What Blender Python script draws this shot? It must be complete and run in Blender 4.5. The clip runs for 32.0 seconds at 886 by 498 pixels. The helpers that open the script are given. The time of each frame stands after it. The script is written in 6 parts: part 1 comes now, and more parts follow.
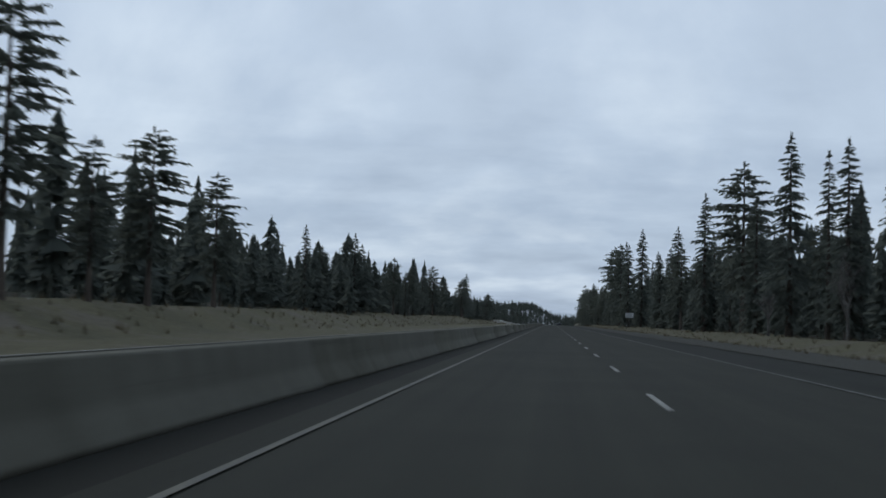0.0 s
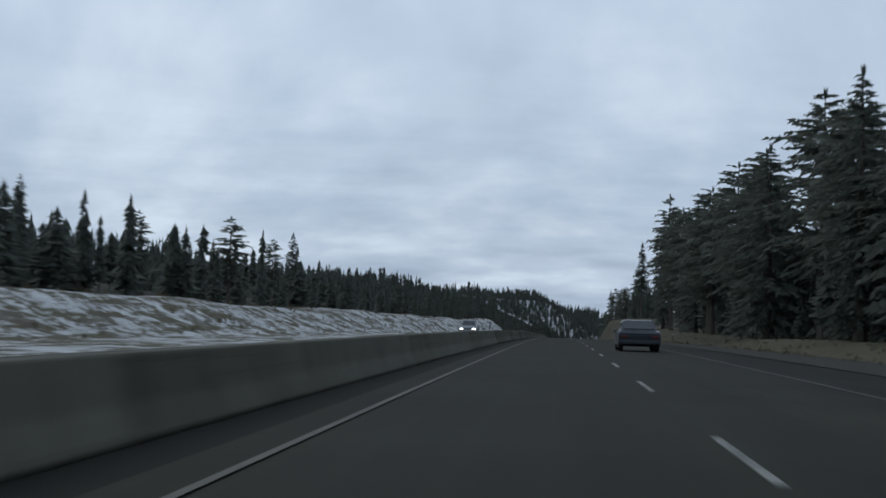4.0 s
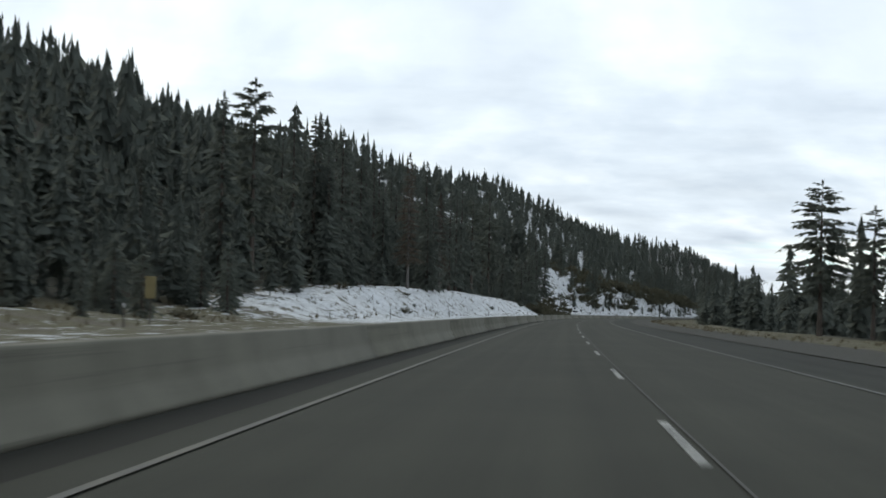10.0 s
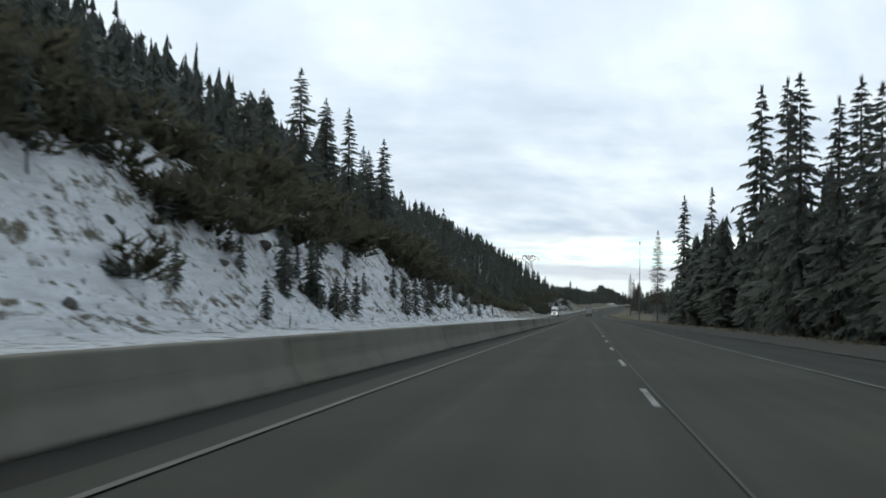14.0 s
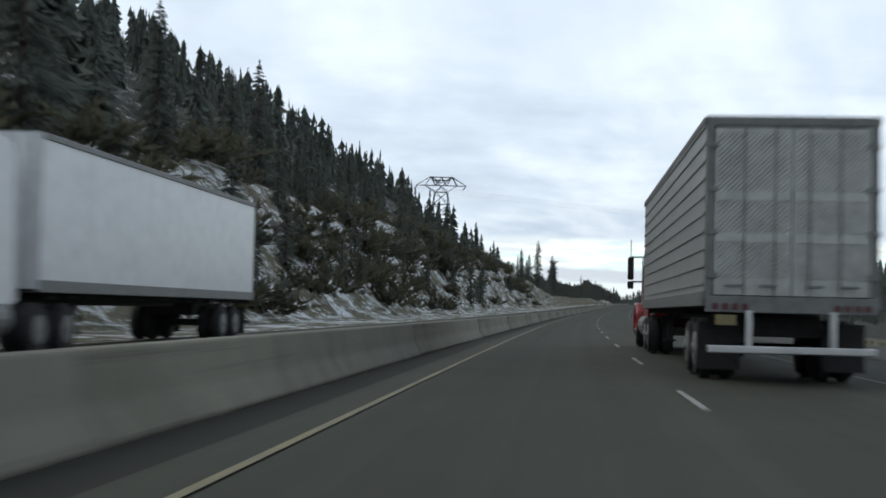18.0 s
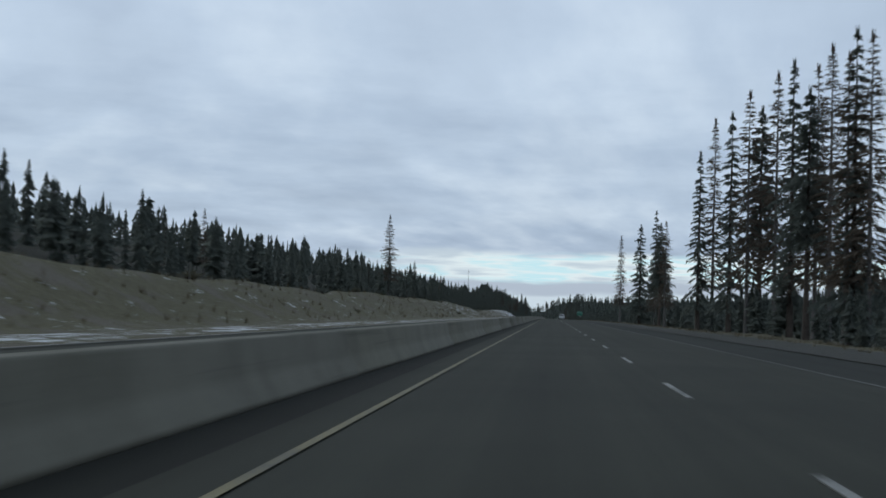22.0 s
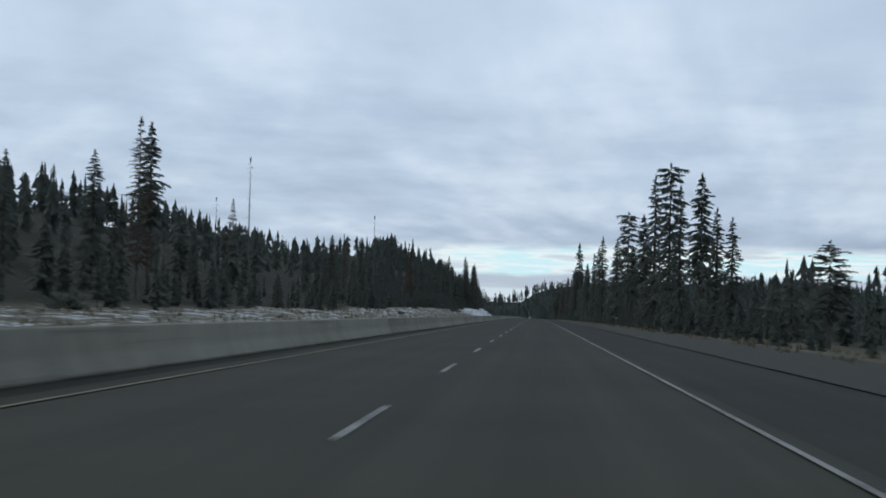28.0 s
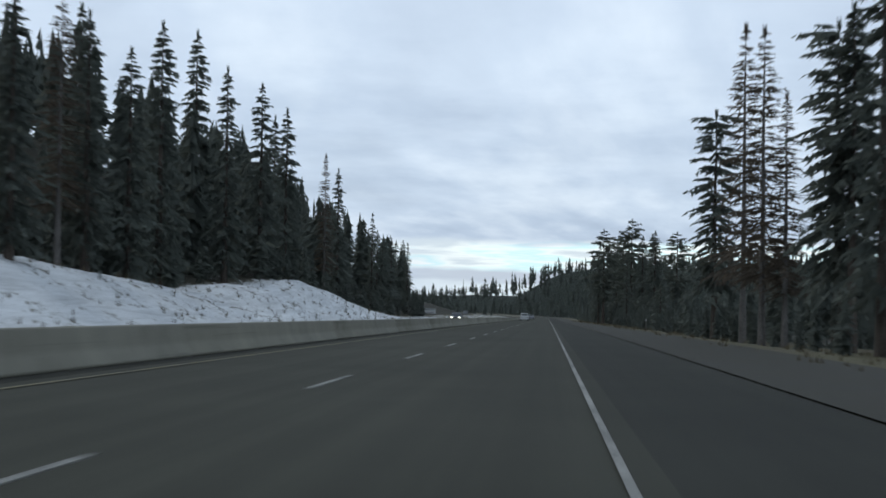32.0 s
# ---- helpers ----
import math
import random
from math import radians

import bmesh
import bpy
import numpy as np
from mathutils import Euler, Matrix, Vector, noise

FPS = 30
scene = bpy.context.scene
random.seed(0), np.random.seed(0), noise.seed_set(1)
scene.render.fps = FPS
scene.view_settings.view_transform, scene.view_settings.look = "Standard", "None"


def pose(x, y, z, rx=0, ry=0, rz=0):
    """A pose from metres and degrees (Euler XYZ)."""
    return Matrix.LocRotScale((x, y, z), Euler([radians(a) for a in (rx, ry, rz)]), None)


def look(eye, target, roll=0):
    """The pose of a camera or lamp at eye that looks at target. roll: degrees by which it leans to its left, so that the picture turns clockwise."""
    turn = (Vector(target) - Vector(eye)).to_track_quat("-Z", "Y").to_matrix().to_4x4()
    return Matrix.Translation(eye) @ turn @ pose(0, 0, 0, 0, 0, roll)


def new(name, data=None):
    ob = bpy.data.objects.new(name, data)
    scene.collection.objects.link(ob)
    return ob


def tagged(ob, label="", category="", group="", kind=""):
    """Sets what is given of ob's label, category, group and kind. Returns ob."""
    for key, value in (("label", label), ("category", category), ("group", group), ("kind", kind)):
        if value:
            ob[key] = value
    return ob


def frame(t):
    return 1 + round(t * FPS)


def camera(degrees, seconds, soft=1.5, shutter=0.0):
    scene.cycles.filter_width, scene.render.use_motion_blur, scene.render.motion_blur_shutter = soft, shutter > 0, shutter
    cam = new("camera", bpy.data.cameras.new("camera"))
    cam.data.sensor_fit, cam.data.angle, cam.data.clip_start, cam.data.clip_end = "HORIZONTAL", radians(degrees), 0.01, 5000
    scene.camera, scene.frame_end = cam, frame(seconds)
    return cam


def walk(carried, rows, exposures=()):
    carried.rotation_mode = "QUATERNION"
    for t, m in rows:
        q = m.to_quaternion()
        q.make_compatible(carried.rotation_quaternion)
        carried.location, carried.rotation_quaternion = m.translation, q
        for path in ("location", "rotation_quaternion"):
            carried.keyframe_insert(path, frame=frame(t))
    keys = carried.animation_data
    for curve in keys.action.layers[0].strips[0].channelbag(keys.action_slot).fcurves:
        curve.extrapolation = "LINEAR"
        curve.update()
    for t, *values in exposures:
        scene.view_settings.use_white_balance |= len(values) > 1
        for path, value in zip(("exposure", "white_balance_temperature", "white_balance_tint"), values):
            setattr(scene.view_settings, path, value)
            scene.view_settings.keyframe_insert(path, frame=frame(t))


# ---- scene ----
from collections import namedtuple

# ---------------------------------------------------------------- the road's line
SPEED = 38.8                      # metres along the road in a second of the drive
K = 0.3346                        # the film runs fast: widths, heights and cars stand at this scale to the distance driven
EYE = 0.93 * K
S_MIN, S_MAX, DS = -60.0, 1760.0, 2.0


def table(rows):
    a = np.array(rows, float)
    return lambda x: np.interp(x, a[:, 0], a[:, 1])


bend = table([(9.5, 0), (10.5, -3), (11.5, -10), (12.2, -12.5), (13.7, -12.5), (14.5, 0), (14.8, 0.8), (16.0, 0.8), (16.5, 0), (17.4, 0), (17.9, -1.5), (18.5, -6), (19.4, -6), (20.2, 0), (35.6, 0), (36.8, 13), (60, 13)])
grade = table([(3.5, 0.018), (5.3, -0.03), (6.2, -0.03), (7.7, -0.092), (16.8, -0.0905), (17.6, -0.085), (18.5, -0.075), (19.3, -0.06), (20.4, -0.046), (34, -0.085), (46, -0.03)])
RS = np.arange(S_MIN, S_MAX + DS, DS)
RTH = np.radians(np.cumsum(bend(RS / SPEED) * K) * DS / SPEED)
RX, RY = np.cumsum(-np.sin(RTH)) * DS, np.cumsum(np.cos(RTH)) * DS
RZ = np.cumsum(grade(RS / SPEED) * K) * DS
k0 = int(round(-S_MIN / DS))
RX, RY, RZ = RX - RX[k0], RY - RY[k0], RZ - RZ[k0]


def heading(s):
    return np.interp(s, RS, RTH)


def at(s, u, w=0.0):
    """World place of a point s metres along the road, u metres right of the lane line, w above the road."""
    th, u, w = np.interp(s, RS, RTH), u * K, w * K
    return (np.interp(s, RS, RX) + u * np.cos(th), np.interp(s, RS, RY) + u * np.sin(th), np.interp(s, RS, RZ) + w)


def stand(s, u, w=0.0, turn=0.0, scale=1.0):
    """Pose of a thing that stands upright beside the road, facing along it; turn in degrees."""
    x, y, z = at(s, u, w)
    return Matrix.LocRotScale((x, y, z), Euler((0, 0, float(heading(s)) + radians(turn))), Vector((scale,) * 3 if isinstance(scale, (int, float)) else scale) * K)


def along(s, u, w=0.0, turn=0.0, long=K):
    """Pose of a thing that follows the road's slope; long: its scale along the road."""
    g = math.atan(float(grade(s / SPEED)) * K)
    x, y, z = at(s, u, w)
    return Matrix.LocRotScale((x, y, z), (Matrix.Rotation(float(heading(s)) + radians(turn), 3, 'Z') @ Matrix.Rotation(g if abs(turn) < 90 else -g, 3, 'X')).to_euler(), (K, long, K))


# ---------------------------------------------------------------- camera
# seconds, where the road's vanishing point lies in the picture, its lean, metres right of the lane line
AIM = [
    (0, 976, 570.5, 1.6, -1.27), (1, 967, 572.5, 1.4, -1.15), (2, 969, 575, 1.5, -1.22), (3, 985, 572, 1.9, -1.36),
    (6, 995, 569.5, 1.4, -1.12), (7, 972, 570, 2.6, -1.3), (8, 974, 564, 2.5, -1.13), (9, 975, 560.5, 2.8, -1.05),
    (10, 984, 554, 1.6, -0.91), (11, 1030, 552, 1.9, -1.29), (12, 990, 556, 1.8, -0.58), (13, 1006, 556.5, 1.3, -0.67),
    (14, 1018, 558, 0.7, -0.77), (17, 987, 553, 1.6, -1.45), (18, 997, 553.5, 1.4, -1.35), (19, 995, 557.5, 1.7, -1.6),
    (20, 980, 555.5, 1.7, -1.57), (21, 983, 553.8, 1.8, -1.52), (22, 975, 555.5, 1.7, -1.57), (23, 981, 556.8, 1.4, -1.41),
    (24, 1000, 558.3, 1.2, -1.14)]
AIM += [
    (27, 973, 551.8, 1.2, -0.64), (28, 948, 555.3, 1.5, 1.36), (29, 993, 550.8, 1.3, 2.02), (30, 985, 551, 1.3, 1.83),
    (31, 965, 553.4, 1.5, 2.02), (32, 969, 558, 1.1, 2.74)]
LENS = 37.0
FOCAL = 784.0 / math.tan(radians(LENS / 2))
aim = np.array(AIM, float)


def glide(t, column):
    """Smooth (Catmull-Rom) reading of the table of aims."""
    ts, vs = aim[:, 0], aim[:, column]
    i = int(np.clip(np.searchsorted(ts, t, side='right') - 1, 0, len(ts) - 2))
    h = ts[i + 1] - ts[i]
    a = (t - ts[i]) / h

    def slope(j):
        if j == 0 or j == len(ts) - 1:
            return 0.0
        return (vs[j + 1] - vs[j - 1]) / (ts[j + 1] - ts[j - 1])
    m0, m1 = slope(i) * h, slope(i + 1) * h
    return (2 * a**3 - 3 * a**2 + 1) * vs[i] + (a**3 - 2 * a**2 + a) * m0 + (-2 * a**3 + 3 * a**2) * vs[i + 1] + (a**3 - a**2) * m1


def seat(t):
    xv, yv, lean, u = (glide(t, c) for c in (1, 2, 3, 4))
    s = SPEED * t
    g, th = float(grade(s / SPEED)) * K, float(heading(s))
    ahead = Vector((-math.sin(th), math.cos(th), g)).normalized()
    right = Vector((math.cos(th), math.sin(th), 0))
    up = right.cross(ahead)
    fc = Vector(((xv - 784) / FOCAL, (441 - yv) / FOCAL, -1)).normalized()
    flat = Vector((math.cos(radians(lean)), -math.sin(radians(lean)), 0))
    rc = (flat - fc * flat.dot(fc)).normalized()
    uc = rc.cross(fc)
    world_axes = Matrix((right, ahead, up)).transposed()
    camera_axes = Matrix((rc, fc, uc))
    m = (world_axes @ camera_axes).to_4x4()
    m.translation = Vector(at(s, u, 0)) + up * EYE
    return m


cam = camera(LENS, 32.0, soft=1.7, shutter=0.12)
walk(cam, [(t / 2, seat(t / 2)) for t in range(65)],
     exposures=[(0, -0.12, 6400, 5), (3, -0.12, 6400, 5), (6, -0.05, 6450, 5), (7, 0.08, 6550, 5), (8, 0.35, 6800, 5), (9, 0.57, 7200, 5), (13, 0.57, 7300, 5), (14, 0.5, 7050, 4), (17, 0.48, 6900, 5), (18, 0.47, 6950, 5), (19, 0.23, 6750, 4), (20, 0.03, 6450, 5),
                (23, -0.12, 6350, 4), (24, -0.14, 6350, 4), (27, -0.12, 6330, 5), (28, 0.0, 6400, 5), (30, 0.18, 6480, 5), (32, 0.2, 6520, 5)])

# ---------------------------------------------------------------- sky and light
SUN_AZ, SUN_EL = radians(-70), radians(32)
world = bpy.data.worlds.new("overcast_sky")
scene.world = world
world.use_nodes = True


class Tree:
    """Small helper to write node trees."""

    def __init__(self, tree):
        self.t = tree

    def add(self, kind, **settings):
        n = self.t.nodes.new(kind)
        for key, value in settings.items():
            if key in ("operation", "blend_type", "data_type"):
                if key == "operation":
                    n.operation = value
                elif key == "blend_type":
                    n.blend_type = value
                else:
                    n.data_type = value
        return n

    def put(self, socket, value):
        if hasattr(value, "links"):
            self.t.links.new(value, socket)
        else:
            socket.default_value = value

    def math(self, op, a, b=0.0, c=0.0):
        n = self.add("ShaderNodeMath", operation=op)
        self.put(n.inputs[0], a), self.put(n.inputs[1], b), self.put(n.inputs[2], c)
        return n.outputs[0]

    def noise(self, vec, scale, detail=4.0, rough=0.55):
        n = self.add("ShaderNodeTexNoise")
        if vec is not None:
            self.put(n.inputs["Vector"], vec)
        n.inputs["Scale"].default_value, n.inputs["Detail"].default_value, n.inputs["Roughness"].default_value = scale, detail, rough
        return n.outputs["Fac"]

    def ramp(self, fac, stops):
        n = self.add("ShaderNodeValToRGB")
        e = n.color_ramp.elements
        while len(e) < len(stops):
            e.new(0.5)
        for el, (p, c) in zip(e, stops):
            el.position = p
            el.color = (*c, 1) if isinstance(c, tuple) else (c, c, c, 1)
        self.put(n.inputs[0], fac)
        return n.outputs[0]

    def mix(self, fac, a, b):
        n = self.add("ShaderNodeMix", data_type='RGBA')
        self.put(n.inputs[0], fac)
        self.put(n.inputs[6], a if hasattr(a, "links") else (*a, 1))
        self.put(n.inputs[7], b if hasattr(b, "links") else (*b, 1))
        return n.outputs[2]


def smooth(tr, x, lo, hi):
    n = tr.add("ShaderNodeMapRange")
    n.interpolation_type = 'SMOOTHSTEP'
    tr.put(n.inputs[0], x)
    n.inputs[1].default_value, n.inputs[2].default_value = lo, hi
    return n.outputs[0]


def build_sky():
    tr = Tree(world.node_tree)
    world.node_tree.nodes.clear()
    out = tr.add("ShaderNodeOutputWorld")
    bg = tr.add("ShaderNodeBackground")
    sky = tr.add("ShaderNodeTexSky")
    sky.sky_type, sky.sun_disc, sky.sun_elevation, sky.sun_rotation = 'NISHITA', False, SUN_EL, SUN_AZ
    coord = tr.add("ShaderNodeTexCoord")
    sep = tr.add("ShaderNodeSeparateXYZ")
    tr.put(sep.inputs[0], coord.outputs["Generated"])
    # the deck's lumps are drawn out sideways and low over the horizon
    az = tr.math('DIVIDE', tr.math('ARCTAN2', sep.outputs[0], sep.outputs[1]), K)
    rise = tr.math('DIVIDE', sep.outputs[2], tr.math('SQRT', tr.math('MAXIMUM', tr.math('SUBTRACT', 1.0, tr.math('MULTIPLY', sep.outputs[2], sep.outputs[2])), 0.0001)))
    el = tr.math('ARCTANGENT', tr.math('DIVIDE', rise, K))
    x, y, z = tr.math('MULTIPLY', tr.math('SINE', az), tr.math('COSINE', el)), tr.math('MULTIPLY', tr.math('COSINE', az), tr.math('COSINE', el)), tr.math('SINE', el)
    way = tr.add("ShaderNodeCombineXYZ")
    tr.put(way.inputs[0], x), tr.put(way.inputs[1], y), tr.put(way.inputs[2], z)
    # the cloud deck lies on a flat layer high above
    den = tr.math('ADD', tr.math('MAXIMUM', z, 0.0), 0.16)
    com = tr.add("ShaderNodeCombineXYZ")
    tr.put(com.inputs[0], tr.math('MULTIPLY_ADD', sep.outputs[0], 2.5, tr.math('MULTIPLY', 0.6, tr.math('DIVIDE', x, den))))
    tr.put(com.inputs[1], tr.math('MULTIPLY_ADD', sep.outputs[1], 2.5, tr.math('DIVIDE', y, den)))
    deck = com.outputs[0]
    big = tr.noise(deck, 0.75, 3.0, 0.5)
    mid = tr.noise(deck, 2.1, 5.0, 0.55)
    lumps = tr.math('ADD', tr.math('MULTIPLY', big, 0.65), tr.math('MULTIPLY', mid, 0.35))
    cloud = tr.ramp(lumps, [(0.385, (0.345, 0.42, 0.57)), (0.5, (0.475, 0.565, 0.735)), (0.615, (0.73, 0.81, 0.95))])
    # thinner cloud lets more light through overhead than low down
    high = smooth(tr, z, 0.0, 0.55)
    cloud = tr.mix(high, cloud, tr.mix(0.5, cloud, (0.72, 0.81, 0.97)))
    # sky out of view overhead greyed, added to dim the light on the ground
    cloud = tr.mix(tr.math('MULTIPLY', smooth(tr, z, 0.62, 0.95), 0.6), cloud, (0.34, 0.41, 0.53))
    # the deck thickens to one side, and thin bands run level through it
    side = tr.math('MULTIPLY', smooth(tr, az, 1.2, 2.0), tr.math('SUBTRACT', 1.0, smooth(tr, az, 2.6, 3.1)))
    cloud = tr.mix(tr.math('MULTIPLY', side, 0.62), cloud, (0.37, 0.45, 0.6))
    level = tr.add("ShaderNodeCombineXYZ")
    tr.put(level.inputs[0], tr.math('MULTIPLY', tr.math('SINE', az), 2.2))
    tr.put(level.inputs[1], tr.math('MULTIPLY', tr.math('COSINE', az), 2.2))
    tr.put(level.inputs[2], tr.math('MULTIPLY', z, 15.0))
    bands = tr.ramp(tr.noise(level.outputs[0], 1.0, 5.0, 0.55), [(0.38, (0.37, 0.45, 0.6)), (0.62, (0.7, 0.79, 0.94))])
    cloud = tr.mix(tr.math('MULTIPLY', tr.math('SUBTRACT', 1.0, smooth(tr, z, 0.25, 0.65)), 0.3), cloud, bands)
    # a long gap near the horizon in the direction of travel
    wob = tr.noise(way.outputs[0], 5.0, 3.0, 0.5)
    strip = tr.add("ShaderNodeCombineXYZ")
    tr.put(strip.inputs[0], tr.math('MULTIPLY', az, 2.6))
    tr.put(strip.inputs[1], tr.math('MULTIPLY', z, 26.0))
    streak = tr.noise(strip.outputs[0], 1.6, 4.0, 0.5)
    el = tr.math('ADD', z, tr.math('MULTIPLY', tr.math('SUBTRACT', tr.math('ADD', tr.math('MULTIPLY', wob, 0.5), tr.math('MULTIPLY', streak, 0.5)), 0.5), 0.06))
    low = tr.math('SUBTRACT', 1.0, smooth(tr, el, 0.07, 0.092))
    ahead = tr.math('MULTIPLY', smooth(tr, az, 0.3, 0.7), tr.math('SUBTRACT', 1.0, smooth(tr, az, 1.5, 2.0)))
    bright = tr.ramp(streak, [(0.36, (0.62, 0.70, 0.80)), (0.47, (0.86, 0.93, 0.98)), (0.56, (0.62, 0.88, 0.98)), (0.64, (0.9, 0.95, 1.0))])
    haze = tr.math('SUBTRACT', 1.0, smooth(tr, el, -0.012, 0.002))
    under = tr.mix(haze, (0.50, 0.56, 0.68), (0.68, 0.76, 0.86))
    bars = tr.mix(smooth(tr, el, 0.016, 0.028), under, bright)
    gap = tr.math('MULTIPLY', low, ahead)
    cloud = tr.mix(gap, cloud, bars)
    # blue sky behind the deck
    veil = tr.add("ShaderNodeMix", data_type='RGBA')
    veil.inputs[0].default_value = 0.93
    scaled = tr.add("ShaderNodeVectorMath", operation='SCALE')
    tr.put(scaled.inputs[0], sky.outputs[0])
    scaled.inputs[3].default_value = 0.1
    tr.put(veil.inputs[6], scaled.outputs[0])
    tr.put(veil.inputs[7], cloud)
    tr.put(bg.inputs[0], veil.outputs[2])
    bg.inputs[1].default_value = 1.0
    tr.put(out.inputs[0], bg.outputs[0])


build_sky()
sun = new("sun", bpy.data.lights.new("sun", 'SUN'))
sun.data.energy, sun.data.angle, sun.data.color = 0.5, radians(30), (1.0, 0.96, 0.9)
sun.matrix_world = look((-60, 40, 80), (0, 0, 0))

# ---------------------------------------------------------------- materials


def material(name, rough=0.9, metal=0.0, spec=0.5):
    m = bpy.data.materials.new(name)
    m.use_nodes = True
    tr = Tree(m.node_tree)
    b = m.node_tree.nodes["Principled BSDF"]
    b.inputs["Roughness"].default_value, b.inputs["Metallic"].default_value = rough, metal
    b.inputs["Specular IOR Level"].default_value = spec
    return m, tr, b


def place_of(tr):
    n = tr.add("ShaderNodeVectorMath", operation='SCALE')
    tr.put(n.inputs[0], tr.add("ShaderNodeNewGeometry").outputs["Position"])
    n.inputs[3].default_value = 1 / K
    return n.outputs[0]


def bumped(tr, b, height, strength=0.4, distance=0.02):
    n = tr.add("ShaderNodeBump")
    n.inputs["Strength"].default_value, n.inputs["Distance"].default_value = strength, distance * K
    tr.put(n.inputs["Height"], height)
    tr.put(b.inputs["Normal"], n.outputs[0])


def grainy(name, dark, light, scale=8.0, big=0.35, rough=0.9, metal=0.0, spec=0.4, bump=0.3, distance=0.01):
    """A surface that varies at two scales between two near colours."""
    m, tr, b = material(name, rough, metal, spec)
    p = place_of(tr)
    fine, broad = tr.noise(p, scale, 6.0, 0.65), tr.noise(p, big, 3.0, 0.5)
    f = tr.math('ADD', tr.math('MULTIPLY', fine, 0.6), tr.math('MULTIPLY', broad, 0.4))
    tr.put(b.inputs["Base Color"], tr.ramp(f, [(0.35, dark), (0.65, light)]))
    tr.put(b.inputs["Roughness"], tr.ramp(broad, [(0.3, max(rough - 0.08, 0.05)), (0.7, min(rough + 0.06, 1.0))]))
    bumped(tr, b, fine, bump, distance)
    return m


def needles(name, dark, light, spread=0.25):
    """Foliage: each spray has its own shade, each tree its own tone."""
    m, tr, b = material(name, 0.85, 0.0, 0.15)
    geo = tr.add("ShaderNodeNewGeometry")
    info = tr.add("ShaderNodeObjectInfo")
    f = tr.math('ADD', tr.math('MULTIPLY', geo.outputs["Random Per Island"], 0.55), tr.math('MULTIPLY', info.outputs["Random"], 0.45))
    shade = tr.ramp(f, [(0.5 - spread * 2, dark), (0.5 + spread * 2, light)])
    tr.put(b.inputs["Base Color"], shade)
    # fine needles take the light softly, mostly from above
    soft = tr.add("ShaderNodeVectorMath", operation='MULTIPLY_ADD')
    tr.put(soft.inputs[0], geo.outputs["Normal"])
    soft.inputs[1].default_value, soft.inputs[2].default_value = (0.32, 0.32, 0.32), (0, 0, 0.9)
    unit = tr.add("ShaderNodeVectorMath", operation='NORMALIZE')
    tr.put(unit.inputs[0], soft.outputs[0])
    tr.put(b.inputs["Normal"], unit.outputs[0])
    through_light = tr.add("ShaderNodeBsdfTranslucent")
    lit = tr.add("ShaderNodeVectorMath", operation='SCALE')
    tr.put(lit.inputs[0], shade)
    lit.inputs[3].default_value = 1.6
    tr.put(through_light.inputs["Color"], lit.outputs[0])
    blend = tr.add("ShaderNodeMixShader")
    blend.inputs[0].default_value = 0.45
    tr.put(blend.inputs[1], b.outputs[0])
    tr.put(blend.inputs[2], through_light.outputs[0])
    out = [n for n in m.node_tree.nodes if n.type == 'OUTPUT_MATERIAL'][0]
    tr.put(out.inputs["Surface"], blend.outputs[0])
    return m


def road_paint(name, colour, wear):
    m, tr, b = material(name, 0.7, 0.0, 0.4)
    p = place_of(tr)
    f = tr.math('ADD', tr.math('MULTIPLY', tr.noise(p, 9.0, 8.0, 0.75), 0.7), tr.math('MULTIPLY', tr.noise(p, 0.6, 3.0), 0.3))
    tr.put(b.inputs["Base Color"], tr.ramp(f, [(wear, (0.05, 0.05, 0.045)), (wear + 0.14, colour)]))
    return m


def asphalt(name, tone):
    """Worn asphalt: stone grain, lengthwise wheel tracks and patches. The mesh carries metres across and along as a uv."""
    m, tr, b = material(name, 0.9, 0.0, 0.12)
    uv = tr.add("ShaderNodeUVMap")
    sep = tr.add("ShaderNodeSeparateXYZ")
    tr.put(sep.inputs[0], uv.outputs[0])
    p = place_of(tr)
    fine = tr.noise(p, 55.0, 4.0, 0.7)
    patch = tr.noise(p, 0.22, 5.0, 0.6)
    com = tr.add("ShaderNodeCombineXYZ")
    tr.put(com.inputs[0], tr.math('MULTIPLY', sep.outputs[0], 1.6))
    tr.put(com.inputs[1], tr.math('MULTIPLY', sep.outputs[1], 0.03))
    tracks = tr.noise(com.outputs[0], 1.0, 5.0, 0.6)
    f = tr.math('ADD', tr.math('MULTIPLY', fine, 0.3), tr.math('ADD', tr.math('MULTIPLY', patch, 0.3), tr.math('MULTIPLY', tracks, 0.4)))
    stones = tr.ramp(f, [(0.32, tuple(c * 0.6 for c in tone)), (0.5, tone), (0.68, tuple(c * 1.5 for c in tone))])
    # each stretch's brightness put into the colour: darker first, paler from the bend on
    stretch_tone = tr.ramp(tr.math('DIVIDE', sep.outputs[1], 1760.0), [(0.0, 0.8), (0.15, 0.82), (0.2, 1.02), (0.26, 1.25), (0.4, 1.27), (0.45, 1.08), (0.58, 1.1), (0.66, 1.22)])
    mul = tr.add("ShaderNodeMix", data_type='RGBA', blend_type='MULTIPLY')
    mul.inputs[0].default_value = 1.0
    tr.put(mul.inputs[6], stones)
    tr.put(mul.inputs[7], stretch_tone)
    tr.put(b.inputs["Base Color"], mul.outputs[2])
    bumped(tr, b, fine, 0.25, 0.006)
    return m


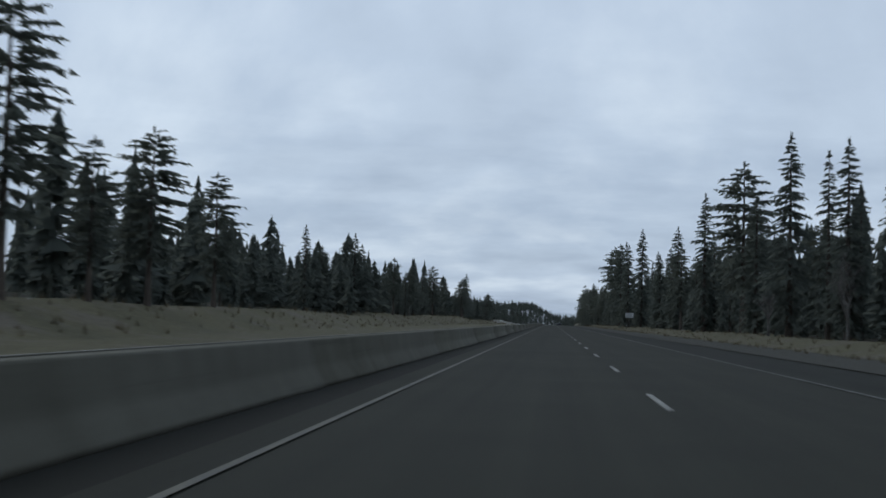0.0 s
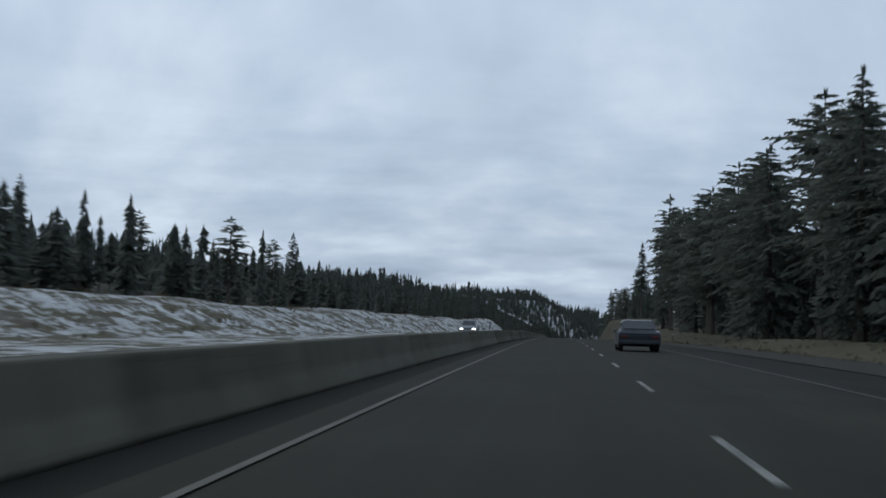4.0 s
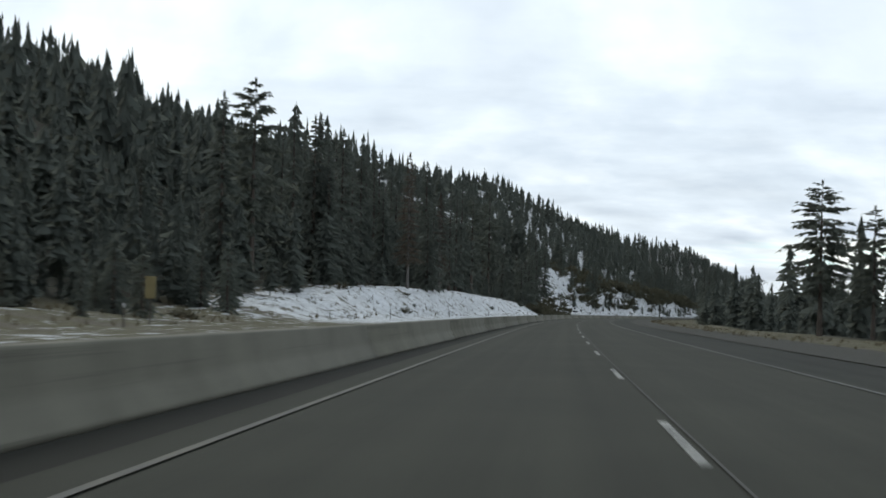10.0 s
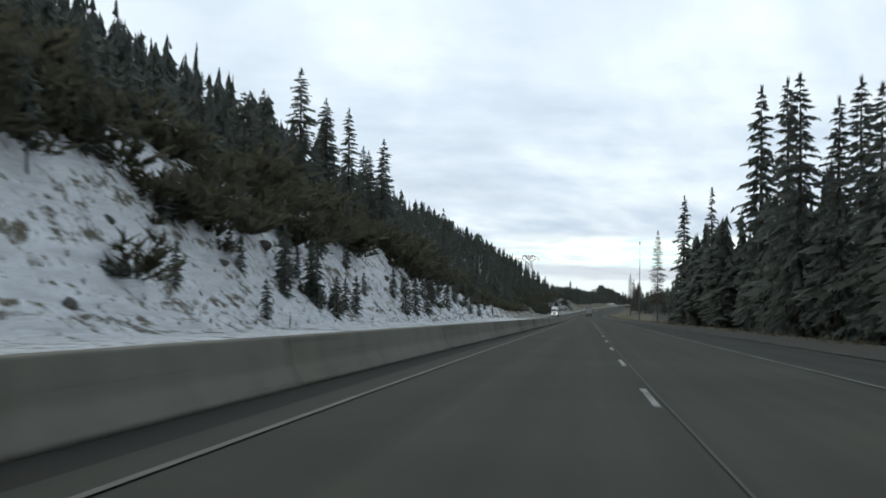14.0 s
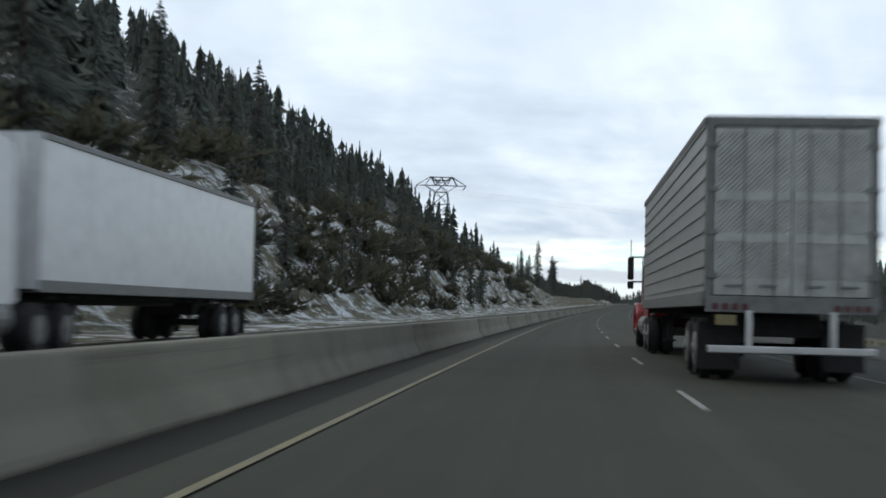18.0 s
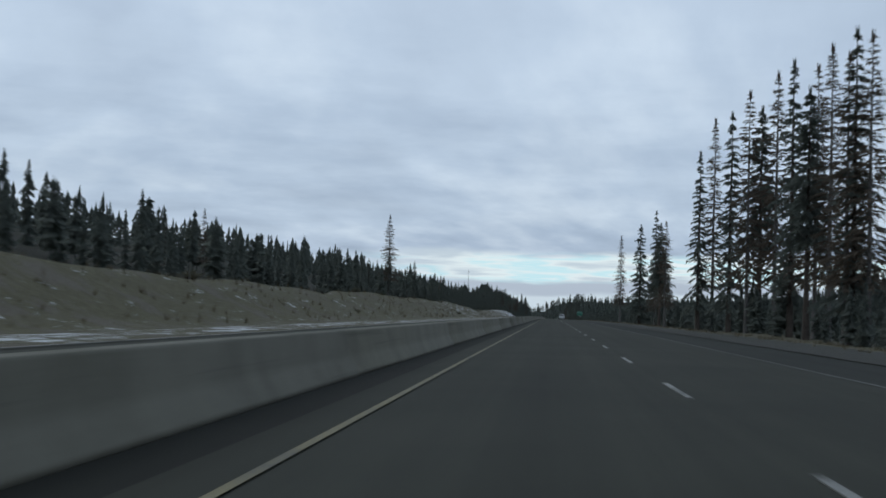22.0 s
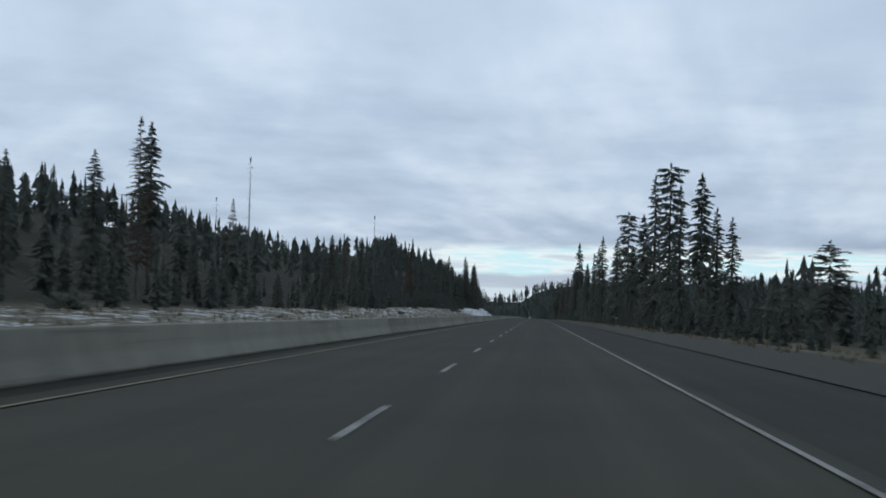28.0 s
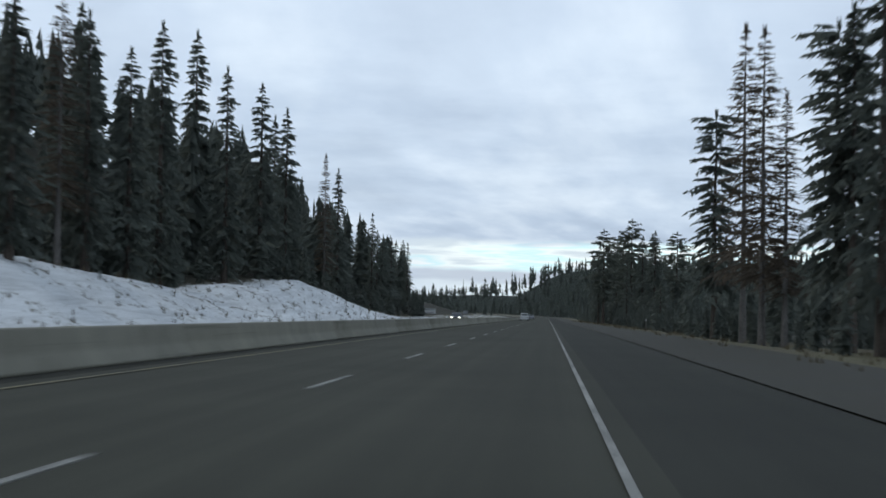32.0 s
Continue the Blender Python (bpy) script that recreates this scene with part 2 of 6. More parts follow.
def ground_cover(name):
    """Dry grass, bare soil and old snow; how much snow lies is a property of the place."""
    m, tr, b = material(name, 0.95, 0.0, 0.2)
    p = place_of(tr)
    attr = tr.add("ShaderNodeAttribute")
    attr.attribute_name = "snow"
    patch = tr.noise(p, 0.35, 7.0, 0.68)
    tuft = tr.noise(p, 2.6, 6.0, 0.7)
    fine = tr.noise(p, 14.0, 5.0, 0.7)
    grass = tr.ramp(tr.math('ADD', tr.math('MULTIPLY', tuft, 0.5), tr.math('MULTIPLY', fine, 0.5)), [(0.3, (0.037, 0.034, 0.021)), (0.5, (0.09, 0.083, 0.051)), (0.7, (0.165, 0.152, 0.095))])
    soil = tr.ramp(fine, [(0.3, (0.058, 0.051, 0.04)), (0.7, (0.155, 0.138, 0.11))])
    bare = tr.mix(smooth(tr, patch, 0.5, 0.62), grass, soil)
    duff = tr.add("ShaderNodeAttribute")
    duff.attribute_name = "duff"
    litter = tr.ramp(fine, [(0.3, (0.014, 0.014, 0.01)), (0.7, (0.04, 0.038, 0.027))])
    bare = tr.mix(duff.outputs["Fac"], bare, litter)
    weave = tr.noise(p, 0.9, 8.0, 0.72)
    # long melt lines that follow the road
    lay = tr.add("ShaderNodeUVMap")
    flow = tr.add("ShaderNodeVectorMath", operation='MULTIPLY')
    tr.put(flow.inputs[0], lay.outputs[0])
    flow.inputs[1].default_value = (1.5, 0.33, 0.0)
    lines = tr.noise(flow.outputs[0], 1.0, 6.0, 0.66)
    mask = tr.math('ADD', tr.math('MULTIPLY', patch, 0.24), tr.math('ADD', tr.math('MULTIPLY', tuft, 0.26), tr.math('MULTIPLY', weave, 0.22)))
    mask = tr.math('ADD', mask, tr.math('MULTIPLY', lines, 0.28))
    # dark streaks and grey shading drawn into the snow's colour
    streak_shade = tr.math('ADD', tr.math('MULTIPLY', fine, 0.4), tr.math('MULTIPLY', lines, 0.6))
    snow = tr.ramp(streak_shade, [(0.34, (0.29, 0.3, 0.305)), (0.5, (0.53, 0.55, 0.565)), (0.66, (0.7, 0.725, 0.745))])
    mask = tr.math('ADD', 0.5, tr.math('MULTIPLY', tr.math('SUBTRACT', mask, 0.5), 2.1))
    # snow lies where the patch noise stays under the amount given
    lie = smooth(tr, tr.math('SUBTRACT', attr.outputs["Fac"], mask), -0.05, 0.05)
    tr.put(b.inputs["Base Color"], tr.mix(lie, bare, snow))
    tr.put(b.inputs["Roughness"], tr.ramp(lie, [(0.0, 0.97), (1.0, 0.75)]))
    bumped(tr, b, tr.math('ADD', tr.math('MULTIPLY', tuft, 0.7), tr.math('MULTIPLY', fine, 0.3)), 0.7, 0.12)
    return m


def plain(name, colour, rough=0.5, metal=0.0, spec=0.5, glow=None, power=0.0):
    m, tr, b = material(name, rough, metal, spec)
    p = tr.add("ShaderNodeTexCoord").outputs["Object"]
    n = tr.noise(p, 3.0, 5.0, 0.6)
    tr.put(b.inputs["Base Color"], tr.ramp(n, [(0.3, tuple(c * 0.8 for c in colour)), (0.7, colour)]))
    if glow:
        b.inputs["Emission Color"].default_value, b.inputs["Emission Strength"].default_value = (*glow, 1), power
    return m


M_ASPHALT = asphalt("worn_asphalt", (0.034, 0.0348, 0.0268))
M_SHOULDER = asphalt("shoulder_asphalt", (0.0235, 0.0245, 0.0198))
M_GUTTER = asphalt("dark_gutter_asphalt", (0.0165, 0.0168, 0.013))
M_GRAVEL = grainy("roadside_gravel", (0.016, 0.0155, 0.011), (0.04, 0.038, 0.027), 22.0, 0.5, 0.95, bump=0.6, distance=0.03)


def stained_concrete(name, k=1.0):
    """Cast concrete with grey blotches, dark drips from the top and tyre scuffs along the foot."""
    m, tr, b = material(name, 0.92, 0.0, 0.12)
    p = place_of(tr)
    o = tr.add("ShaderNodeTexCoord").outputs["Object"]
    rnd_ob = tr.add("ShaderNodeObjectInfo").outputs["Random"]
    grain, blotch = tr.noise(p, 24.0, 6.0, 0.7), tr.noise(p, 0.7, 6.0, 0.65)
    flow = tr.add("ShaderNodeVectorMath", operation='MULTIPLY')
    tr.put(flow.inputs[0], p)
    flow.inputs[1].default_value = (2.6, 2.6, 0.35)
    drips = tr.noise(flow.outputs[0], 1.0, 5.0, 0.7)
    f = tr.math('ADD', tr.math('ADD', tr.math('MULTIPLY', grain, 0.25), tr.math('MULTIPLY', blotch, 0.4)), tr.math('ADD', tr.math('MULTIPLY', drips, 0.27), tr.math('MULTIPLY', rnd_ob, 0.08)))
    base = tr.ramp(f, [(0.34, (0.093 * k, 0.09 * k, 0.07 * k)), (0.5, (0.152 * k, 0.148 * k, 0.122 * k)), (0.66, (0.195 * k, 0.19 * k, 0.152 * k))])
    sep = tr.add("ShaderNodeSeparateXYZ")
    tr.put(sep.inputs[0], o)
    rub = tr.add("ShaderNodeVectorMath", operation='MULTIPLY')
    tr.put(rub.inputs[0], o)
    rub.inputs[1].default_value = (1.0, 0.22, 9.0)
    scuff = smooth(tr, tr.noise(rub.outputs[0], 1.0, 4.0, 0.6), 0.56, 0.7)
    base = tr.mix(tr.math('MULTIPLY', scuff, 0.45), base, (0.05, 0.049, 0.043))
    tr.put(b.inputs["Base Color"], base)
    bumped(tr, b, grain, 0.18, 0.01)
    return m


M_CONCRETE = stained_concrete("weathered_concrete")
# the same concrete in a paler and a darker tone
M_CONCRETE_PALE = stained_concrete("paler_concrete", 1.3)
M_CONCRETE_DARK = stained_concrete("darker_concrete", 0.75)
M_ROCK = grainy("dark_slope_rock", (0.03, 0.029, 0.026), (0.12, 0.115, 0.1), 5.0, 0.8, 0.95, bump=0.8, distance=0.06)
M_GROUND = ground_cover("grass_soil_and_snow")
M_WHITE = road_paint("worn_white_paint", (0.25, 0.25, 0.228), 0.41)
M_GHOST = road_paint("nearly_worn_off_white_paint", (0.17, 0.17, 0.155), 0.47)
M_PALE = road_paint("faded_yellow_paint", (0.105, 0.098, 0.07), 0.43)
M_YELLOW = road_paint("worn_yellow_paint", (0.17, 0.145, 0.064), 0.4)
M_BARK = grainy("conifer_bark", (0.035, 0.028, 0.022), (0.11, 0.09, 0.075), 14.0, 1.5, 0.95, bump=0.8, distance=0.03)
M_DEAD = grainy("grey_dead_wood", (0.06, 0.055, 0.05), (0.16, 0.15, 0.14), 12.0, 1.5, 0.95, bump=0.5)
M_FIR = needles("fir_needles", (0.088, 0.1, 0.088), (0.118, 0.132, 0.114))
M_PINE = needles("pine_needles", (0.09, 0.1, 0.085), (0.12, 0.132, 0.11))
M_LARCH = needles("bare_larch_twigs", (0.055, 0.046, 0.036), (0.13, 0.108, 0.085))
M_SHRUB = needles("shrub_twigs", (0.058, 0.058, 0.04), (0.115, 0.108, 0.074))
M_TUFT = needles("dry_grass_blades", (0.04, 0.034, 0.022), (0.13, 0.11, 0.07))
M_CANOPY = grainy("distant_forest_canopy", (0.018, 0.024, 0.02), (0.04, 0.048, 0.038), 0.35, 0.02, 0.95, spec=0.1, bump=1.0, distance=3.0)
M_GALV = grainy("galvanised_steel", (0.22, 0.225, 0.23), (0.38, 0.385, 0.39), 6.0, 0.8, 0.55, 0.6, bump=0.05)
M_ALU = grainy("trailer_aluminium", (0.32, 0.32, 0.31), (0.46, 0.455, 0.44), 3.0, 0.6, 0.42, 0.35, bump=0.05)
M_QUILT = grainy("stainless_door_sheet", (0.28, 0.28, 0.265), (0.44, 0.435, 0.41), 5.0, 0.7, 0.38, 0.5, bump=0.05)
M_GREYMET = grainy("dull_grey_frame", (0.13, 0.13, 0.125), (0.22, 0.22, 0.21), 5.0, 0.7, 0.6, 0.3, bump=0.05)
M_TYRE = grainy("tyre_rubber", (0.012, 0.012, 0.012), (0.03, 0.03, 0.03), 12.0, 1.0, 0.85)
M_UNDER = grainy("grimy_chassis_steel", (0.012, 0.012, 0.012), (0.04, 0.038, 0.035), 7.0, 0.8, 0.75)
M_RED = plain("red_cab_paint", (0.30, 0.03, 0.03), 0.3)
M_WHITECAR = plain("white_car_paint", (0.62, 0.63, 0.63), 0.3)
M_DARKCAR = plain("dark_car_paint", (0.03, 0.035, 0.045), 0.3)
M_SILVER = plain("silver_car_paint", (0.24, 0.25, 0.27), 0.3, 0.3)
M_GLASS = plain("dark_window_glass", (0.02, 0.025, 0.03), 0.08, 0.0, 0.6)
M_LAMP = plain("headlamp_glow", (0.8, 0.8, 0.75), 0.2, glow=(1.0, 0.95, 0.85), power=4.0)
M_TAIL = plain("red_tail_lens", (0.09, 0.012, 0.012), 0.25)
M_CHROME = plain("bright_bumper_metal", (0.55, 0.55, 0.54), 0.3, 0.8)
M_SIGNGREEN = plain("green_sign_sheeting", (0.012, 0.14, 0.085), 0.5)
M_SIGNWHITE = plain("white_sign_sheeting", (0.55, 0.56, 0.56), 0.5)
M_SIGNPALE = plain("faded_sign_lettering", (0.2, 0.4, 0.33), 0.6)
M_SIGNGREY = plain("bare_sign_metal", (0.24, 0.25, 0.26), 0.5, 0.2)
M_SIGNYELLOW = plain("faded_yellow_sign", (0.2, 0.16, 0.07), 0.6)
M_SIGNDARK = plain("dark_lettering", (0.03, 0.03, 0.03), 0.6)
M_POST = grainy("weathered_timber_post", (0.05, 0.043, 0.035), (0.13, 0.115, 0.095), 9.0, 1.0, 0.9)
M_STEELDARK = grainy("weathered_tower_steel", (0.05, 0.054, 0.06), (0.1, 0.105, 0.115), 3.0, 0.5, 0.7, 0.2, bump=0.05)
M_SEAM = grainy("pale_worn_seam", (0.035, 0.035, 0.031), (0.068, 0.068, 0.06), 6.0, 0.3, 0.9)

# ---------------------------------------------------------------- mesh helpers


def raw(name, verts, faces, mat):
    me = bpy.data.meshes.new(name)
    me.from_pydata(verts, [], faces)
    if mat is not None:
        me.materials.append(mat)
    me.update()
    return me


def thing(name, label, category, m=None, group="", kind=""):
    ob = new(name)
    ob.empty_display_size = 0.2
    if m is not None:
        ob.matrix_world = m
    return tagged(ob, label, category, group, kind)


def part(name, me, mat=None, parent=None, label="", m=None):
    """Links a mesh, or a bmesh, as one part under a thing or another part."""
    if isinstance(me, bmesh.types.BMesh):
        bm, me = me, bpy.data.meshes.new(name)
        bm.to_mesh(me)
        bm.free()
        me.materials.append(mat)
    ob = new(name, me)
    if parent is not None:
        ob.parent = parent
    if m is not None:
        ob.matrix_basis = m
    return tagged(ob, label)


def box(bm, cx, cy, cz, sx, sy, sz, bevel=0.0, turn=None):
    """Adds a box by its middle and its sizes; its edges may be rounded."""
    m = Matrix.Translation((cx, cy, cz)) @ (turn or Matrix.Identity(4)) @ Matrix.Diagonal((sx, sy, sz, 1))
    geo = bmesh.ops.create_cube(bm, size=1.0, matrix=m)
    if bevel > 0:
        edges = list({e for v in geo['verts'] for e in v.link_edges})
        bmesh.ops.bevel(bm, geom=edges, offset=bevel, segments=2, affect='EDGES', profile=0.6)
    return bm


def tube(bm, a, b, ra, rb=None, sides=8):
    """Adds a tapered rod from a to b."""
    a, b = Vector(a), Vector(b)
    d = b - a
    m = Matrix.Translation((a + b) / 2) @ d.to_track_quat('Z', 'Y').to_matrix().to_4x4()
    bmesh.ops.create_cone(bm, cap_ends=True, segments=sides, radius1=ra, radius2=ra if rb is None else rb, depth=d.length, matrix=m)
    return bm


def bm_new():
    return bmesh.new()


def prism(bm, outline, y0, y1):
    """Adds a solid with the given outline in x and z, between two depths."""
    a = [bm.verts.new((x, y0, z)) for x, z in outline]
    b = [bm.verts.new((x, y1, z)) for x, z in outline]
    n = len(outline)
    bm.faces.new(a[::-1])
    bm.faces.new(b)
    for i in range(n):
        bm.faces.new((a[i], a[(i + 1) % n], b[(i + 1) % n], b[i]))
    bmesh.ops.recalc_face_normals(bm, faces=bm.faces[:])
    return bm


def side_prism(bm, outline, x0, x1):
    """Adds a solid with the given outline in y and z, between two widths."""
    a = [bm.verts.new((x0, y, z)) for y, z in outline]
    b = [bm.verts.new((x1, y, z)) for y, z in outline]
    n = len(outline)
    bm.faces.new(a)
    bm.faces.new(b[::-1])
    for i in range(n):
        bm.faces.new((a[i], b[i], b[(i + 1) % n], a[(i + 1) % n]))
    bmesh.ops.recalc_face_normals(bm, faces=bm.faces[:])
    return bm


# ---------------------------------------------------------------- the lie of the land (all by T = s / SPEED)
bank_a = table([(-2, 1.14), (1.5, 1.235), (2.2, 1.805), (3, 0.855), (3.8, 0.76), (4.4, 1.71), (5.4, 2.28), (6.4, 3.325), (6.9, 4.75), (7.4, 5.89), (7.8, 5.32), (8.1, 2.755), (8.6, 1.805),
                (9.1, 1.14), (9.5, 2.09), (9.9, 0.57), (10.6, 0.57), (10.85, 1.5), (11.1, 3.0), (11.3, 3.4), (11.6, 4.0), (11.9, 3.6), (12.2, 3.4), (12.45, 2.9), (12.7, 1.9), (12.92, 4.275), (13.05, 12.8), (13.3, 13.6), (13.6, 13.4), (13.9, 11.4), (14.5, 10.2), (15.0, 9.6), (15.6, 9.1), (16.3, 3.8), (16.9, 2.28)])
bank_b = table([(16.9, 2.28), (18.0, 2.28), (18.3, 6.65), (18.7, 10), (19.6, 10.2), (20.3, 8.8), (20.8, 7.6), (21.3, 3.8), (22.1, 2.755), (23.4, 2.66), (24, 2.85), (24.8, 2.85), (25.4, 1.045), (26.3, 2.66), (27.4, 3.325), (27.7, 1.9), (28.2, 0.38),
                (29, 0.57), (29.5, 1.14), (30.2, 1.52), (31, 1.9), (31.8, 1.9), (32.1, 3.04), (32.55, 3.42), (32.8, 1.805), (33.15, 3.99), (33.8, 0.475), (60, 0.76)])
crest_u = table([(0, 5.64), (12.8, 6.11), (13.1, 8.93), (13.3, 10.5), (13.6, 13.2), (13.9, 11), (14.5, 10), (15.2, 9.4), (16, 9.4), (16.6, 6.58), (18, 6.58), (18.6, 9.87), (20.4, 9.4), (21.2, 7.52), (60, 6.58)])
rise_l = table([(0, 0.03), (4, 0.05), (6, 0.06), (7, 0.09), (8, 0.14), (9, 0.26), (10, 0.35), (11.2, 0.42), (12, 0.4), (13, 0.45), (14, 0.47), (15.2, 0.55), (16, 0.58), (16.8, 0.5), (17.2, 0.45), (18.2, 0.45), (18.7, 0.46), (19.5, 0.52), (20.4, 0.6), (21, 0.46), (22, 0.24), (23, 0.16), (27, 0.18), (28, 0.26), (31.7, 0.26), (32.4, 0.5), (34.8, 0.5), (35.5, 0.2), (60, 0.2)])
top_l = table([(0, 5.4), (4, 6.3), (6, 9.5), (7, 12), (8, 15), (9.4, 23), (10, 30), (11.2, 38), (12, 39), (13, 32), (14, 39), (15, 45), (16, 58), (17, 66), (18.5, 52), (19.5, 46), (20.2, 46), (21, 42), (22, 22), (23, 12), (24, 11.7), (28, 13.5), (31, 13.5), (32, 18), (34.8, 18), (36, 10.8), (60, 10.8)])
snow_l = table([(0, 0.26), (3.2, 0.26), (3.6, 0.42), (4.3, 0.48), (5.6, 0.5), (6.5, 0.51), (7.6, 0.52), (8, 0.555), (9.5, 0.57), (10.1, 0.55), (10.3, 0.4), (10.6, 0.4), (10.8, 0.57), (12.9, 0.585), (13.2, 0.565), (16, 0.555), (17, 0.455), (18, 0.45), (18.8, 0.47),
                (20.2, 0.455), (20.6, 0.43), (21.5, 0.41), (22.3, 0.34), (23.6, 0.35), (24.2, 0.41), (26, 0.42), (26.6, 0.49), (27.7, 0.54), (28.3, 0.44), (30, 0.46), (31.2, 0.44), (31.8, 0.5), (32.1, 0.6), (33.8, 0.6), (34.5, 0.46)])
mound_r = table([(0, 0.424), (4.9, 0.53), (5.6, 1.6), (6.2, 3.0), (6.5, 3.6), (6.7, 5.1), (6.9, 5.7), (7.4, 6.89), (7.8, 5.088), (8.2, 1.484), (8.6, 0.318), (11.5, -0.212), (12.2, -0.742), (14, -0.742), (15, -0.212), (16.7, -0.212), (17.05, 1.378), (17.6, 1.378), (18.1, -0.265), (60, -0.318)])
fall_r = table([(0, 0.0), (5, 0.05), (8, 0.05), (9, -0.06), (12, -0.14), (14, -0.08), (17, -0.05), (60, -0.05)])
FOOT_L, FOOT_R = -16.0, 9.8


def bank(T):
    return np.where(T < 16.9, bank_a(T), bank_b(T))


def ease(x):
    x = np.clip(x, 0, 1)
    return x * x * (3 - 2 * x)


def bumps(s, u):
    """Gentle unevenness, from a few crossed waves."""
    return (np.sin(s * 0.31 + u * 0.13) + np.sin(s * 0.17 - u * 0.41 + 1.3) + np.sin(s * 0.071 + u * 0.23 + 4.1) + 0.6 * np.sin(s * 0.83 + u * 0.67)) / 3.6


def land(s, u):
    """Height of the ground over the road's own height."""
    s, u = np.asarray(s, float), np.asarray(u, float)
    T = s / SPEED
    b, cw = bank(T), crest_u(T)
    d = FOOT_L - u
    face = b * ease(d / cw) * (0.85 + 0.15 * ease(d / cw))
    back = np.clip(rise_l(T) * np.maximum(d - cw, 0), 0, np.maximum(top_l(T), 0)) * ease((d - cw) / 25 + 0.15)
    rough = np.sin(s * 1.9 + u * 2.3) * np.sin(s * 0.7 - u * 1.7 + 2) + np.sin(s * 2.7 - u * 1.1 + 1) * np.sin(u * 3.1 + s * 0.4)
    left = face + back + bumps(s, u) * np.clip(d * 0.06, 0, 0.5) + rough * np.clip(d * 0.03, 0, 0.07) * np.clip(b * 0.4, 0.4, 1.6)
    e = u - FOOT_R
    r = mound_r(T)
    right = r * ease(e / 4.0) + fall_r(T) * np.maximum(e - 6.5, 0) * np.clip(1.4 - e / 260, 0, 1) + bumps(s, u) * np.clip(e * 0.04, 0, 0.4)
    flat = np.where(u < -11.95, -0.04 + 0.05 * np.sin(np.pi * np.clip((-11.95 - u) / 4.05, 0, 1)) + 0.03 * bumps(s * 3, u * 2), -0.06)
    return np.where(u < FOOT_L, left - 0.04, np.where(u > FOOT_R, right - 0.05, flat))


def strip(name, edges, mat, s0=S_MIN, s1=S_MAX, step=4.0, lift=0.0):
    """A ribbon along the road between rows of (u, w)."""
    ss = np.arange(s0, s1 + step * 0.5, step)
    verts, uvs = [], []
    for u, w in edges:
        x, y, z = at(ss, u, w + lift)
        verts.append(np.stack([x, y, z], 1))
    n, k = len(ss), len(edges)
    v = np.stack(verts, 1).reshape(-1, 3)
    i, j = np.meshgrid(np.arange(n - 1), np.arange(k - 1), indexing='ij')
    a = (i * k + j).ravel()
    f = np.stack([a, a + 1, a + k + 1, a + k], 1)
    me = raw(name, v.tolist(), f.tolist(), mat)
    layer = me.uv_layers.new(name="UVMap")
    uu = np.tile(np.array([e[0] for e in edges]), n)
    vv = np.repeat(ss, k)
    idx = f.ravel()
    layer.data.foreach_set("uv", np.stack([uu[idx], vv[idx]], 1).ravel())
    return me


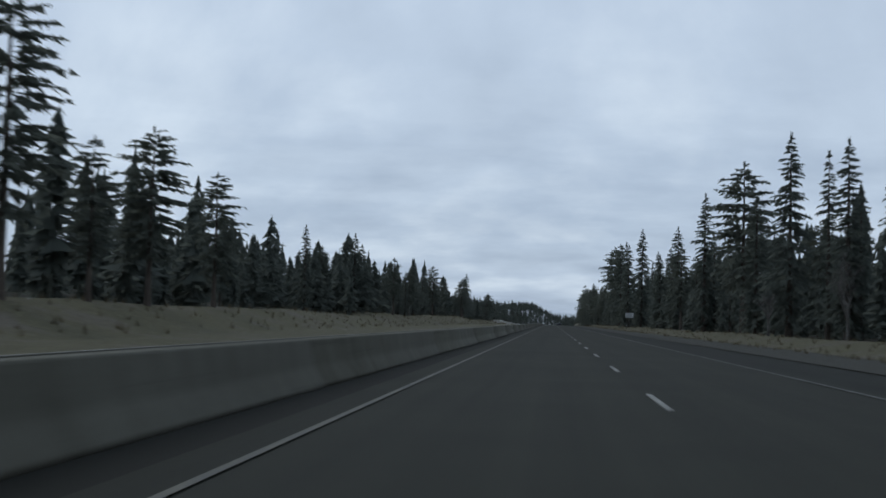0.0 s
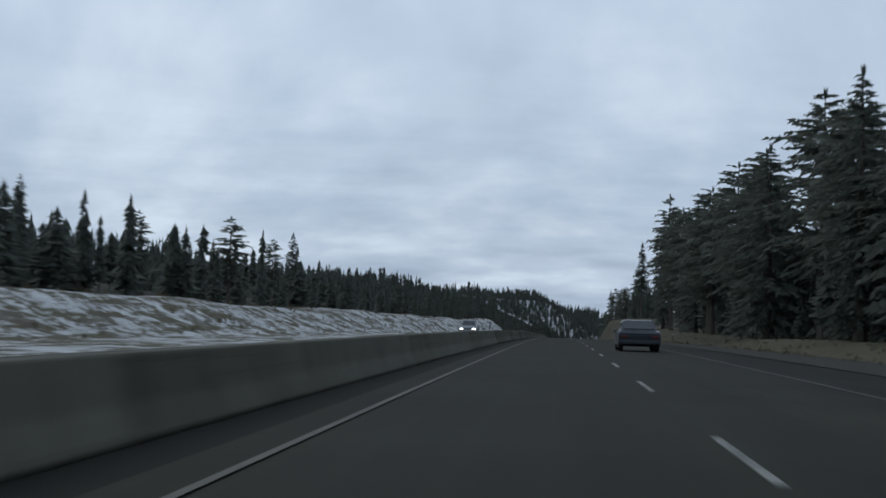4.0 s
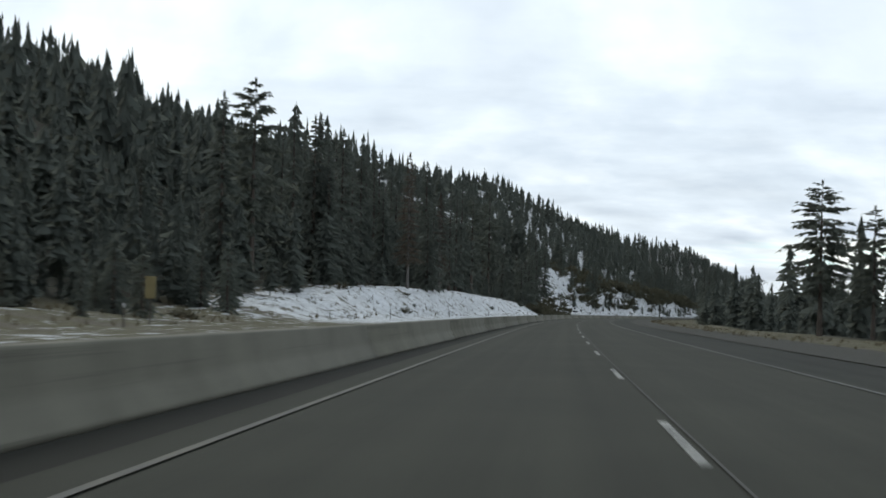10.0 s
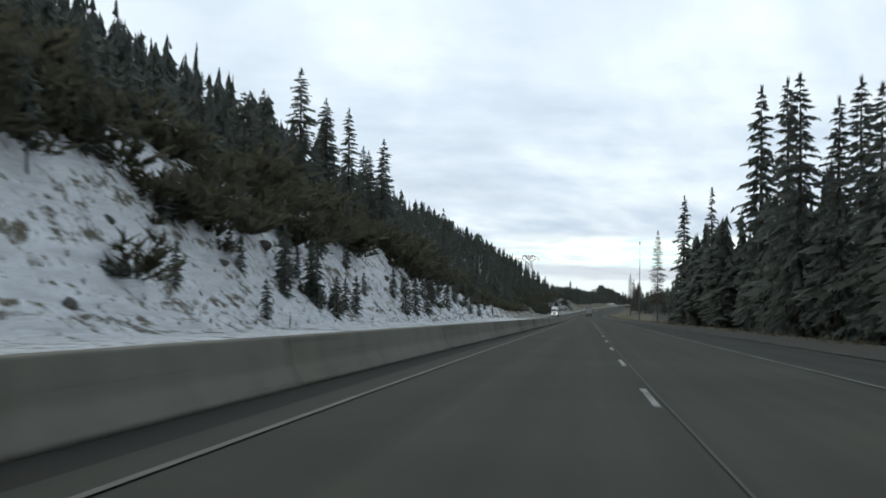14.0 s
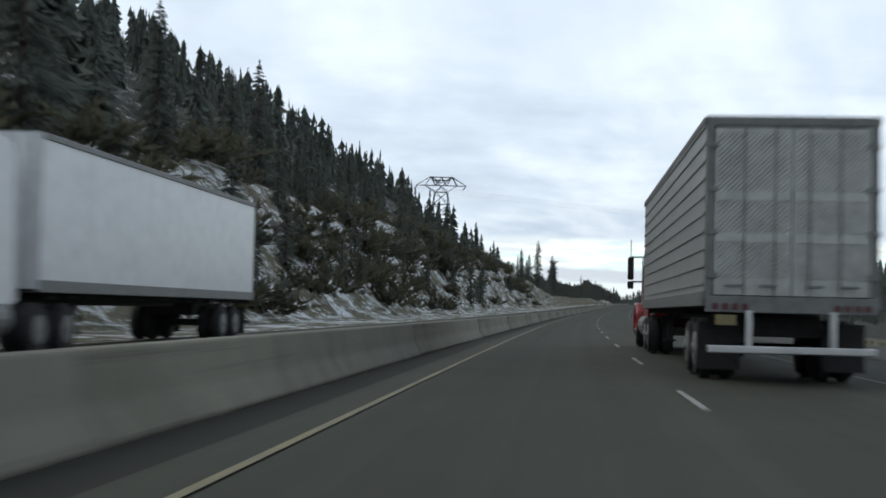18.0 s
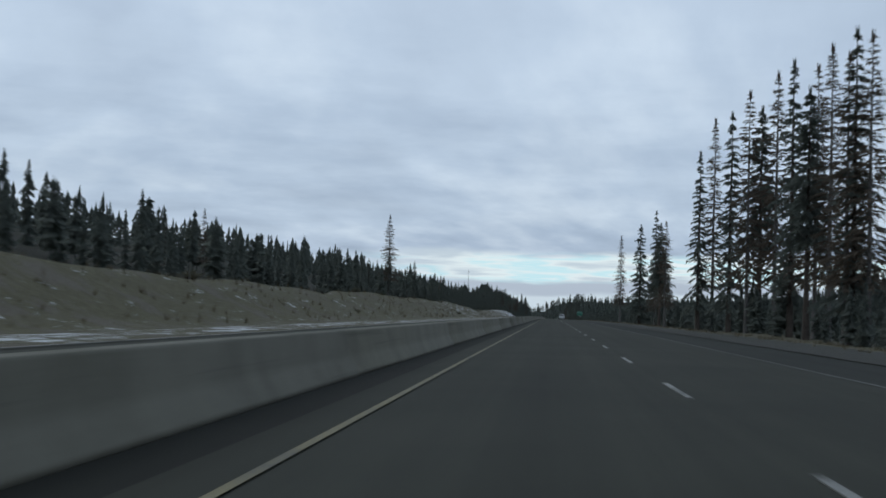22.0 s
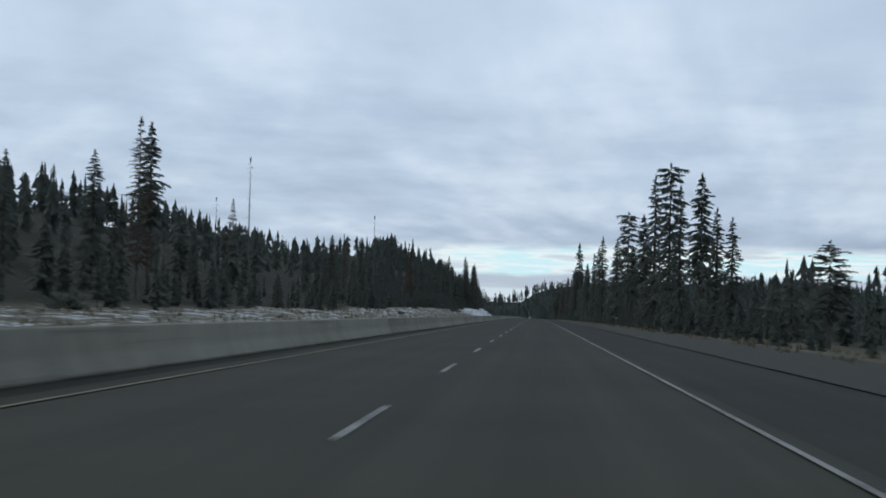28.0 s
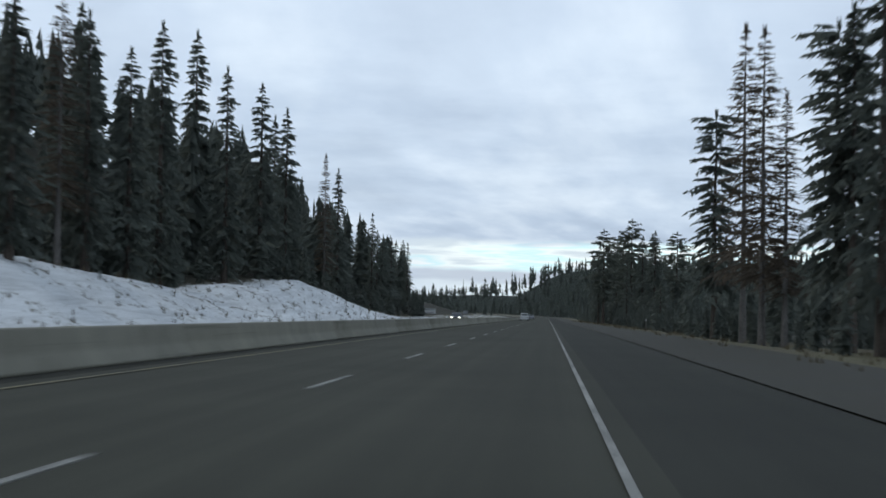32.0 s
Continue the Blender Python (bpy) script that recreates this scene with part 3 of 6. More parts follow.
def build_ground():
    """One sheet: fine along the road, coarse out to the horizon."""
    us = np.concatenate([-np.geomspace(30, 110, 26)[::-1], np.arange(-29.4, -16.3, 0.55), [-16.0, -15.2, -14.4, -13.6, -12.8, -12.1, -11.8, -5, 3, 9.8], np.geomspace(10.3, 100, 34)])
    ss = np.arange(S_MIN, S_MAX - 80, 1.8)
    S, U = np.meshgrid(ss, us, indexing='ij')
    W = land(S, U)
    X, Y, Z = at(S, U, W)
    n, k = S.shape
    v1 = np.stack([X, Y, Z], 2).reshape(-1, 3)
    i, j = np.meshgrid(np.arange(n - 1), np.arange(k - 1), indexing='ij')
    a = (i * k + j).ravel()
    f1 = np.stack([a, a + 1, a + k + 1, a + k], 1)
    snow1 = np.where(U < 0, snow_l(S / SPEED), 0.2) + np.where(U < -40, 0.02, 0)
    edge = crest_u(S / SPEED)
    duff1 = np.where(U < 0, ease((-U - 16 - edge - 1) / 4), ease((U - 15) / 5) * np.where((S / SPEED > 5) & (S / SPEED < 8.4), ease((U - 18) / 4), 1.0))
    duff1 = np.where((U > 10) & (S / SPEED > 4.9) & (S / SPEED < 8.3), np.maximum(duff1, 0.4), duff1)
    snow1 = snow1 - np.where((S / SPEED > 13.2) & (S / SPEED < 20.6), 0.07, 0.3) * duff1
    snow1 = np.where((U < -12.6) & (U > -15.4) & (S > 20.5 * SPEED), np.maximum(snow1, 0.45), snow1)
    # coarse sheet
    gx = np.concatenate([np.arange(-1900, -700, 80), np.arange(-700, -240, 24), np.arange(-240, 640, 12), np.arange(640, 1500, 24), np.arange(1500, 4100, 100)])
    gy = np.concatenate([np.arange(-1200, -250, 80), np.arange(-250, 1900, 12), np.arange(1900, 4100, 100)])
    GX, GY = np.meshgrid(gx, gy, indexing='ij')
    gz, gs, gu = far_height(GX, GY)
    inside = (np.abs(gu + 4) < 84) & (gs > S_MIN + 6) & (gs < S_MAX - 110)
    gz = np.where(inside, gz - 12.0 * K, gz - 1.2 * K)
    n2, k2 = GX.shape
    v2 = np.stack([GX, GY, gz], 2).reshape(-1, 3)
    i, j = np.meshgrid(np.arange(n2 - 1), np.arange(k2 - 1), indexing='ij')
    a = (i * k2 + j).ravel()
    f2 = np.stack([a, a + k2, a + k2 + 1, a + 1], 1) + len(v1)
    me = raw("ground", np.concatenate([v1, v2]).tolist(), np.concatenate([f1, f2]).tolist(), M_GROUND)
    lay = me.uv_layers.new(name="UVMap")
    uv = np.concatenate([np.stack([U.ravel(), S.ravel()], 1), np.stack([gu.ravel(), gs.ravel()], 1)])
    lay.data.foreach_set("uv", uv[np.concatenate([f1, f2]).ravel()].ravel())
    at_snow = me.attributes.new("snow", 'FLOAT', 'POINT')
    at_snow.data.foreach_set("value", np.concatenate([snow1.ravel(), np.full(len(v2), 0.42)]))
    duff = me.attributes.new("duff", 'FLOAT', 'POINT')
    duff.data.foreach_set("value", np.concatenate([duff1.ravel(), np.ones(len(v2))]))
    me.materials.append(M_CANOPY)
    me.polygons.foreach_set("material_index", np.concatenate([np.zeros(len(f1), int), np.ones(len(f2), int)]))
    me.polygons.foreach_set("use_smooth", [True] * len(me.polygons))
    tagged(new("ground", me), "rolling verge of dry grass, soil and patchy old snow", "ground", kind="structure")


ridge_near = table([(-400, -60), (-160, -44), (-100, -37), (-60, -34), (-12, -23), (32, -13), (139, -8), (255, -10), (383, -14), (600, -20), (1000, -40)])


def end_hill(x, y):
    """The wooded hill across the valley where the road turns away, and a lower ridge behind it."""
    s0 = 35.5 * SPEED
    ox, oy, oz = at(s0, 0.0)
    th = float(heading(s0))
    v, a = ((x - ox) * math.cos(th) + (y - oy) * math.sin(th)) / K, (x - ox) * -math.sin(th) + (y - oy) * math.cos(th)
    eye = (float(at(27 * SPEED, 0.0)[2]) + EYE) / K
    hump = np.exp(-((a - 190) / np.where(a < 190, 85, 160))**2)
    near = eye + 8 + ridge_near(v) + 2.0 * np.sin(v * 0.045) + 1.3 * np.sin(v * 0.11 + 1)
    far = eye - 36 + 40 * np.exp(-((v - 540) / 210)**2) + 4 * np.sin(v * 0.012 + 0.5) + 2 * np.sin(v * 0.037)
    hump2 = np.exp(-((a - 620) / 150)**2)
    foot, none = oz / K - 60, -1e4
    near = np.where(hump > 0.05, foot + (near - foot) * hump, none)
    far = np.where((hump2 > 0.05) & (np.abs(v) < 1300), foot + (far - foot) * hump2, none)
    return np.maximum(near, far) * K


def far_height(x, y):
    """Ground height away from the road, with the nearest place on the road."""
    shape = x.shape
    x, y = x.ravel(), y.ravel()
    best = np.full(len(x), 1e18)
    which = np.zeros(len(x), int)
    for k in range(0, len(RS), 4):
        d = (x - RX[k])**2 + (y - RY[k])**2
        m = d < best
        best[m], which[m] = d[m], k
    th = RTH[which]
    u = (x - RX[which]) * np.cos(th) + (y - RY[which]) * np.sin(th)
    over = (x - RX[which]) * -np.sin(th) + (y - RY[which]) * np.cos(th)
    s = RS[which]
    dist = np.sqrt(best) / K
    u = np.where(u < 0, -dist, dist)
    w = land(s, u)
    hills = 10 * np.sin(x * 0.018 + 1.1) * np.sin(y * 0.0053 + 0.4) + 6 * np.sin(x * 0.039 + y * 0.009)
    w = w + hills * ease((dist - 100) / 300) - 0.05 * np.maximum(dist - 180, 0)
    w = w + np.where(u > 0, 34 * np.exp(-((u - 150) / 50)**2 - ((s / SPEED - 26) / 1.6)**2) + 27 * np.exp(-((u - 128) / 42)**2 - ((s / SPEED - 34.5) / 1.9)**2), 0)
    z = np.maximum(RZ[which] + w * K, end_hill(x, y))
    return z.reshape(shape), s.reshape(shape), u.reshape(shape)


build_ground()

# ---------------------------------------------------------------- carriageways
tagged(new("road", strip("road", [(-3.66, 0), (-3.2, 0.01), (0, 0.03), (3.2, 0.01), (3.45, 0.0)], M_ASPHALT)), "worn dark grey asphalt carriageway with faint wheel tracks", "road", kind="structure")
tagged(new("road_shoulder_right", strip("road_shoulder_right", [(3.45, 0.0), (5.9, -0.03)], M_SHOULDER)), "greyer asphalt hard shoulder beside the carriageway", "shoulder", kind="structure")
tagged(new("road_gutter", strip("road_gutter", [(-4.26, -0.01), (-3.66, 0.0)], M_GUTTER)), "dark asphalt strip along the median barrier", "gutter", kind="structure")
tagged(new("verge_gravel", strip("verge_gravel", [(5.9, -0.03), (7.4, -0.05), (9.8, -0.07), (10.4, -0.2)], M_GRAVEL, lift=0.02)), "gravel verge with sparse dry grass along the road", "verge", kind="structure")
tagged(new("road_opposite", strip("road_opposite", [(-12.0, -0.02), (-4.78, 0.0)], M_ASPHALT)), "opposite carriageway of worn asphalt behind the barrier", "road", kind="structure")


def line(name, u, width, mat, label, lift, s0=S_MIN, s1=S_MAX):
    tagged(new(name, strip(name, [(u - width / 2, 0), (u + width / 2, 0)], mat, s0, s1, lift=lift)), label, "road marking", kind="structure")


line("edge_line_pale", -3.17, 0.07, M_PALE, "faded pale yellow edge line along the median", 0.024, S_MIN, 620)
line("edge_line_yellow", -3.15, 0.072, M_YELLOW, "worn yellow edge line along the median", 0.024, 620)
line("edge_line_faint", 3.2, 0.062, M_GHOST, "almost worn off white edge line along the shoulder", 0.024, S_MIN, 1040)
line("edge_line_white", 3.2, 0.062, M_WHITE, "worn white edge line along the shoulder", 0.024, 1040)
line("opposite_edge_line", -11.5, 0.12, M_WHITE, "white edge line of the opposite carriageway", 0.02)
line("opposite_median_line", -6.0, 0.12, M_YELLOW, "yellow median line of the opposite carriageway", 0.02)


def lane_dashes():
    root = thing("lane_line", "broken white lane line of worn painted dashes", "road marking", kind="structure")
    long, wide = 1.06, 0.075
    me = raw("dash", [(x * wide / 2, y * long / 2, z) for x in (-1, 1) for y in (-1, 1) for z in (-0.02, 0.004)],
             [(0, 1, 3, 2), (4, 6, 7, 5), (0, 4, 5, 1), (2, 3, 7, 6), (1, 5, 7, 3), (0, 2, 6, 4)], M_WHITE)
    rest_v, rest_f = [], []
    # the far end of every eleventh dash or so, metres along the road and its number
    marks = np.array([(-64.9, -20), (5.8, 0), (42.1, 10), (81.2, 21), (123.2, 33), (237.4, 65), (279.35, 77), (313.4, 86), (356.0, 98), (391.8, 108), (433.8, 120), (472.2, 131), (511.0, 142), (548.7, 153), (665.6, 186), (703.7, 197), (741.0, 207),
                      (782.9, 219), (821.3, 230), (859.7, 241), (899.4, 252), (937.15, 263), (1052.2, 295), (1090.5, 306), (1128.9, 317), (1167.8, 328), (1206.2, 339), (1244.2, 350), (1670.0, 470)])
    for i in range(-12, 460):
        s = float(np.interp(i, marks[:, 1], marks[:, 0])) - long / 2
        m = along(s, 0.0, 0.036, long=1.0)
        if 25 <= i < 325:
            part("dash", me, None, root, m=m)
        else:
            o = len(rest_v)
            rest_v += [tuple(m @ v.co) for v in me.vertices]
            rest_f += [tuple(o + k for k in p.vertices) for p in me.polygons]
    tagged(part("distant_dashes", raw("distant_dashes", rest_v, rest_f, M_WHITE), None, root), kind="stuff")
    # thin tar seam beside the dashes
    line("lane_seam", 0.1, 0.022, M_SEAM, "pale worn seam along the lane line", 0.04, 6.3 * SPEED, 15.5 * SPEED)


lane_dashes()


def median_barrier():
    root = thing("median_barrier", "long grey concrete safety barrier between the carriageways", "barrier", kind="structure")
    half = [(0.30, 0.0), (0.30, 0.045), (0.292, 0.065), (0.192, 0.228), (0.17, 0.27), (0.158, 0.32), (0.107, 0.6), (0.1, 0.622), (0.085, 0.63)]
    ring = [(x, z) for x, z in half] + [(-x, z) for x, z in half[::-1]]
    bm = prism(bm_new(), ring, -3.052, 3.052)
    me = bpy.data.meshes.new("barrier_segment")
    bm.to_mesh(me)
    bm.free()
    # worn, rounded edges along the length; flat ends
    for p in me.polygons:
        p.use_smooth = len(p.vertices) == 4 and max(abs(me.vertices[i].co.x) for i in p.vertices) > 0.09
    me.materials.append(M_CONCRETE)
    # darker copy for the first stretch, paler one for the last
    old = me.copy()
    old.materials.clear()
    old.materials.append(M_CONCRETE_DARK)
    pale = me.copy()
    pale.materials.clear()
    pale.materials.append(M_CONCRETE_PALE)
    s = -40.0
    while s < 1600:
        part("barrier_segment", old if s < 262 else (me if s < 1060 else pale), None, root, m=along(s, -4.52, -0.012, long=1.0))
        s += 6.1


median_barrier()

# ---------------------------------------------------------------- trees


def trunk_mesh(name, height, radius, lean=0.0, sides=7, mat=None, rings=6, seed=0):
    rnd = random.Random(seed)
    v, f = [], []
    for i in range(rings + 1):
        a = i / rings
        r = radius * (1 - a) ** 0.8 + 0.012
        if i == 0:
            r *= 1.35
        cx, cy = lean * a * a + rnd.uniform(-1, 1) * radius * 0.25 * a, rnd.uniform(-1, 1) * radius * 0.25 * a
        for k in range(sides):
            t = 2 * math.pi * k / sides
            v.append((cx + r * math.cos(t), cy + r * math.sin(t), a * height - (0.5 if i == 0 else 0)))
    for i in range(rings):
        for k in range(sides):
            a, b = i * sides + k, i * sides + (k + 1) % sides
            f.append((a, b, b + sides, a + sides))
    f.append(tuple(range(rings * sides, rings * sides + sides)))
    return raw(name, v, f, mat)


def spray(v, f, p, d, side, length, width, droop):
    """A pointed, bent twig of needles: two faces folded along its middle."""
    o = len(v)
    mid, tip = p + d * length * 0.5, p + d * length
    mid.z -= droop * 0.25
    tip.z -= droop
    v += [tuple(p), tuple(mid + side * width), tuple(tip), tuple(mid - side * width)]
    f += [(o, o + 1, o + 2, o + 3)]


def crown_mesh(name, height, start, spread, levels, arms, twigs, shape, mat, seed, gaps=0.1, up=-0.15, fat=1.0):
    """A conifer's crown: whorls of arms, each set with twigs of needles. shape gives the reach at a level from 0 (lowest) to 1 (tip)."""
    rnd = random.Random(seed)
    v, f = [], []
    for i in range(levels):
        a = (i + rnd.uniform(-0.3, 0.3)) / levels
        a = min(max(a, 0.0), 0.995)
        z = start + (height - start) * a
        reach0 = spread * shape(a)
        turn = rnd.uniform(0, 6.28)
        for k in range(arms):
            if rnd.random() < gaps:
                continue
            t = turn + 6.283 * k / arms + rnd.uniform(-0.35, 0.35)
            reach = reach0 * rnd.uniform(0.6, 1.18) + 0.06
            tilt = up + 0.5 * (a - 0.55) + rnd.uniform(-0.14, 0.14)
            d = Vector((math.cos(t), math.sin(t), tilt)).normalized()
            root = Vector((0, 0, z + rnd.uniform(-0.5, 0.5) * (height - start) / levels))
            side = Vector((-math.sin(t), math.cos(t), 0))
            # the arm
            spray(v, f, root, d, Vector((0, 0, 1)), reach * 0.95, 0.03 * fat + 0.015 * reach, 0.08 * reach)
            for q in range(twigs):
                b = (q + rnd.random()) / twigs
                b = 0.15 + 0.85 * b
                sgn = 1 if (q % 2) else -1
                base = root + d * reach * b
                base.z -= 0.1 * reach * b * b
                dd = (d * rnd.uniform(0.35, 0.9) + side * sgn * rnd.uniform(0.2, 0.9) + Vector((0, 0, rnd.uniform(-0.5, 0.25)))).normalized()
                ln = (0.13 + 0.17 * reach * (1.1 - 0.6 * b)) * rnd.uniform(0.6, 1.4)
                nrm = Vector((rnd.uniform(-1, 1), rnd.uniform(-1, 1), rnd.uniform(-1, 1)))
                sd = dd.cross(nrm)
                if sd.length < 0.05:
                    continue
                sd = sd.normalized() * ln * 0.19 * fat
                o = len(v)
                v += [tuple(base + sd), tuple(base - sd), tuple(base + dd * ln * 1.1 - Vector((0, 0, ln * 0.3)))]
                f.append((o, o + 1, o + 2))
    # the leader
    for k in range(5):
        t = 6.28 * k / 5
        spray(v, f, Vector((0, 0, height - 0.5)), Vector((math.cos(t) * 0.16, math.sin(t) * 0.16, 1)).normalized(), Vector((-math.sin(t), math.cos(t), 0)), 0.75, 0.07, 0.0)
    return raw(name, v, f, mat)


Kind = namedtuple("Kind", "name label trunk crown height")


def cone(a):
    return (1 - a) ** 0.66 * (0.5 + 0.4 * min(1, a * 6 + 0.2)) * (0.9 + 0.18 * math.sin(a * 31))


def spire(a):
    return (1 - a) ** 0.7 * (0.8 + 0.2 * math.sin(a * 19))


def tuft_top(a):
    return (0.45 + 0.75 * math.sin(math.pi * min(1, a * 0.9 + 0.12))) * (1.0 if a < 0.85 else (1 - a) / 0.15 * 0.7 + 0.3)


def pole(a):
    return 0.5 + 0.5 * math.sin(a * 23 + 1) ** 2 * (1 - a * 0.6)


def make_kinds():
    out = {}

    def kind(key, name, label, height, radius, bark, lean=0.0, seed=1, **crown):
        tm = trunk_mesh("trunk", height * 0.985, radius, lean, mat=bark, seed=seed)
        cm = crown_mesh("crown", height, seed=seed, **crown) if crown else None
        out[key] = Kind(name, label, tm, cm, height)

    for n, (sd, sp) in enumerate(((11, 2.7), (12, 2.3), (13, 3.0))):
        kind("fir%d" % n, "fir_tree", "tall dark green fir tree with drooping dense branches", 12, 0.2, M_BARK, seed=sd, start=0.9, spread=sp, levels=31, arms=7, twigs=11, shape=cone, mat=M_FIR, fat=1.75)
    for n, (sd, sp) in enumerate(((21, 1.75), (22, 1.5))):
        kind("slim%d" % n, "spruce_tree", "slender dark spruce tree with a narrow spired crown", 12, 0.16, M_BARK, seed=sd, start=1.6, spread=sp, levels=32, arms=6, twigs=10, shape=spire, mat=M_FIR, gaps=0.12, fat=1.6)
    for n, (sd, sp) in enumerate(((31, 2.2), (32, 1.9), (33, 2.5))):
        kind("pine%d" % n, "pine_tree", "tall pine tree with an open ragged crown", 12, 0.2, M_BARK, seed=sd, start=3.4, spread=sp, levels=24, arms=6, twigs=14, shape=tuft_top, mat=M_PINE, gaps=0.18, up=0.05, fat=1.7)
    for n, (sd, sp) in enumerate(((41, 1.9), (42, 1.6), (43, 2.1))):
        kind("larch%d" % n, "larch_tree", "bare brown larch tree with thin feathery twigs", 12, 0.13, M_DEAD, seed=sd, start=2.6, spread=sp, levels=38, arms=7, twigs=9, shape=spire, mat=M_LARCH, gaps=0.16, up=0.05, fat=0.7)
    kind("tall0", "fir_tree", "tall fir tree with a bare lower trunk and sparse upper branches", 12, 0.17, M_BARK, seed=51, start=4.8, spread=2.2, levels=27, arms=7, twigs=14, shape=spire, mat=M_FIR, gaps=0.16, fat=1.6)
    kind("tall1", "fir_tree", "tall fir tree with broken gaps between its branch layers", 12, 0.17, M_BARK, seed=52, start=3.0, spread=2.1, levels=26, arms=7, twigs=14, shape=pole, mat=M_FIR, gaps=0.2, fat=1.6)
    kind("snag0", "dead_tree", "standing dead tree with short broken grey branches", 12, 0.1, M_DEAD, seed=61, start=3.5, spread=0.55, levels=16, arms=4, twigs=1, shape=pole, mat=M_DEAD, gaps=0.35, fat=0.35)
    kind("young0", "young_fir", "small young fir tree growing on the snowy slope", 3.0, 0.06, M_BARK, seed=71, start=0.1, spread=0.85, levels=13, arms=8, twigs=4, shape=cone, mat=M_FIR, fat=1.5)
    kind("young1", "young_fir", "bushy young fir tree on the road bank", 3.0, 0.06, M_BARK, seed=72, start=0.1, spread=1.15, levels=11, arms=8, twigs=5, shape=cone, mat=M_PINE, fat=1.5)
    return out


KINDS = make_kinds()


def plant(key, T, u, height, turn=None, wide=1.0, sink=0.0):
    """A tree of a kind at a place along the road, with its own height."""
    k = KINDS[key]
    s = T * SPEED
    w = float(land(s, u)) - sink
    rnd = random.Random(int(T * 1000) + int(u * 77))
    turn = rnd.uniform(0, 360) if turn is None else turn
    sc = height / k.height
    side = sc * wide * min(1.0, (12.0 / height) ** 0.45)
    ob = thing(k.name, k.label, "tree" if "young" not in key else "young tree", stand(s, u, w, turn, (side, side, sc)), group=k.name.replace("_", " ") + "s beside the road")
    part("trunk", k.trunk, None, ob)
    if k.crown is not None:
        part("crown", k.crown, None, ob)
    return ob


def row(keys, T0, T1, count, u0, u1, h0, h1, seed, wide=1.0):
    rnd = random.Random(seed)
    for i in range(count):
        T = T0 + (T1 - T0) * (i + rnd.uniform(0.1, 0.9)) / count
        plant(rnd.choice(keys), T, rnd.uniform(u0, u1), rnd.uniform(h0, h1), wide=wide * rnd.uniform(0.85, 1.15))


FIRS = ["fir0", "fir1", "fir2", "slim0"]
MIXED = ["fir0", "fir1", "pine0", "pine1", "slim1", "fir2"]
PINES = ["pine0", "pine1", "pine2", "fir1"]

# front rows of the woods, by stretch: kinds, from T, to T, count, nearest u, farthest u, lowest, highest
row(PINES + FIRS, 0.1, 4.2, 14, -27.3, -24.4, 6.6, 8.5, 1)
row(MIXED, 4.4, 5.7, 8, -28.2, -24.4, 5, 7, 2)
row(MIXED, 5.7, 6.5, 8, -28.2, -24.4, 2.8, 4, 3)
row(FIRS, 8.4, 11.0, 7, -33.8, -27.3, 7.6, 9.5, 4)
row(FIRS, 11.0, 13.2, 10, -29.1, -24.4, 9.5, 12.3, 5)
row(FIRS, 11.05, 11.5, 8, -28.2, -25.4, 14.7, 17.1, 46)
row(["slim0", "slim1", "fir1"], 1.2, 3.2, 14, 18, 21.8, 10.6, 13.2, 47)
row(FIRS, 11.12, 11.95, 12, -32, -26.3, 13.3, 17.1, 45)
row(FIRS, 13.3, 16.4, 6, -33.8, -28.2, 7.6, 10.4, 6)
row(FIRS, 16.4, 18.4, 5, -31, -26.3, 7.6, 10.4, 7)
row(FIRS + ["slim1"], 21.9, 24.4, 10, -37.6, -28.2, 3.2, 5.2, 9)
row(FIRS + ["slim1"], 24.4, 28.2, 14, -37.6, -28.2, 3.8, 6.6, 19)
row(FIRS + ["slim1"], 28.2, 31.6, 12, -39.5, -31, 5.7, 8.5, 10)
row(FIRS + PINES, 0.0, 5.2, 64, 14.8, 19.6, 8, 11.5, 12)
row(["pine0", "pine2", "fir1", "fir2"], 3.6, 4.6, 14, 13.7, 16.5, 9.5, 12.5, 49, 1.2)
row(["pine0", "pine2", "fir1", "fir2"], 4.5, 5.75, 20, 14, 16.5, 13, 17, 50, 1.2)
row(FIRS, 5.6, 8.3, 5, 19.6, 25.1, 7.4, 10.6, 13)
row(MIXED, 8.6, 11.6, 10, 26.2, 37.1, 8.5, 11.7, 14)
row(["fir0", "slim0", "fir1"], 13.9, 15.9, 16, 12.5, 17.4, 8.5, 11.7, 15)
row(FIRS, 12.7, 13.6, 11, 19, 26, 11, 14, 48)
row(FIRS, 15.9, 19.4, 4, 37.1, 65.4, 7.4, 10.6, 16)
row(FIRS, 23.4, 28.6, 13, 18.5, 32.7, 3.4, 5.5, 18)
row(["fir0", "pine0", "fir2"], 33.7, 34.6, 12, 12, 24, 13, 18, 51)
row(FIRS, 34.0, 34.8, 8, -34, -28, 13, 17, 52)
row(["young0", "slim1", "young1"], 28.6, 36, 40, 13.3, 18.5, 3.2, 5.3, 21)

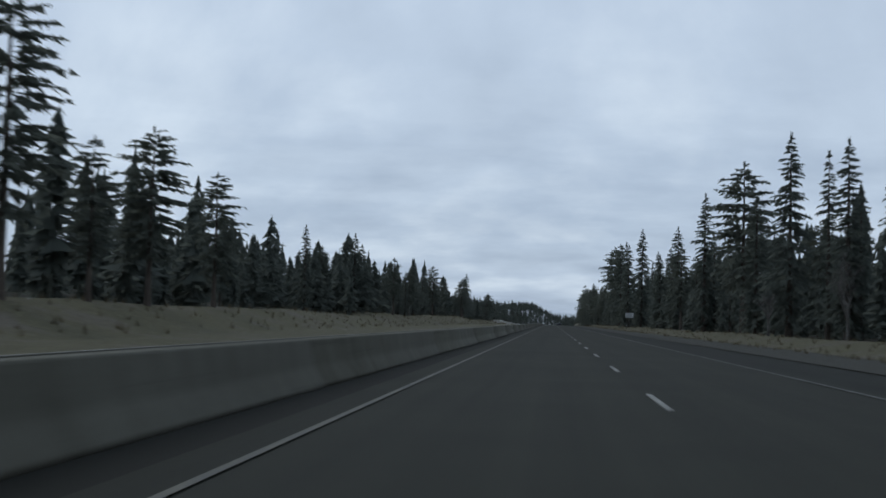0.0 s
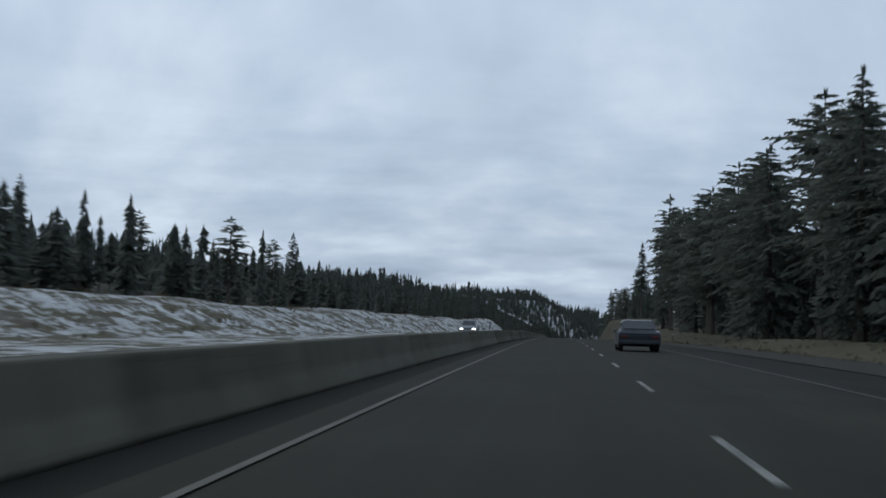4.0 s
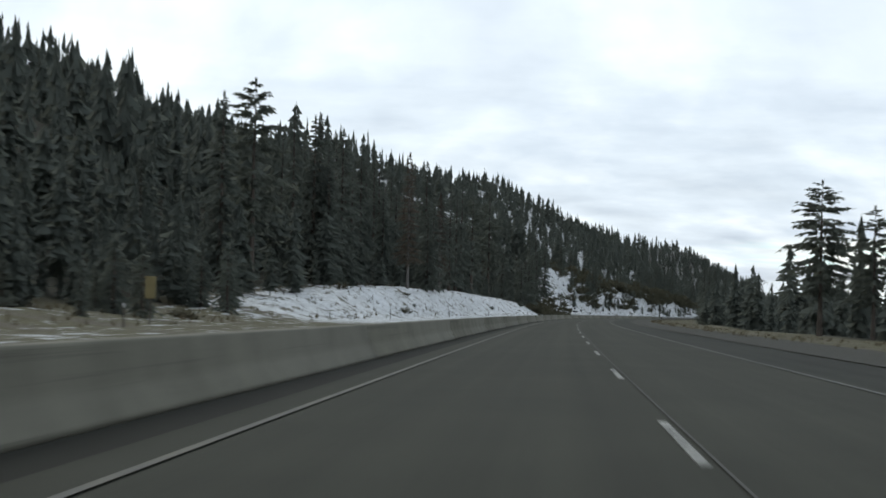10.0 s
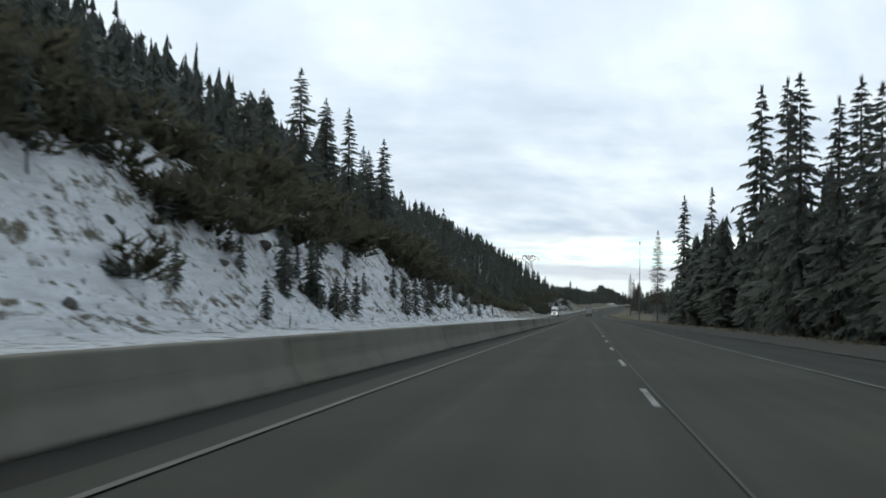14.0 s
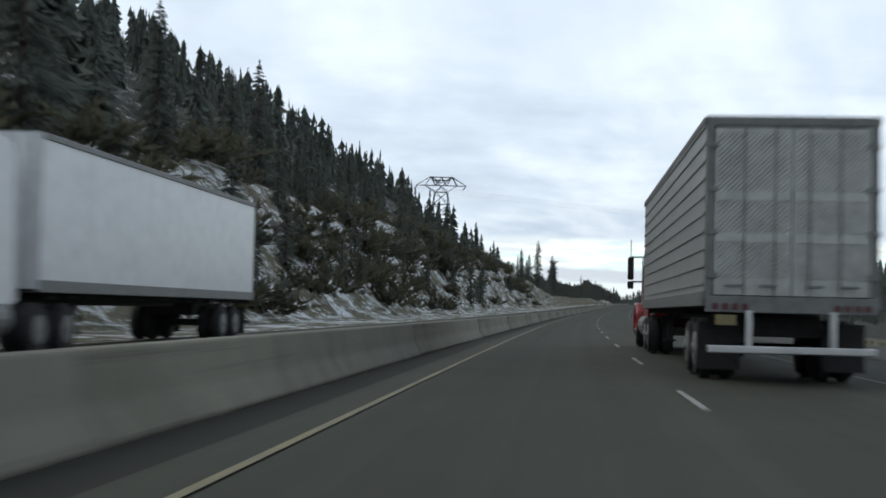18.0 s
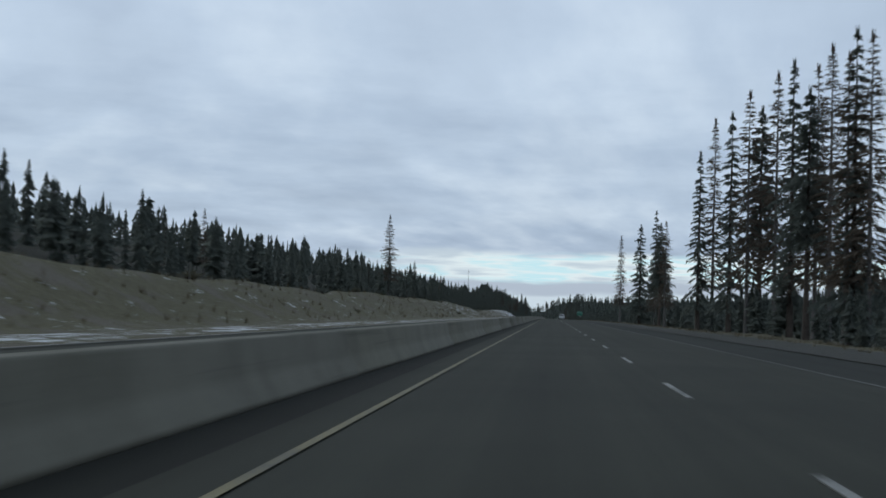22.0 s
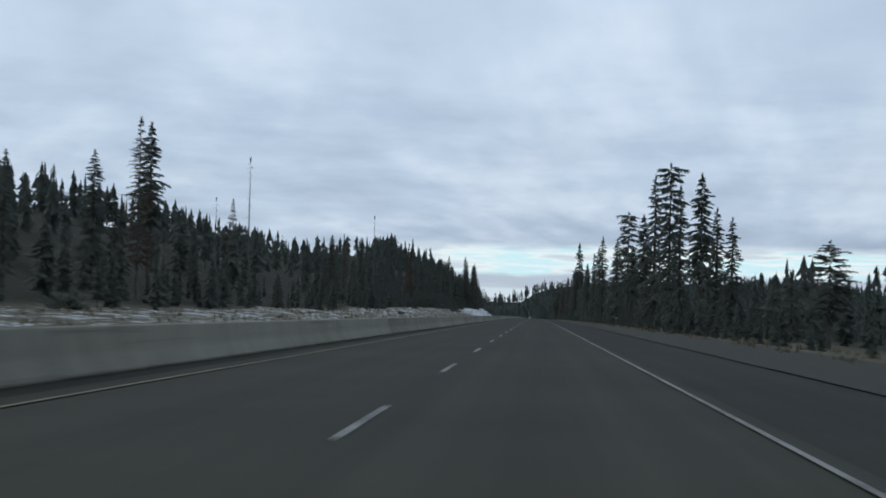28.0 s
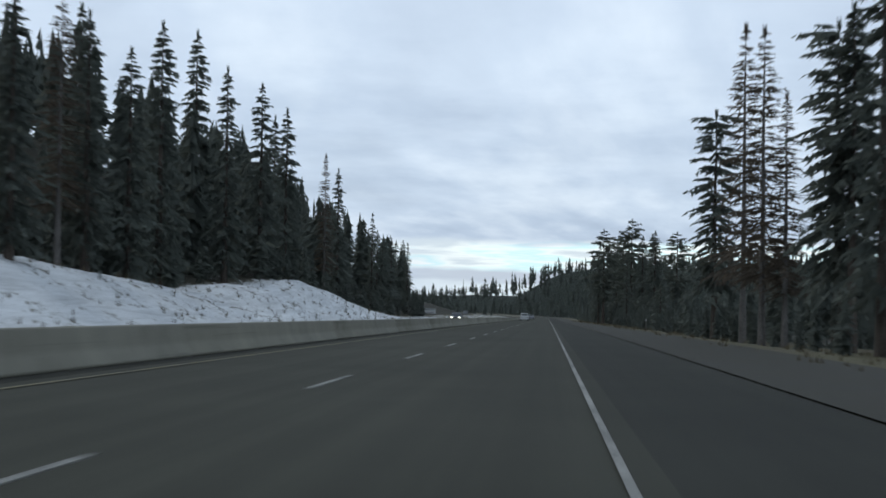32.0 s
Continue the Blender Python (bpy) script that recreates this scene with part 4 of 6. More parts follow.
# single trees that stand out: kind, T, u, height
for spec in (("pine0", 0.40, -21.2, 11.6), ("pine1", 0.48, -21.2, 7.1), ("pine2", 0.55, -21.1, 8.8), ("fir1", 0.64, 14.9, 11.1), ("pine0", 0.66, -21.1, 7.9), ("slim0", 0.72, 15.7, 11.6), ("fir0", 0.83, 15.6, 14.5), ("fir1", 0.97, -22.5, 7.4), ("pine2", 1.00, 15.1, 14.7), ("fir1", 1.22, 14.7, 14.6), ("fir0", 1.29, -23.8, 8.9), ("pine1", 1.43, -21.2, 7.1), ("fir0", 1.48, -21.2, 5.1), ("fir1", 1.54, -21.1, 6.0), ("fir0", 1.61, 16.1, 14.2), ("pine2", 1.66, -22.1, 6.5), ("fir1", 1.66, 15.9, 10.9), ("fir0", 1.73, 14.8, 11.0), ("fir2", 1.73, 16.3, 12.1), ("fir2", 1.74, -22.5, 8.6), ("fir1", 1.84, 15.5, 12.1), ("fir0", 1.96, 13.9, 16.5)):
    plant(*spec)
for spec in (("pine0", 2.06, -22.8, 8.9), ("fir2", 2.29, 13.8, 16.2), ("slim1", 2.35, 13.7, 17.2), ("pine0", 2.50, -21.1, 8.1), ("pine1", 2.55, -21.2, 8.8), ("fir0", 2.59, 14.1, 17.9), ("fir1", 2.64, -21.8, 7.4), ("pine0", 2.68, 14.4, 18.8), ("fir2", 2.68, 14.1, 14.7), ("fir0", 2.90, -23.5, 10.4), ("pine2", 2.93, 14.5, 19.9), ("fir2", 3.13, -24.8, 12.3), ("fir1", 3.26, 15.2, 18.7), ("fir0", 3.40, -21.0, 5.8), ("larch0", 3.44, -21.1, 5.5), ("fir1", 3.48, -21.0, 6.2), ("pine2", 3.61, -21.4, 8.5), ("fir1", 3.73, -22.6, 6.0), ("pine1", 3.73, 15.8, 11.9), ("pine0", 3.81, 16.0, 13.2), ("fir2", 3.84, -23.0, 9.0), ("fir0", 3.91, -23.0, 8.6)):
    plant(*spec)
for spec in (("fir0", 3.93, 15.6, 13.1), ("fir1", 4.14, 16.2, 11.4), ("pine0", 4.18, -24.9, 9.2), ("fir2", 4.29, 14.4, 13.1), ("pine1", 5.78, 15.2, 20.5), ("pine1", 6.45, -21.2, 3.9), ("pine0", 6.48, -21.2, 4.6), ("pine2", 6.57, -22.6, 4.3), ("fir1", 6.64, -23.3, 5.6), ("fir2", 6.73, -23.7, 5.0), ("tall0", 6.74, 17.8, 18.0), ("fir0", 6.87, -23.9, 8.1), ("fir1", 6.88, 18.8, 10.8), ("pine1", 6.90, 17.9, 10.9), ("fir0", 7.01, 18.0, 8.9), ("larch1", 7.07, -25.4, 8.1), ("fir1", 7.20, 18.8, 7.3), ("fir1", 7.31, -25.1, 7.9), ("pine2", 7.31, 17.5, 9.5), ("fir0", 7.44, -21.4, 7.2), ("larch2", 7.54, -22.2, 5.8), ("fir1", 7.61, -23.4, 6.1)):
    plant(*spec)
for spec in (("larch1", 7.67, -24.0, 7.8), ("slim0", 7.70, 18.0, 9.6), ("fir2", 7.75, -23.9, 9.0), ("pine1", 7.79, 20.0, 11.3), ("pine0", 7.81, 19.2, 14.0), ("larch0", 7.96, -25.1, 11.9), ("fir1", 8.03, 19.1, 14.7), ("fir1", 8.18, -26.1, 11.3), ("larch1", 8.19, 19.1, 16.7), ("pine0", 8.22, 18.8, 20.3), ("fir0", 8.26, 17.2, 20.1), ("slim0", 8.37, -26.6, 12.1), ("slim1", 8.43, -21.0, 10.2), ("fir0", 8.47, -23.7, 11.8), ("fir1", 8.53, -24.8, 10.3), ("fir2", 8.57, -24.7, 11.5), ("pine2", 8.57, 18.3, 14.1), ("fir0", 8.67, -25.5, 12.2), ("fir1", 8.77, -26.6, 11.8), ("slim0", 8.91, -27.6, 13.9), ("larch0", 9.07, 23.6, 7.2), ("pine1", 9.22, 22.3, 11.1)):
    plant(*spec)
for spec in (("pine0", 9.65, 22.5, 12.7), ("pine1", 9.79, 19.9, 11.3), ("pine0", 9.91, 20.9, 13.5), ("larch1", 10.03, 20.4, 11.3), ("fir1", 10.08, 20.4, 10.8), ("fir2", 10.13, 18.8, 10.1), ("fir0", 10.46, 20.2, 11.5), ("pine2", 10.79, 16.3, 10.4), ("fir1", 10.82, -26.2, 14.4), ("pine0", 10.91, -26.5, 16.6), ("fir0", 11.13, -26.9, 16.5), ("larch0", 11.37, -21.3, 16.4), ("fir2", 11.50, -21.1, 10.9), ("fir0", 11.55, -21.2, 11.9), ("larch1", 11.60, -21.1, 13.5), ("fir2", 11.62, -23.5, 18.0), ("tall0", 11.68, -22.4, 14.6), ("slim0", 11.73, -21.8, 14.4), ("fir1", 11.82, -22.3, 15.6), ("fir2", 11.90, -22.8, 17.8), ("pine0", 12.05, -23.5, 17.6), ("pine1", 12.25, -23.8, 20.5)):
    plant(*spec)
for spec in (("fir0", 12.27, 20.6, 11.5), ("fir0", 12.50, -21.1, 10.2), ("fir1", 12.55, -21.1, 10.3), ("fir2", 12.60, -21.1, 11.0), ("fir0", 12.68, -21.8, 12.8), ("fir1", 12.77, -22.3, 13.0), ("fir1", 12.80, 18.6, 13.0), ("fir2", 12.91, -22.8, 13.0), ("fir0", 13.19, -23.7, 9.8), ("fir0", 13.47, -21.3, 7.9), ("fir1", 13.53, -22.0, 7.7), ("fir2", 13.60, -23.1, 7.1), ("fir0", 13.65, -23.0, 8.9), ("fir1", 13.71, 14.8, 11.4), ("fir1", 13.75, -24.3, 9.4), ("fir2", 13.81, 14.2, 10.5), ("slim0", 13.84, -24.7, 9.4), ("fir0", 13.93, 14.6, 11.6), ("fir2", 13.99, -25.2, 7.0), ("fir0", 14.25, -27.5, 8.2), ("fir1", 14.29, 14.1, 14.9), ("fir0", 14.49, -23.0, 6.0)):
    plant(*spec)
for spec in (("fir2", 14.53, 12.5, 11.9), ("fir1", 14.62, 12.5, 12.9), ("fir0", 14.64, 14.1, 14.5), ("fir2", 14.70, 11.9, 15.7), ("fir1", 14.72, -25.7, 6.5), ("fir1", 14.79, 12.7, 17.4), ("pine0", 14.84, -26.5, 7.6), ("fir2", 14.89, -26.5, 8.8), ("fir0", 14.90, 12.6, 19.0), ("fir2", 15.06, -27.8, 13.9), ("fir0", 15.17, -27.9, 13.4), ("slim1", 15.24, 12.5, 14.8), ("fir1", 15.31, -28.4, 14.8), ("fir1", 15.51, 11.9, 16.7), ("fir2", 15.60, -29.4, 15.7), ("larch0", 15.91, 11.1, 15.0), ("slim0", 16.40, -30.5, 18.2), ("snag0", 16.73, 12.4, 18.3), ("larch0", 17.17, 12.2, 11.4), ("pine2", 17.45, 17.7, 4.5), ("fir1", 17.48, -24.1, 8.9), ("fir0", 17.52, -24.7, 9.6)):
    plant(*spec)
for spec in (("fir2", 17.57, -24.6, 10.0), ("pine1", 17.57, 18.7, 4.9), ("pine0", 17.59, 17.2, 4.9), ("fir1", 17.62, -24.7, 10.3), ("fir2", 17.71, -25.7, 13.2), ("fir0", 17.82, -26.6, 14.6), ("fir1", 17.91, -26.7, 15.2), ("fir2", 18.11, -27.4, 16.4), ("pine2", 18.16, 28.6, 10.4), ("fir0", 18.41, -21.9, 13.0), ("fir0", 18.61, -24.4, 8.7), ("fir1", 18.77, -25.4, 7.0), ("fir1", 18.84, -25.7, 9.2), ("fir2", 18.92, -26.4, 5.6), ("slim0", 19.04, -27.4, 7.0), ("fir0", 19.25, -28.2, 7.6), ("fir0", 19.48, -22.6, 3.6), ("fir1", 19.58, -24.6, 1.4), ("larch1", 19.63, -24.6, 1.8), ("larch0", 19.66, -25.0, 2.3), ("fir0", 19.76, -25.7, 2.3), ("fir1", 19.86, -26.7, 2.7)):
    plant(*spec)
for spec in (("fir2", 19.93, -27.1, 2.7), ("fir0", 20.11, -24.4, 2.0), ("fir2", 20.52, -21.2, 5.5), ("fir1", 20.56, -21.6, 6.0), ("slim1", 20.57, -22.7, 5.3), ("fir0", 20.61, -22.3, 6.9), ("fir2", 20.73, -22.3, 5.0), ("slim0", 20.84, -23.2, 4.3), ("fir2", 20.90, -23.3, 6.9), ("larch0", 21.18, 15.9, 14.7), ("fir0", 21.28, -24.5, 14.0), ("fir1", 21.29, 15.3, 20.1), ("fir0", 21.42, -21.3, 4.0), ("tall1", 21.46, -21.3, 10.9), ("fir2", 21.48, -21.5, 10.3), ("tall0", 21.52, -22.3, 11.9), ("tall0", 21.59, -22.6, 9.5), ("tall1", 21.65, 16.4, 14.8), ("tall0", 21.90, 15.2, 12.7), ("slim0", 22.07, 14.9, 12.9), ("larch0", 22.09, 16.0, 16.9)):
    plant(*spec)
for spec in (("larch2", 22.13, 15.0, 13.1), ("larch0", 22.35, 14.2, 17.4), ("slim1", 22.37, 15.4, 17.0), ("larch2", 22.65, 16.0, 17.5), ("slim0", 22.66, 15.4, 17.9), ("larch0", 22.66, 15.0, 16.5), ("larch1", 22.73, 15.7, 18.5), ("tall0", 22.75, 14.8, 16.2), ("larch0", 22.79, 16.2, 18.5), ("slim1", 22.83, 15.4, 19.7), ("larch1", 22.91, -29.8, 5.4), ("larch0", 22.92, 16.0, 20.6), ("larch2", 22.96, 14.5, 19.9), ("tall0", 22.98, 15.9, 19.0), ("slim0", 23.08, 14.9, 20.4), ("larch1", 23.22, 15.3, 22.3), ("slim1", 23.22, 13.8, 18.8), ("larch0", 23.55, -23.8, 11.0), ("slim1", 23.55, -23.8, 6.8), ("larch0", 23.55, 13.6, 14.0), ("tall0", 23.59, 13.3, 14.1), ("fir1", 23.62, -27.7, 5.4)):
    plant(*spec)
for spec in (("tall0", 23.66, 13.9, 12.3), ("larch2", 23.73, 13.9, 11.8), ("fir1", 23.86, 12.6, 16.2), ("slim0", 23.90, -25.7, 5.2), ("slim0", 23.91, 15.5, 18.8), ("larch1", 24.06, 10.7, 15.4), ("fir1", 24.10, -26.9, 7.0), ("fir1", 24.50, -25.6, 4.4), ("slim1", 24.55, -25.7, 4.5), ("larch0", 24.82, -28.9, 6.8), ("fir0", 24.86, -28.6, 6.9), ("slim0", 25.65, -31.3, 8.7), ("snag0", 26.29, -32.8, 13.8), ("snag0", 27.59, -28.9, 8.2), ("snag0", 27.61, -29.2, 9.6), ("snag0", 27.67, -29.1, 11.9), ("fir0", 28.01, -31.5, 10.3), ("pine2", 28.55, 15.2, 5.1), ("slim0", 28.69, -31.7, 8.5), ("fir1", 28.81, 15.0, 8.3), ("fir1", 28.86, 14.7, 9.5), ("fir0", 28.88, -33.6, 10.9)):
    plant(*spec)
for spec in (("larch0", 28.91, -31.0, 14.7), ("tall0", 28.95, 14.8, 13.2), ("slim1", 29.00, 13.7, 12.7), ("tall0", 29.04, -34.6, 15.2), ("tall1", 29.19, 15.0, 17.0), ("fir1", 29.31, 14.7, 17.3), ("snag0", 29.33, -36.6, 9.8), ("larch1", 29.39, -36.2, 10.5), ("tall0", 29.48, 15.0, 14.4), ("tall0", 29.52, 14.0, 10.5), ("snag0", 29.52, -37.5, 16.9), ("larch0", 29.68, -29.0, 9.9), ("tall1", 29.69, 14.7, 16.5), ("fir0", 29.81, -31.3, 10.6), ("fir0", 29.81, 14.0, 13.2), ("fir2", 29.90, 14.6, 11.7), ("larch1", 29.93, -31.3, 10.7), ("fir1", 30.16, 13.7, 16.1), ("fir1", 30.32, -34.5, 12.2), ("slim1", 30.35, 13.1, 13.9), ("fir0", 30.52, 15.0, 16.3), ("snag0", 30.57, -35.5, 18.8)):
    plant(*spec)
for spec in (("larch2", 30.57, -27.5, 14.3), ("young0", 30.59, 14.3, 6.6), ("tall0", 30.67, 13.3, 12.7), ("larch1", 30.68, -28.5, 8.3), ("larch2", 30.74, -29.1, 9.4), ("slim1", 30.82, 13.8, 14.2), ("larch0", 30.84, -30.3, 11.3), ("fir2", 30.91, 14.1, 14.1), ("fir0", 31.11, -31.7, 12.4), ("slim0", 31.11, 13.5, 15.9), ("tall0", 31.31, 13.6, 22.4), ("fir1", 31.35, -32.5, 13.5), ("tall0", 31.39, 13.2, 12.8), ("tall0", 31.44, 13.7, 14.6), ("tall0", 31.46, 12.9, 12.6), ("tall0", 31.50, 14.3, 15.9), ("tall0", 31.61, 13.6, 13.4), ("fir2", 31.68, -28.6, 14.3), ("tall1", 31.68, 14.0, 15.4), ("tall0", 31.69, 13.4, 14.3), ("slim1", 31.90, 13.3, 12.5), ("larch0", 32.03, -30.9, 15.5)):
    plant(*spec)
for spec in (("larch0", 32.04, 13.1, 13.1), ("fir0", 32.14, -32.3, 15.1), ("fir0", 32.24, -32.2, 15.1), ("fir1", 32.36, -32.1, 17.4), ("slim0", 32.37, 13.3, 16.1), ("tall0", 32.43, 13.9, 12.9), ("tall1", 32.44, 13.6, 12.5), ("larch1", 32.51, 13.1, 11.1), ("fir0", 32.52, -22.5, 12.5), ("larch2", 32.52, 12.3, 14.2), ("larch0", 32.60, -23.7, 15.0), ("larch0", 32.60, 12.8, 16.4), ("fir1", 32.62, -23.0, 14.5), ("tall1", 32.66, 12.2, 13.0), ("fir2", 32.73, -28.1, 17.8), ("fir2", 32.73, -24.7, 15.2), ("fir0", 32.81, -25.4, 19.2), ("fir1", 33.01, -26.3, 19.4), ("fir0", 33.04, -30.1, 22.3), ("fir2", 33.15, -26.7, 19.8), ("fir0", 33.28, -27.1, 19.9), ("fir1", 33.40, -31.4, 20.2)):
    plant(*spec)
for spec in (("slim0", 33.53, 13.2, 9.5), ("larch1", 33.57, -28.3, 20.1), ("fir1", 33.70, -28.9, 20.4), ("slim0", 34.04, -28.9, 17.6), ("slim1", 34.16, 12.2, 12.3)):
    plant(*spec)


for spec in (("pine1", 10.75, 18.8, 8.5), ("fir0", 10.66, 19.8, 9.4), ("fir0", 13.0, 16.6, 12.6), ("fir2", 13.28, 15.2, 12.4), ("fir1", 12.62, 18.3, 13.8), ("fir2", 12.55, 19.4, 13.6), ("fir0", 12.45, 20.6, 13.0), ("fir1", 13.75, 12.3, 10.8), ("fir2", 14.1, 12.0, 13.0), ("fir0", 14.2, 11.7, 12.2), ("fir0", 15.3, -24.3, 10.2), ("fir2", 15.26, -24.9, 8.4), ("fir1", 15.45, -29.4, 12.2), ("fir0", 15.36, -27, 11), ("fir2", 15.2, -28.5, 12.6)):
    plant(*spec)


def bare_tree(T, u, height, seed):
    """A leafless broad-leaved tree: a forked trunk and fans of thin twigs."""
    rnd = random.Random(seed)
    s = T * SPEED
    ob = thing("bare_tree", "leafless pale grey tree with fine upswept twigs", "tree", stand(s, u, float(land(s, u))))
    stem, twig = bm_new(), ([], [])

    def grow(p, d, ln, r, level):
        q = p + d * ln
        if level < 3:
            tube(stem, p, q, r, r * 0.65, 6)
            for _ in range(3 if level else 5):
                e = (d + Vector((rnd.uniform(-0.7, 0.7), rnd.uniform(-0.7, 0.7), rnd.uniform(-0.1, 0.5)))).normalized()
                grow(p + d * ln * rnd.uniform(0.55, 1.0), e, ln * rnd.uniform(0.55, 0.8), r * 0.55, level + 1)
        else:
            for _ in range(7):
                e = (d + Vector((rnd.uniform(-0.8, 0.8), rnd.uniform(-0.8, 0.8), rnd.uniform(-0.2, 0.6)))).normalized()
                side = e.cross(Vector((rnd.uniform(-1, 1), rnd.uniform(-1, 1), 0.3))).normalized()
                spray(*twig, p + d * ln * rnd.uniform(0, 0.8), e, side, ln * rnd.uniform(0.7, 1.3), 0.012, 0.02)
    grow(Vector((0, 0, -0.2)), Vector((0, 0, 1)), height * 0.32, 0.1, 0)
    part("trunk", stem, M_DEAD, ob)
    part("twigs", raw("twigs", *twig, M_DEAD), None, ob, "spray of fine bare twigs")


bare_tree(0.62, 14.4, 6.4, 91)
bare_tree(0.8, 13.6, 4.2, 92)

# ---------------------------------------------------------------- far woods: one object a side


def cheap_tree(rnd, spread, taper, start, layers, sides, bough=0.3):
    """Verts and faces of a far tree one metre high: whorls of drooping pointed boughs, some of them missing. taper: how blunt the top is."""
    v, f = [], []
    bow = rnd.uniform(-0.03, 0.03)
    for i in range(layers):
        a = max((i + rnd.uniform(-0.35, 0.35)) / layers, 0)
        z = start + (0.97 - start) * a
        r = spread * (1 - a) ** taper * (0.65 + 0.35 * min(1, a * 5 + 0.3)) * rnd.uniform(0.8, 1.15)
        t0 = rnd.uniform(0, 6.28)
        lift = (1 - start) / layers
        for k in range(sides):
            if rnd.random() < 0.12:
                continue
            t = t0 + 6.283 * k / sides + rnd.uniform(-0.4, 0.4)
            rr = r * rnd.uniform(0.55, 1.3)
            c, s = math.cos(t), math.sin(t)
            q = bough * rr + 0.006
            for side in (-1, 1):
                o = len(v)
                tip = t + side * rnd.uniform(0.1, 0.5)
                far = rr * rnd.uniform(0.7, 1.1)
                c2, s2 = math.cos(tip), math.sin(tip)
                lo = z - rnd.uniform(0.0, 0.9) * lift
                v += [(bow * a + c * 0.1 * rr, s * 0.1 * rr, z + rnd.uniform(0.4, 1.2) * lift), (bow * a + c * far * 0.5 - side * -s * q, s * far * 0.5 - side * c * q, lo), (bow * a + c2 * far, s2 * far, lo - rnd.uniform(-0.3, 0.5) * lift)]
                f += [(o, o + 1, o + 2)]
    for z0, z1, r in ((0.9, 1.0, 0.012), (-0.04, 0.7, 0.014)):
        o = len(v)
        v += [(-r, 0, z0), (r, 0, z0), (bow * 0.9, 0, z1), (0, -r, z0), (0, r, z0)]
        f += [(o, o + 1, o + 2), (o + 3, o + 4, o + 2)]
    return np.array(v), np.array(f)


def woods(name, label, places, seed, layers=7, sides=5, near=0):
    """places: x, y, z, height, the first ones (near) drawn finer. All trees become one object."""
    rnd = random.Random(seed)
    shapes = ((0.17, 0.62, 0.08), (0.2, 0.6, 0.12), (0.14, 0.7, 0.08), (0.23, 0.6, 0.2), (0.18, 0.65, 0.1), (0.22, 0.62, 0.15), (0.13, 0.55, 0.3), (0.19, 0.52, 0.25), (0.16, 0.66, 0.06), (0.23, 0.6, 0.1))
    stock = [cheap_tree(rnd, *shape, layers, sides) for shape in shapes]
    fine = [cheap_tree(rnd, *shape, 15, 6, 0.22) for shape in shapes] if near else stock
    vs, fs, o = [], [], 0
    for i, (x, y, z, h) in enumerate(places):
        v, f = rnd.choice(fine if i < near else stock)
        t, fat = rnd.uniform(0, 6.28), rnd.uniform(0.85, 1.3)
        c, s = math.cos(t) * h * fat, math.sin(t) * h * fat
        w = v @ np.array([[c, s, 0], [-s, c, 0], [0, 0, h]]) * K + np.array([x, y, z - 0.3 * K])
        vs.append(w)
        fs.append(f + o)
        o += len(v)
    me = raw(name, np.concatenate(vs).tolist(), np.concatenate(fs).tolist(), M_FIR)
    tagged(new(name, me), label, "woods", kind="stuff")


def wood_places(T0, T1, u0, u1, count, h0, h1, rnd):
    out = []
    for _ in range(count):
        s, u = rnd.uniform(T0, T1) * SPEED, rnd.uniform(u0, u1) * (0.94 if u0 < 0 else 1.09)
        x, y, z = at(s, u, float(land(s, u)))
        out.append((abs(u), (x, y, z, rnd.uniform(h0, h1))))
    return out


def sorted_woods(name, label, found, seed, edge):
    """The trees nearer to the road than edge come first and are finer."""
    found = sorted(found, key=lambda p: p[0])
    woods(name, label, [p for _, p in found], seed, near=sum(1 for u, _ in found if u < edge))


rnd_w = random.Random(5)
spots = []
for T0, T1, u0, u1, n, h0, h1 in (
        (-0.5, 2.6, -26, -60, 210, 8, 11), (2.6, 4.3, -28, -60, 130, 6, 8.5), (4.3, 5.6, -28, -70, 100, 5, 7.5), (5.6, 6.6, -28, -70, 90, 3, 4.6), (6.6, 7.3, -28, -90, 80, 4, 6.5), (7.3, 8.6, -28, -90, 150, 6.5, 9.5), (7.0, 8.7, -24, -30, 90, 3.5, 6), (8.6, 11.0, -31, -108, 460, 5.5, 9), (9.9, 11.2, -25, -42, 130, 4, 9), (11.0, 13.3, -28, -108, 420, 9, 14),
        (13.3, 15.0, -30, -108, 250, 7, 10), (15.0, 16.0, -30, -108, 150, 8, 12), (16.0, 16.9, -30, -108, 130, 9, 13), (16.9, 17.6, -30, -108, 105, 7, 10), (17.6, 18.9, -30, -108, 190, 8, 11.5), (18.9, 19.6, -30, -108, 110, 6.5, 9.5), (19.6, 20.3, -30, -50, 50, 5, 7.5), (19.6, 20.3, -50, -108, 90, 7, 10.5), (20.3, 21.0, -34, -100, 90, 7, 10.5), (21.0, 24.0, -34, -100, 260, 4, 6.5), (24.0, 24.6, -33, -100, 50, 5, 8), (24.6, 28.3, -33, -100, 320, 6, 9.5), (28.3, 31.3, -34, -90, 300, 5.5, 8.5), (31.3, 32.4, -33, -80, 110, 6, 9), (32.4, 33.0, -31, -75, 65, 8.5, 12), (33.0, 34.7, -31, -75, 180, 12, 16.5)):
    spots += wood_places(T0, T1, u0, u1, n, h0, h1, rnd_w)
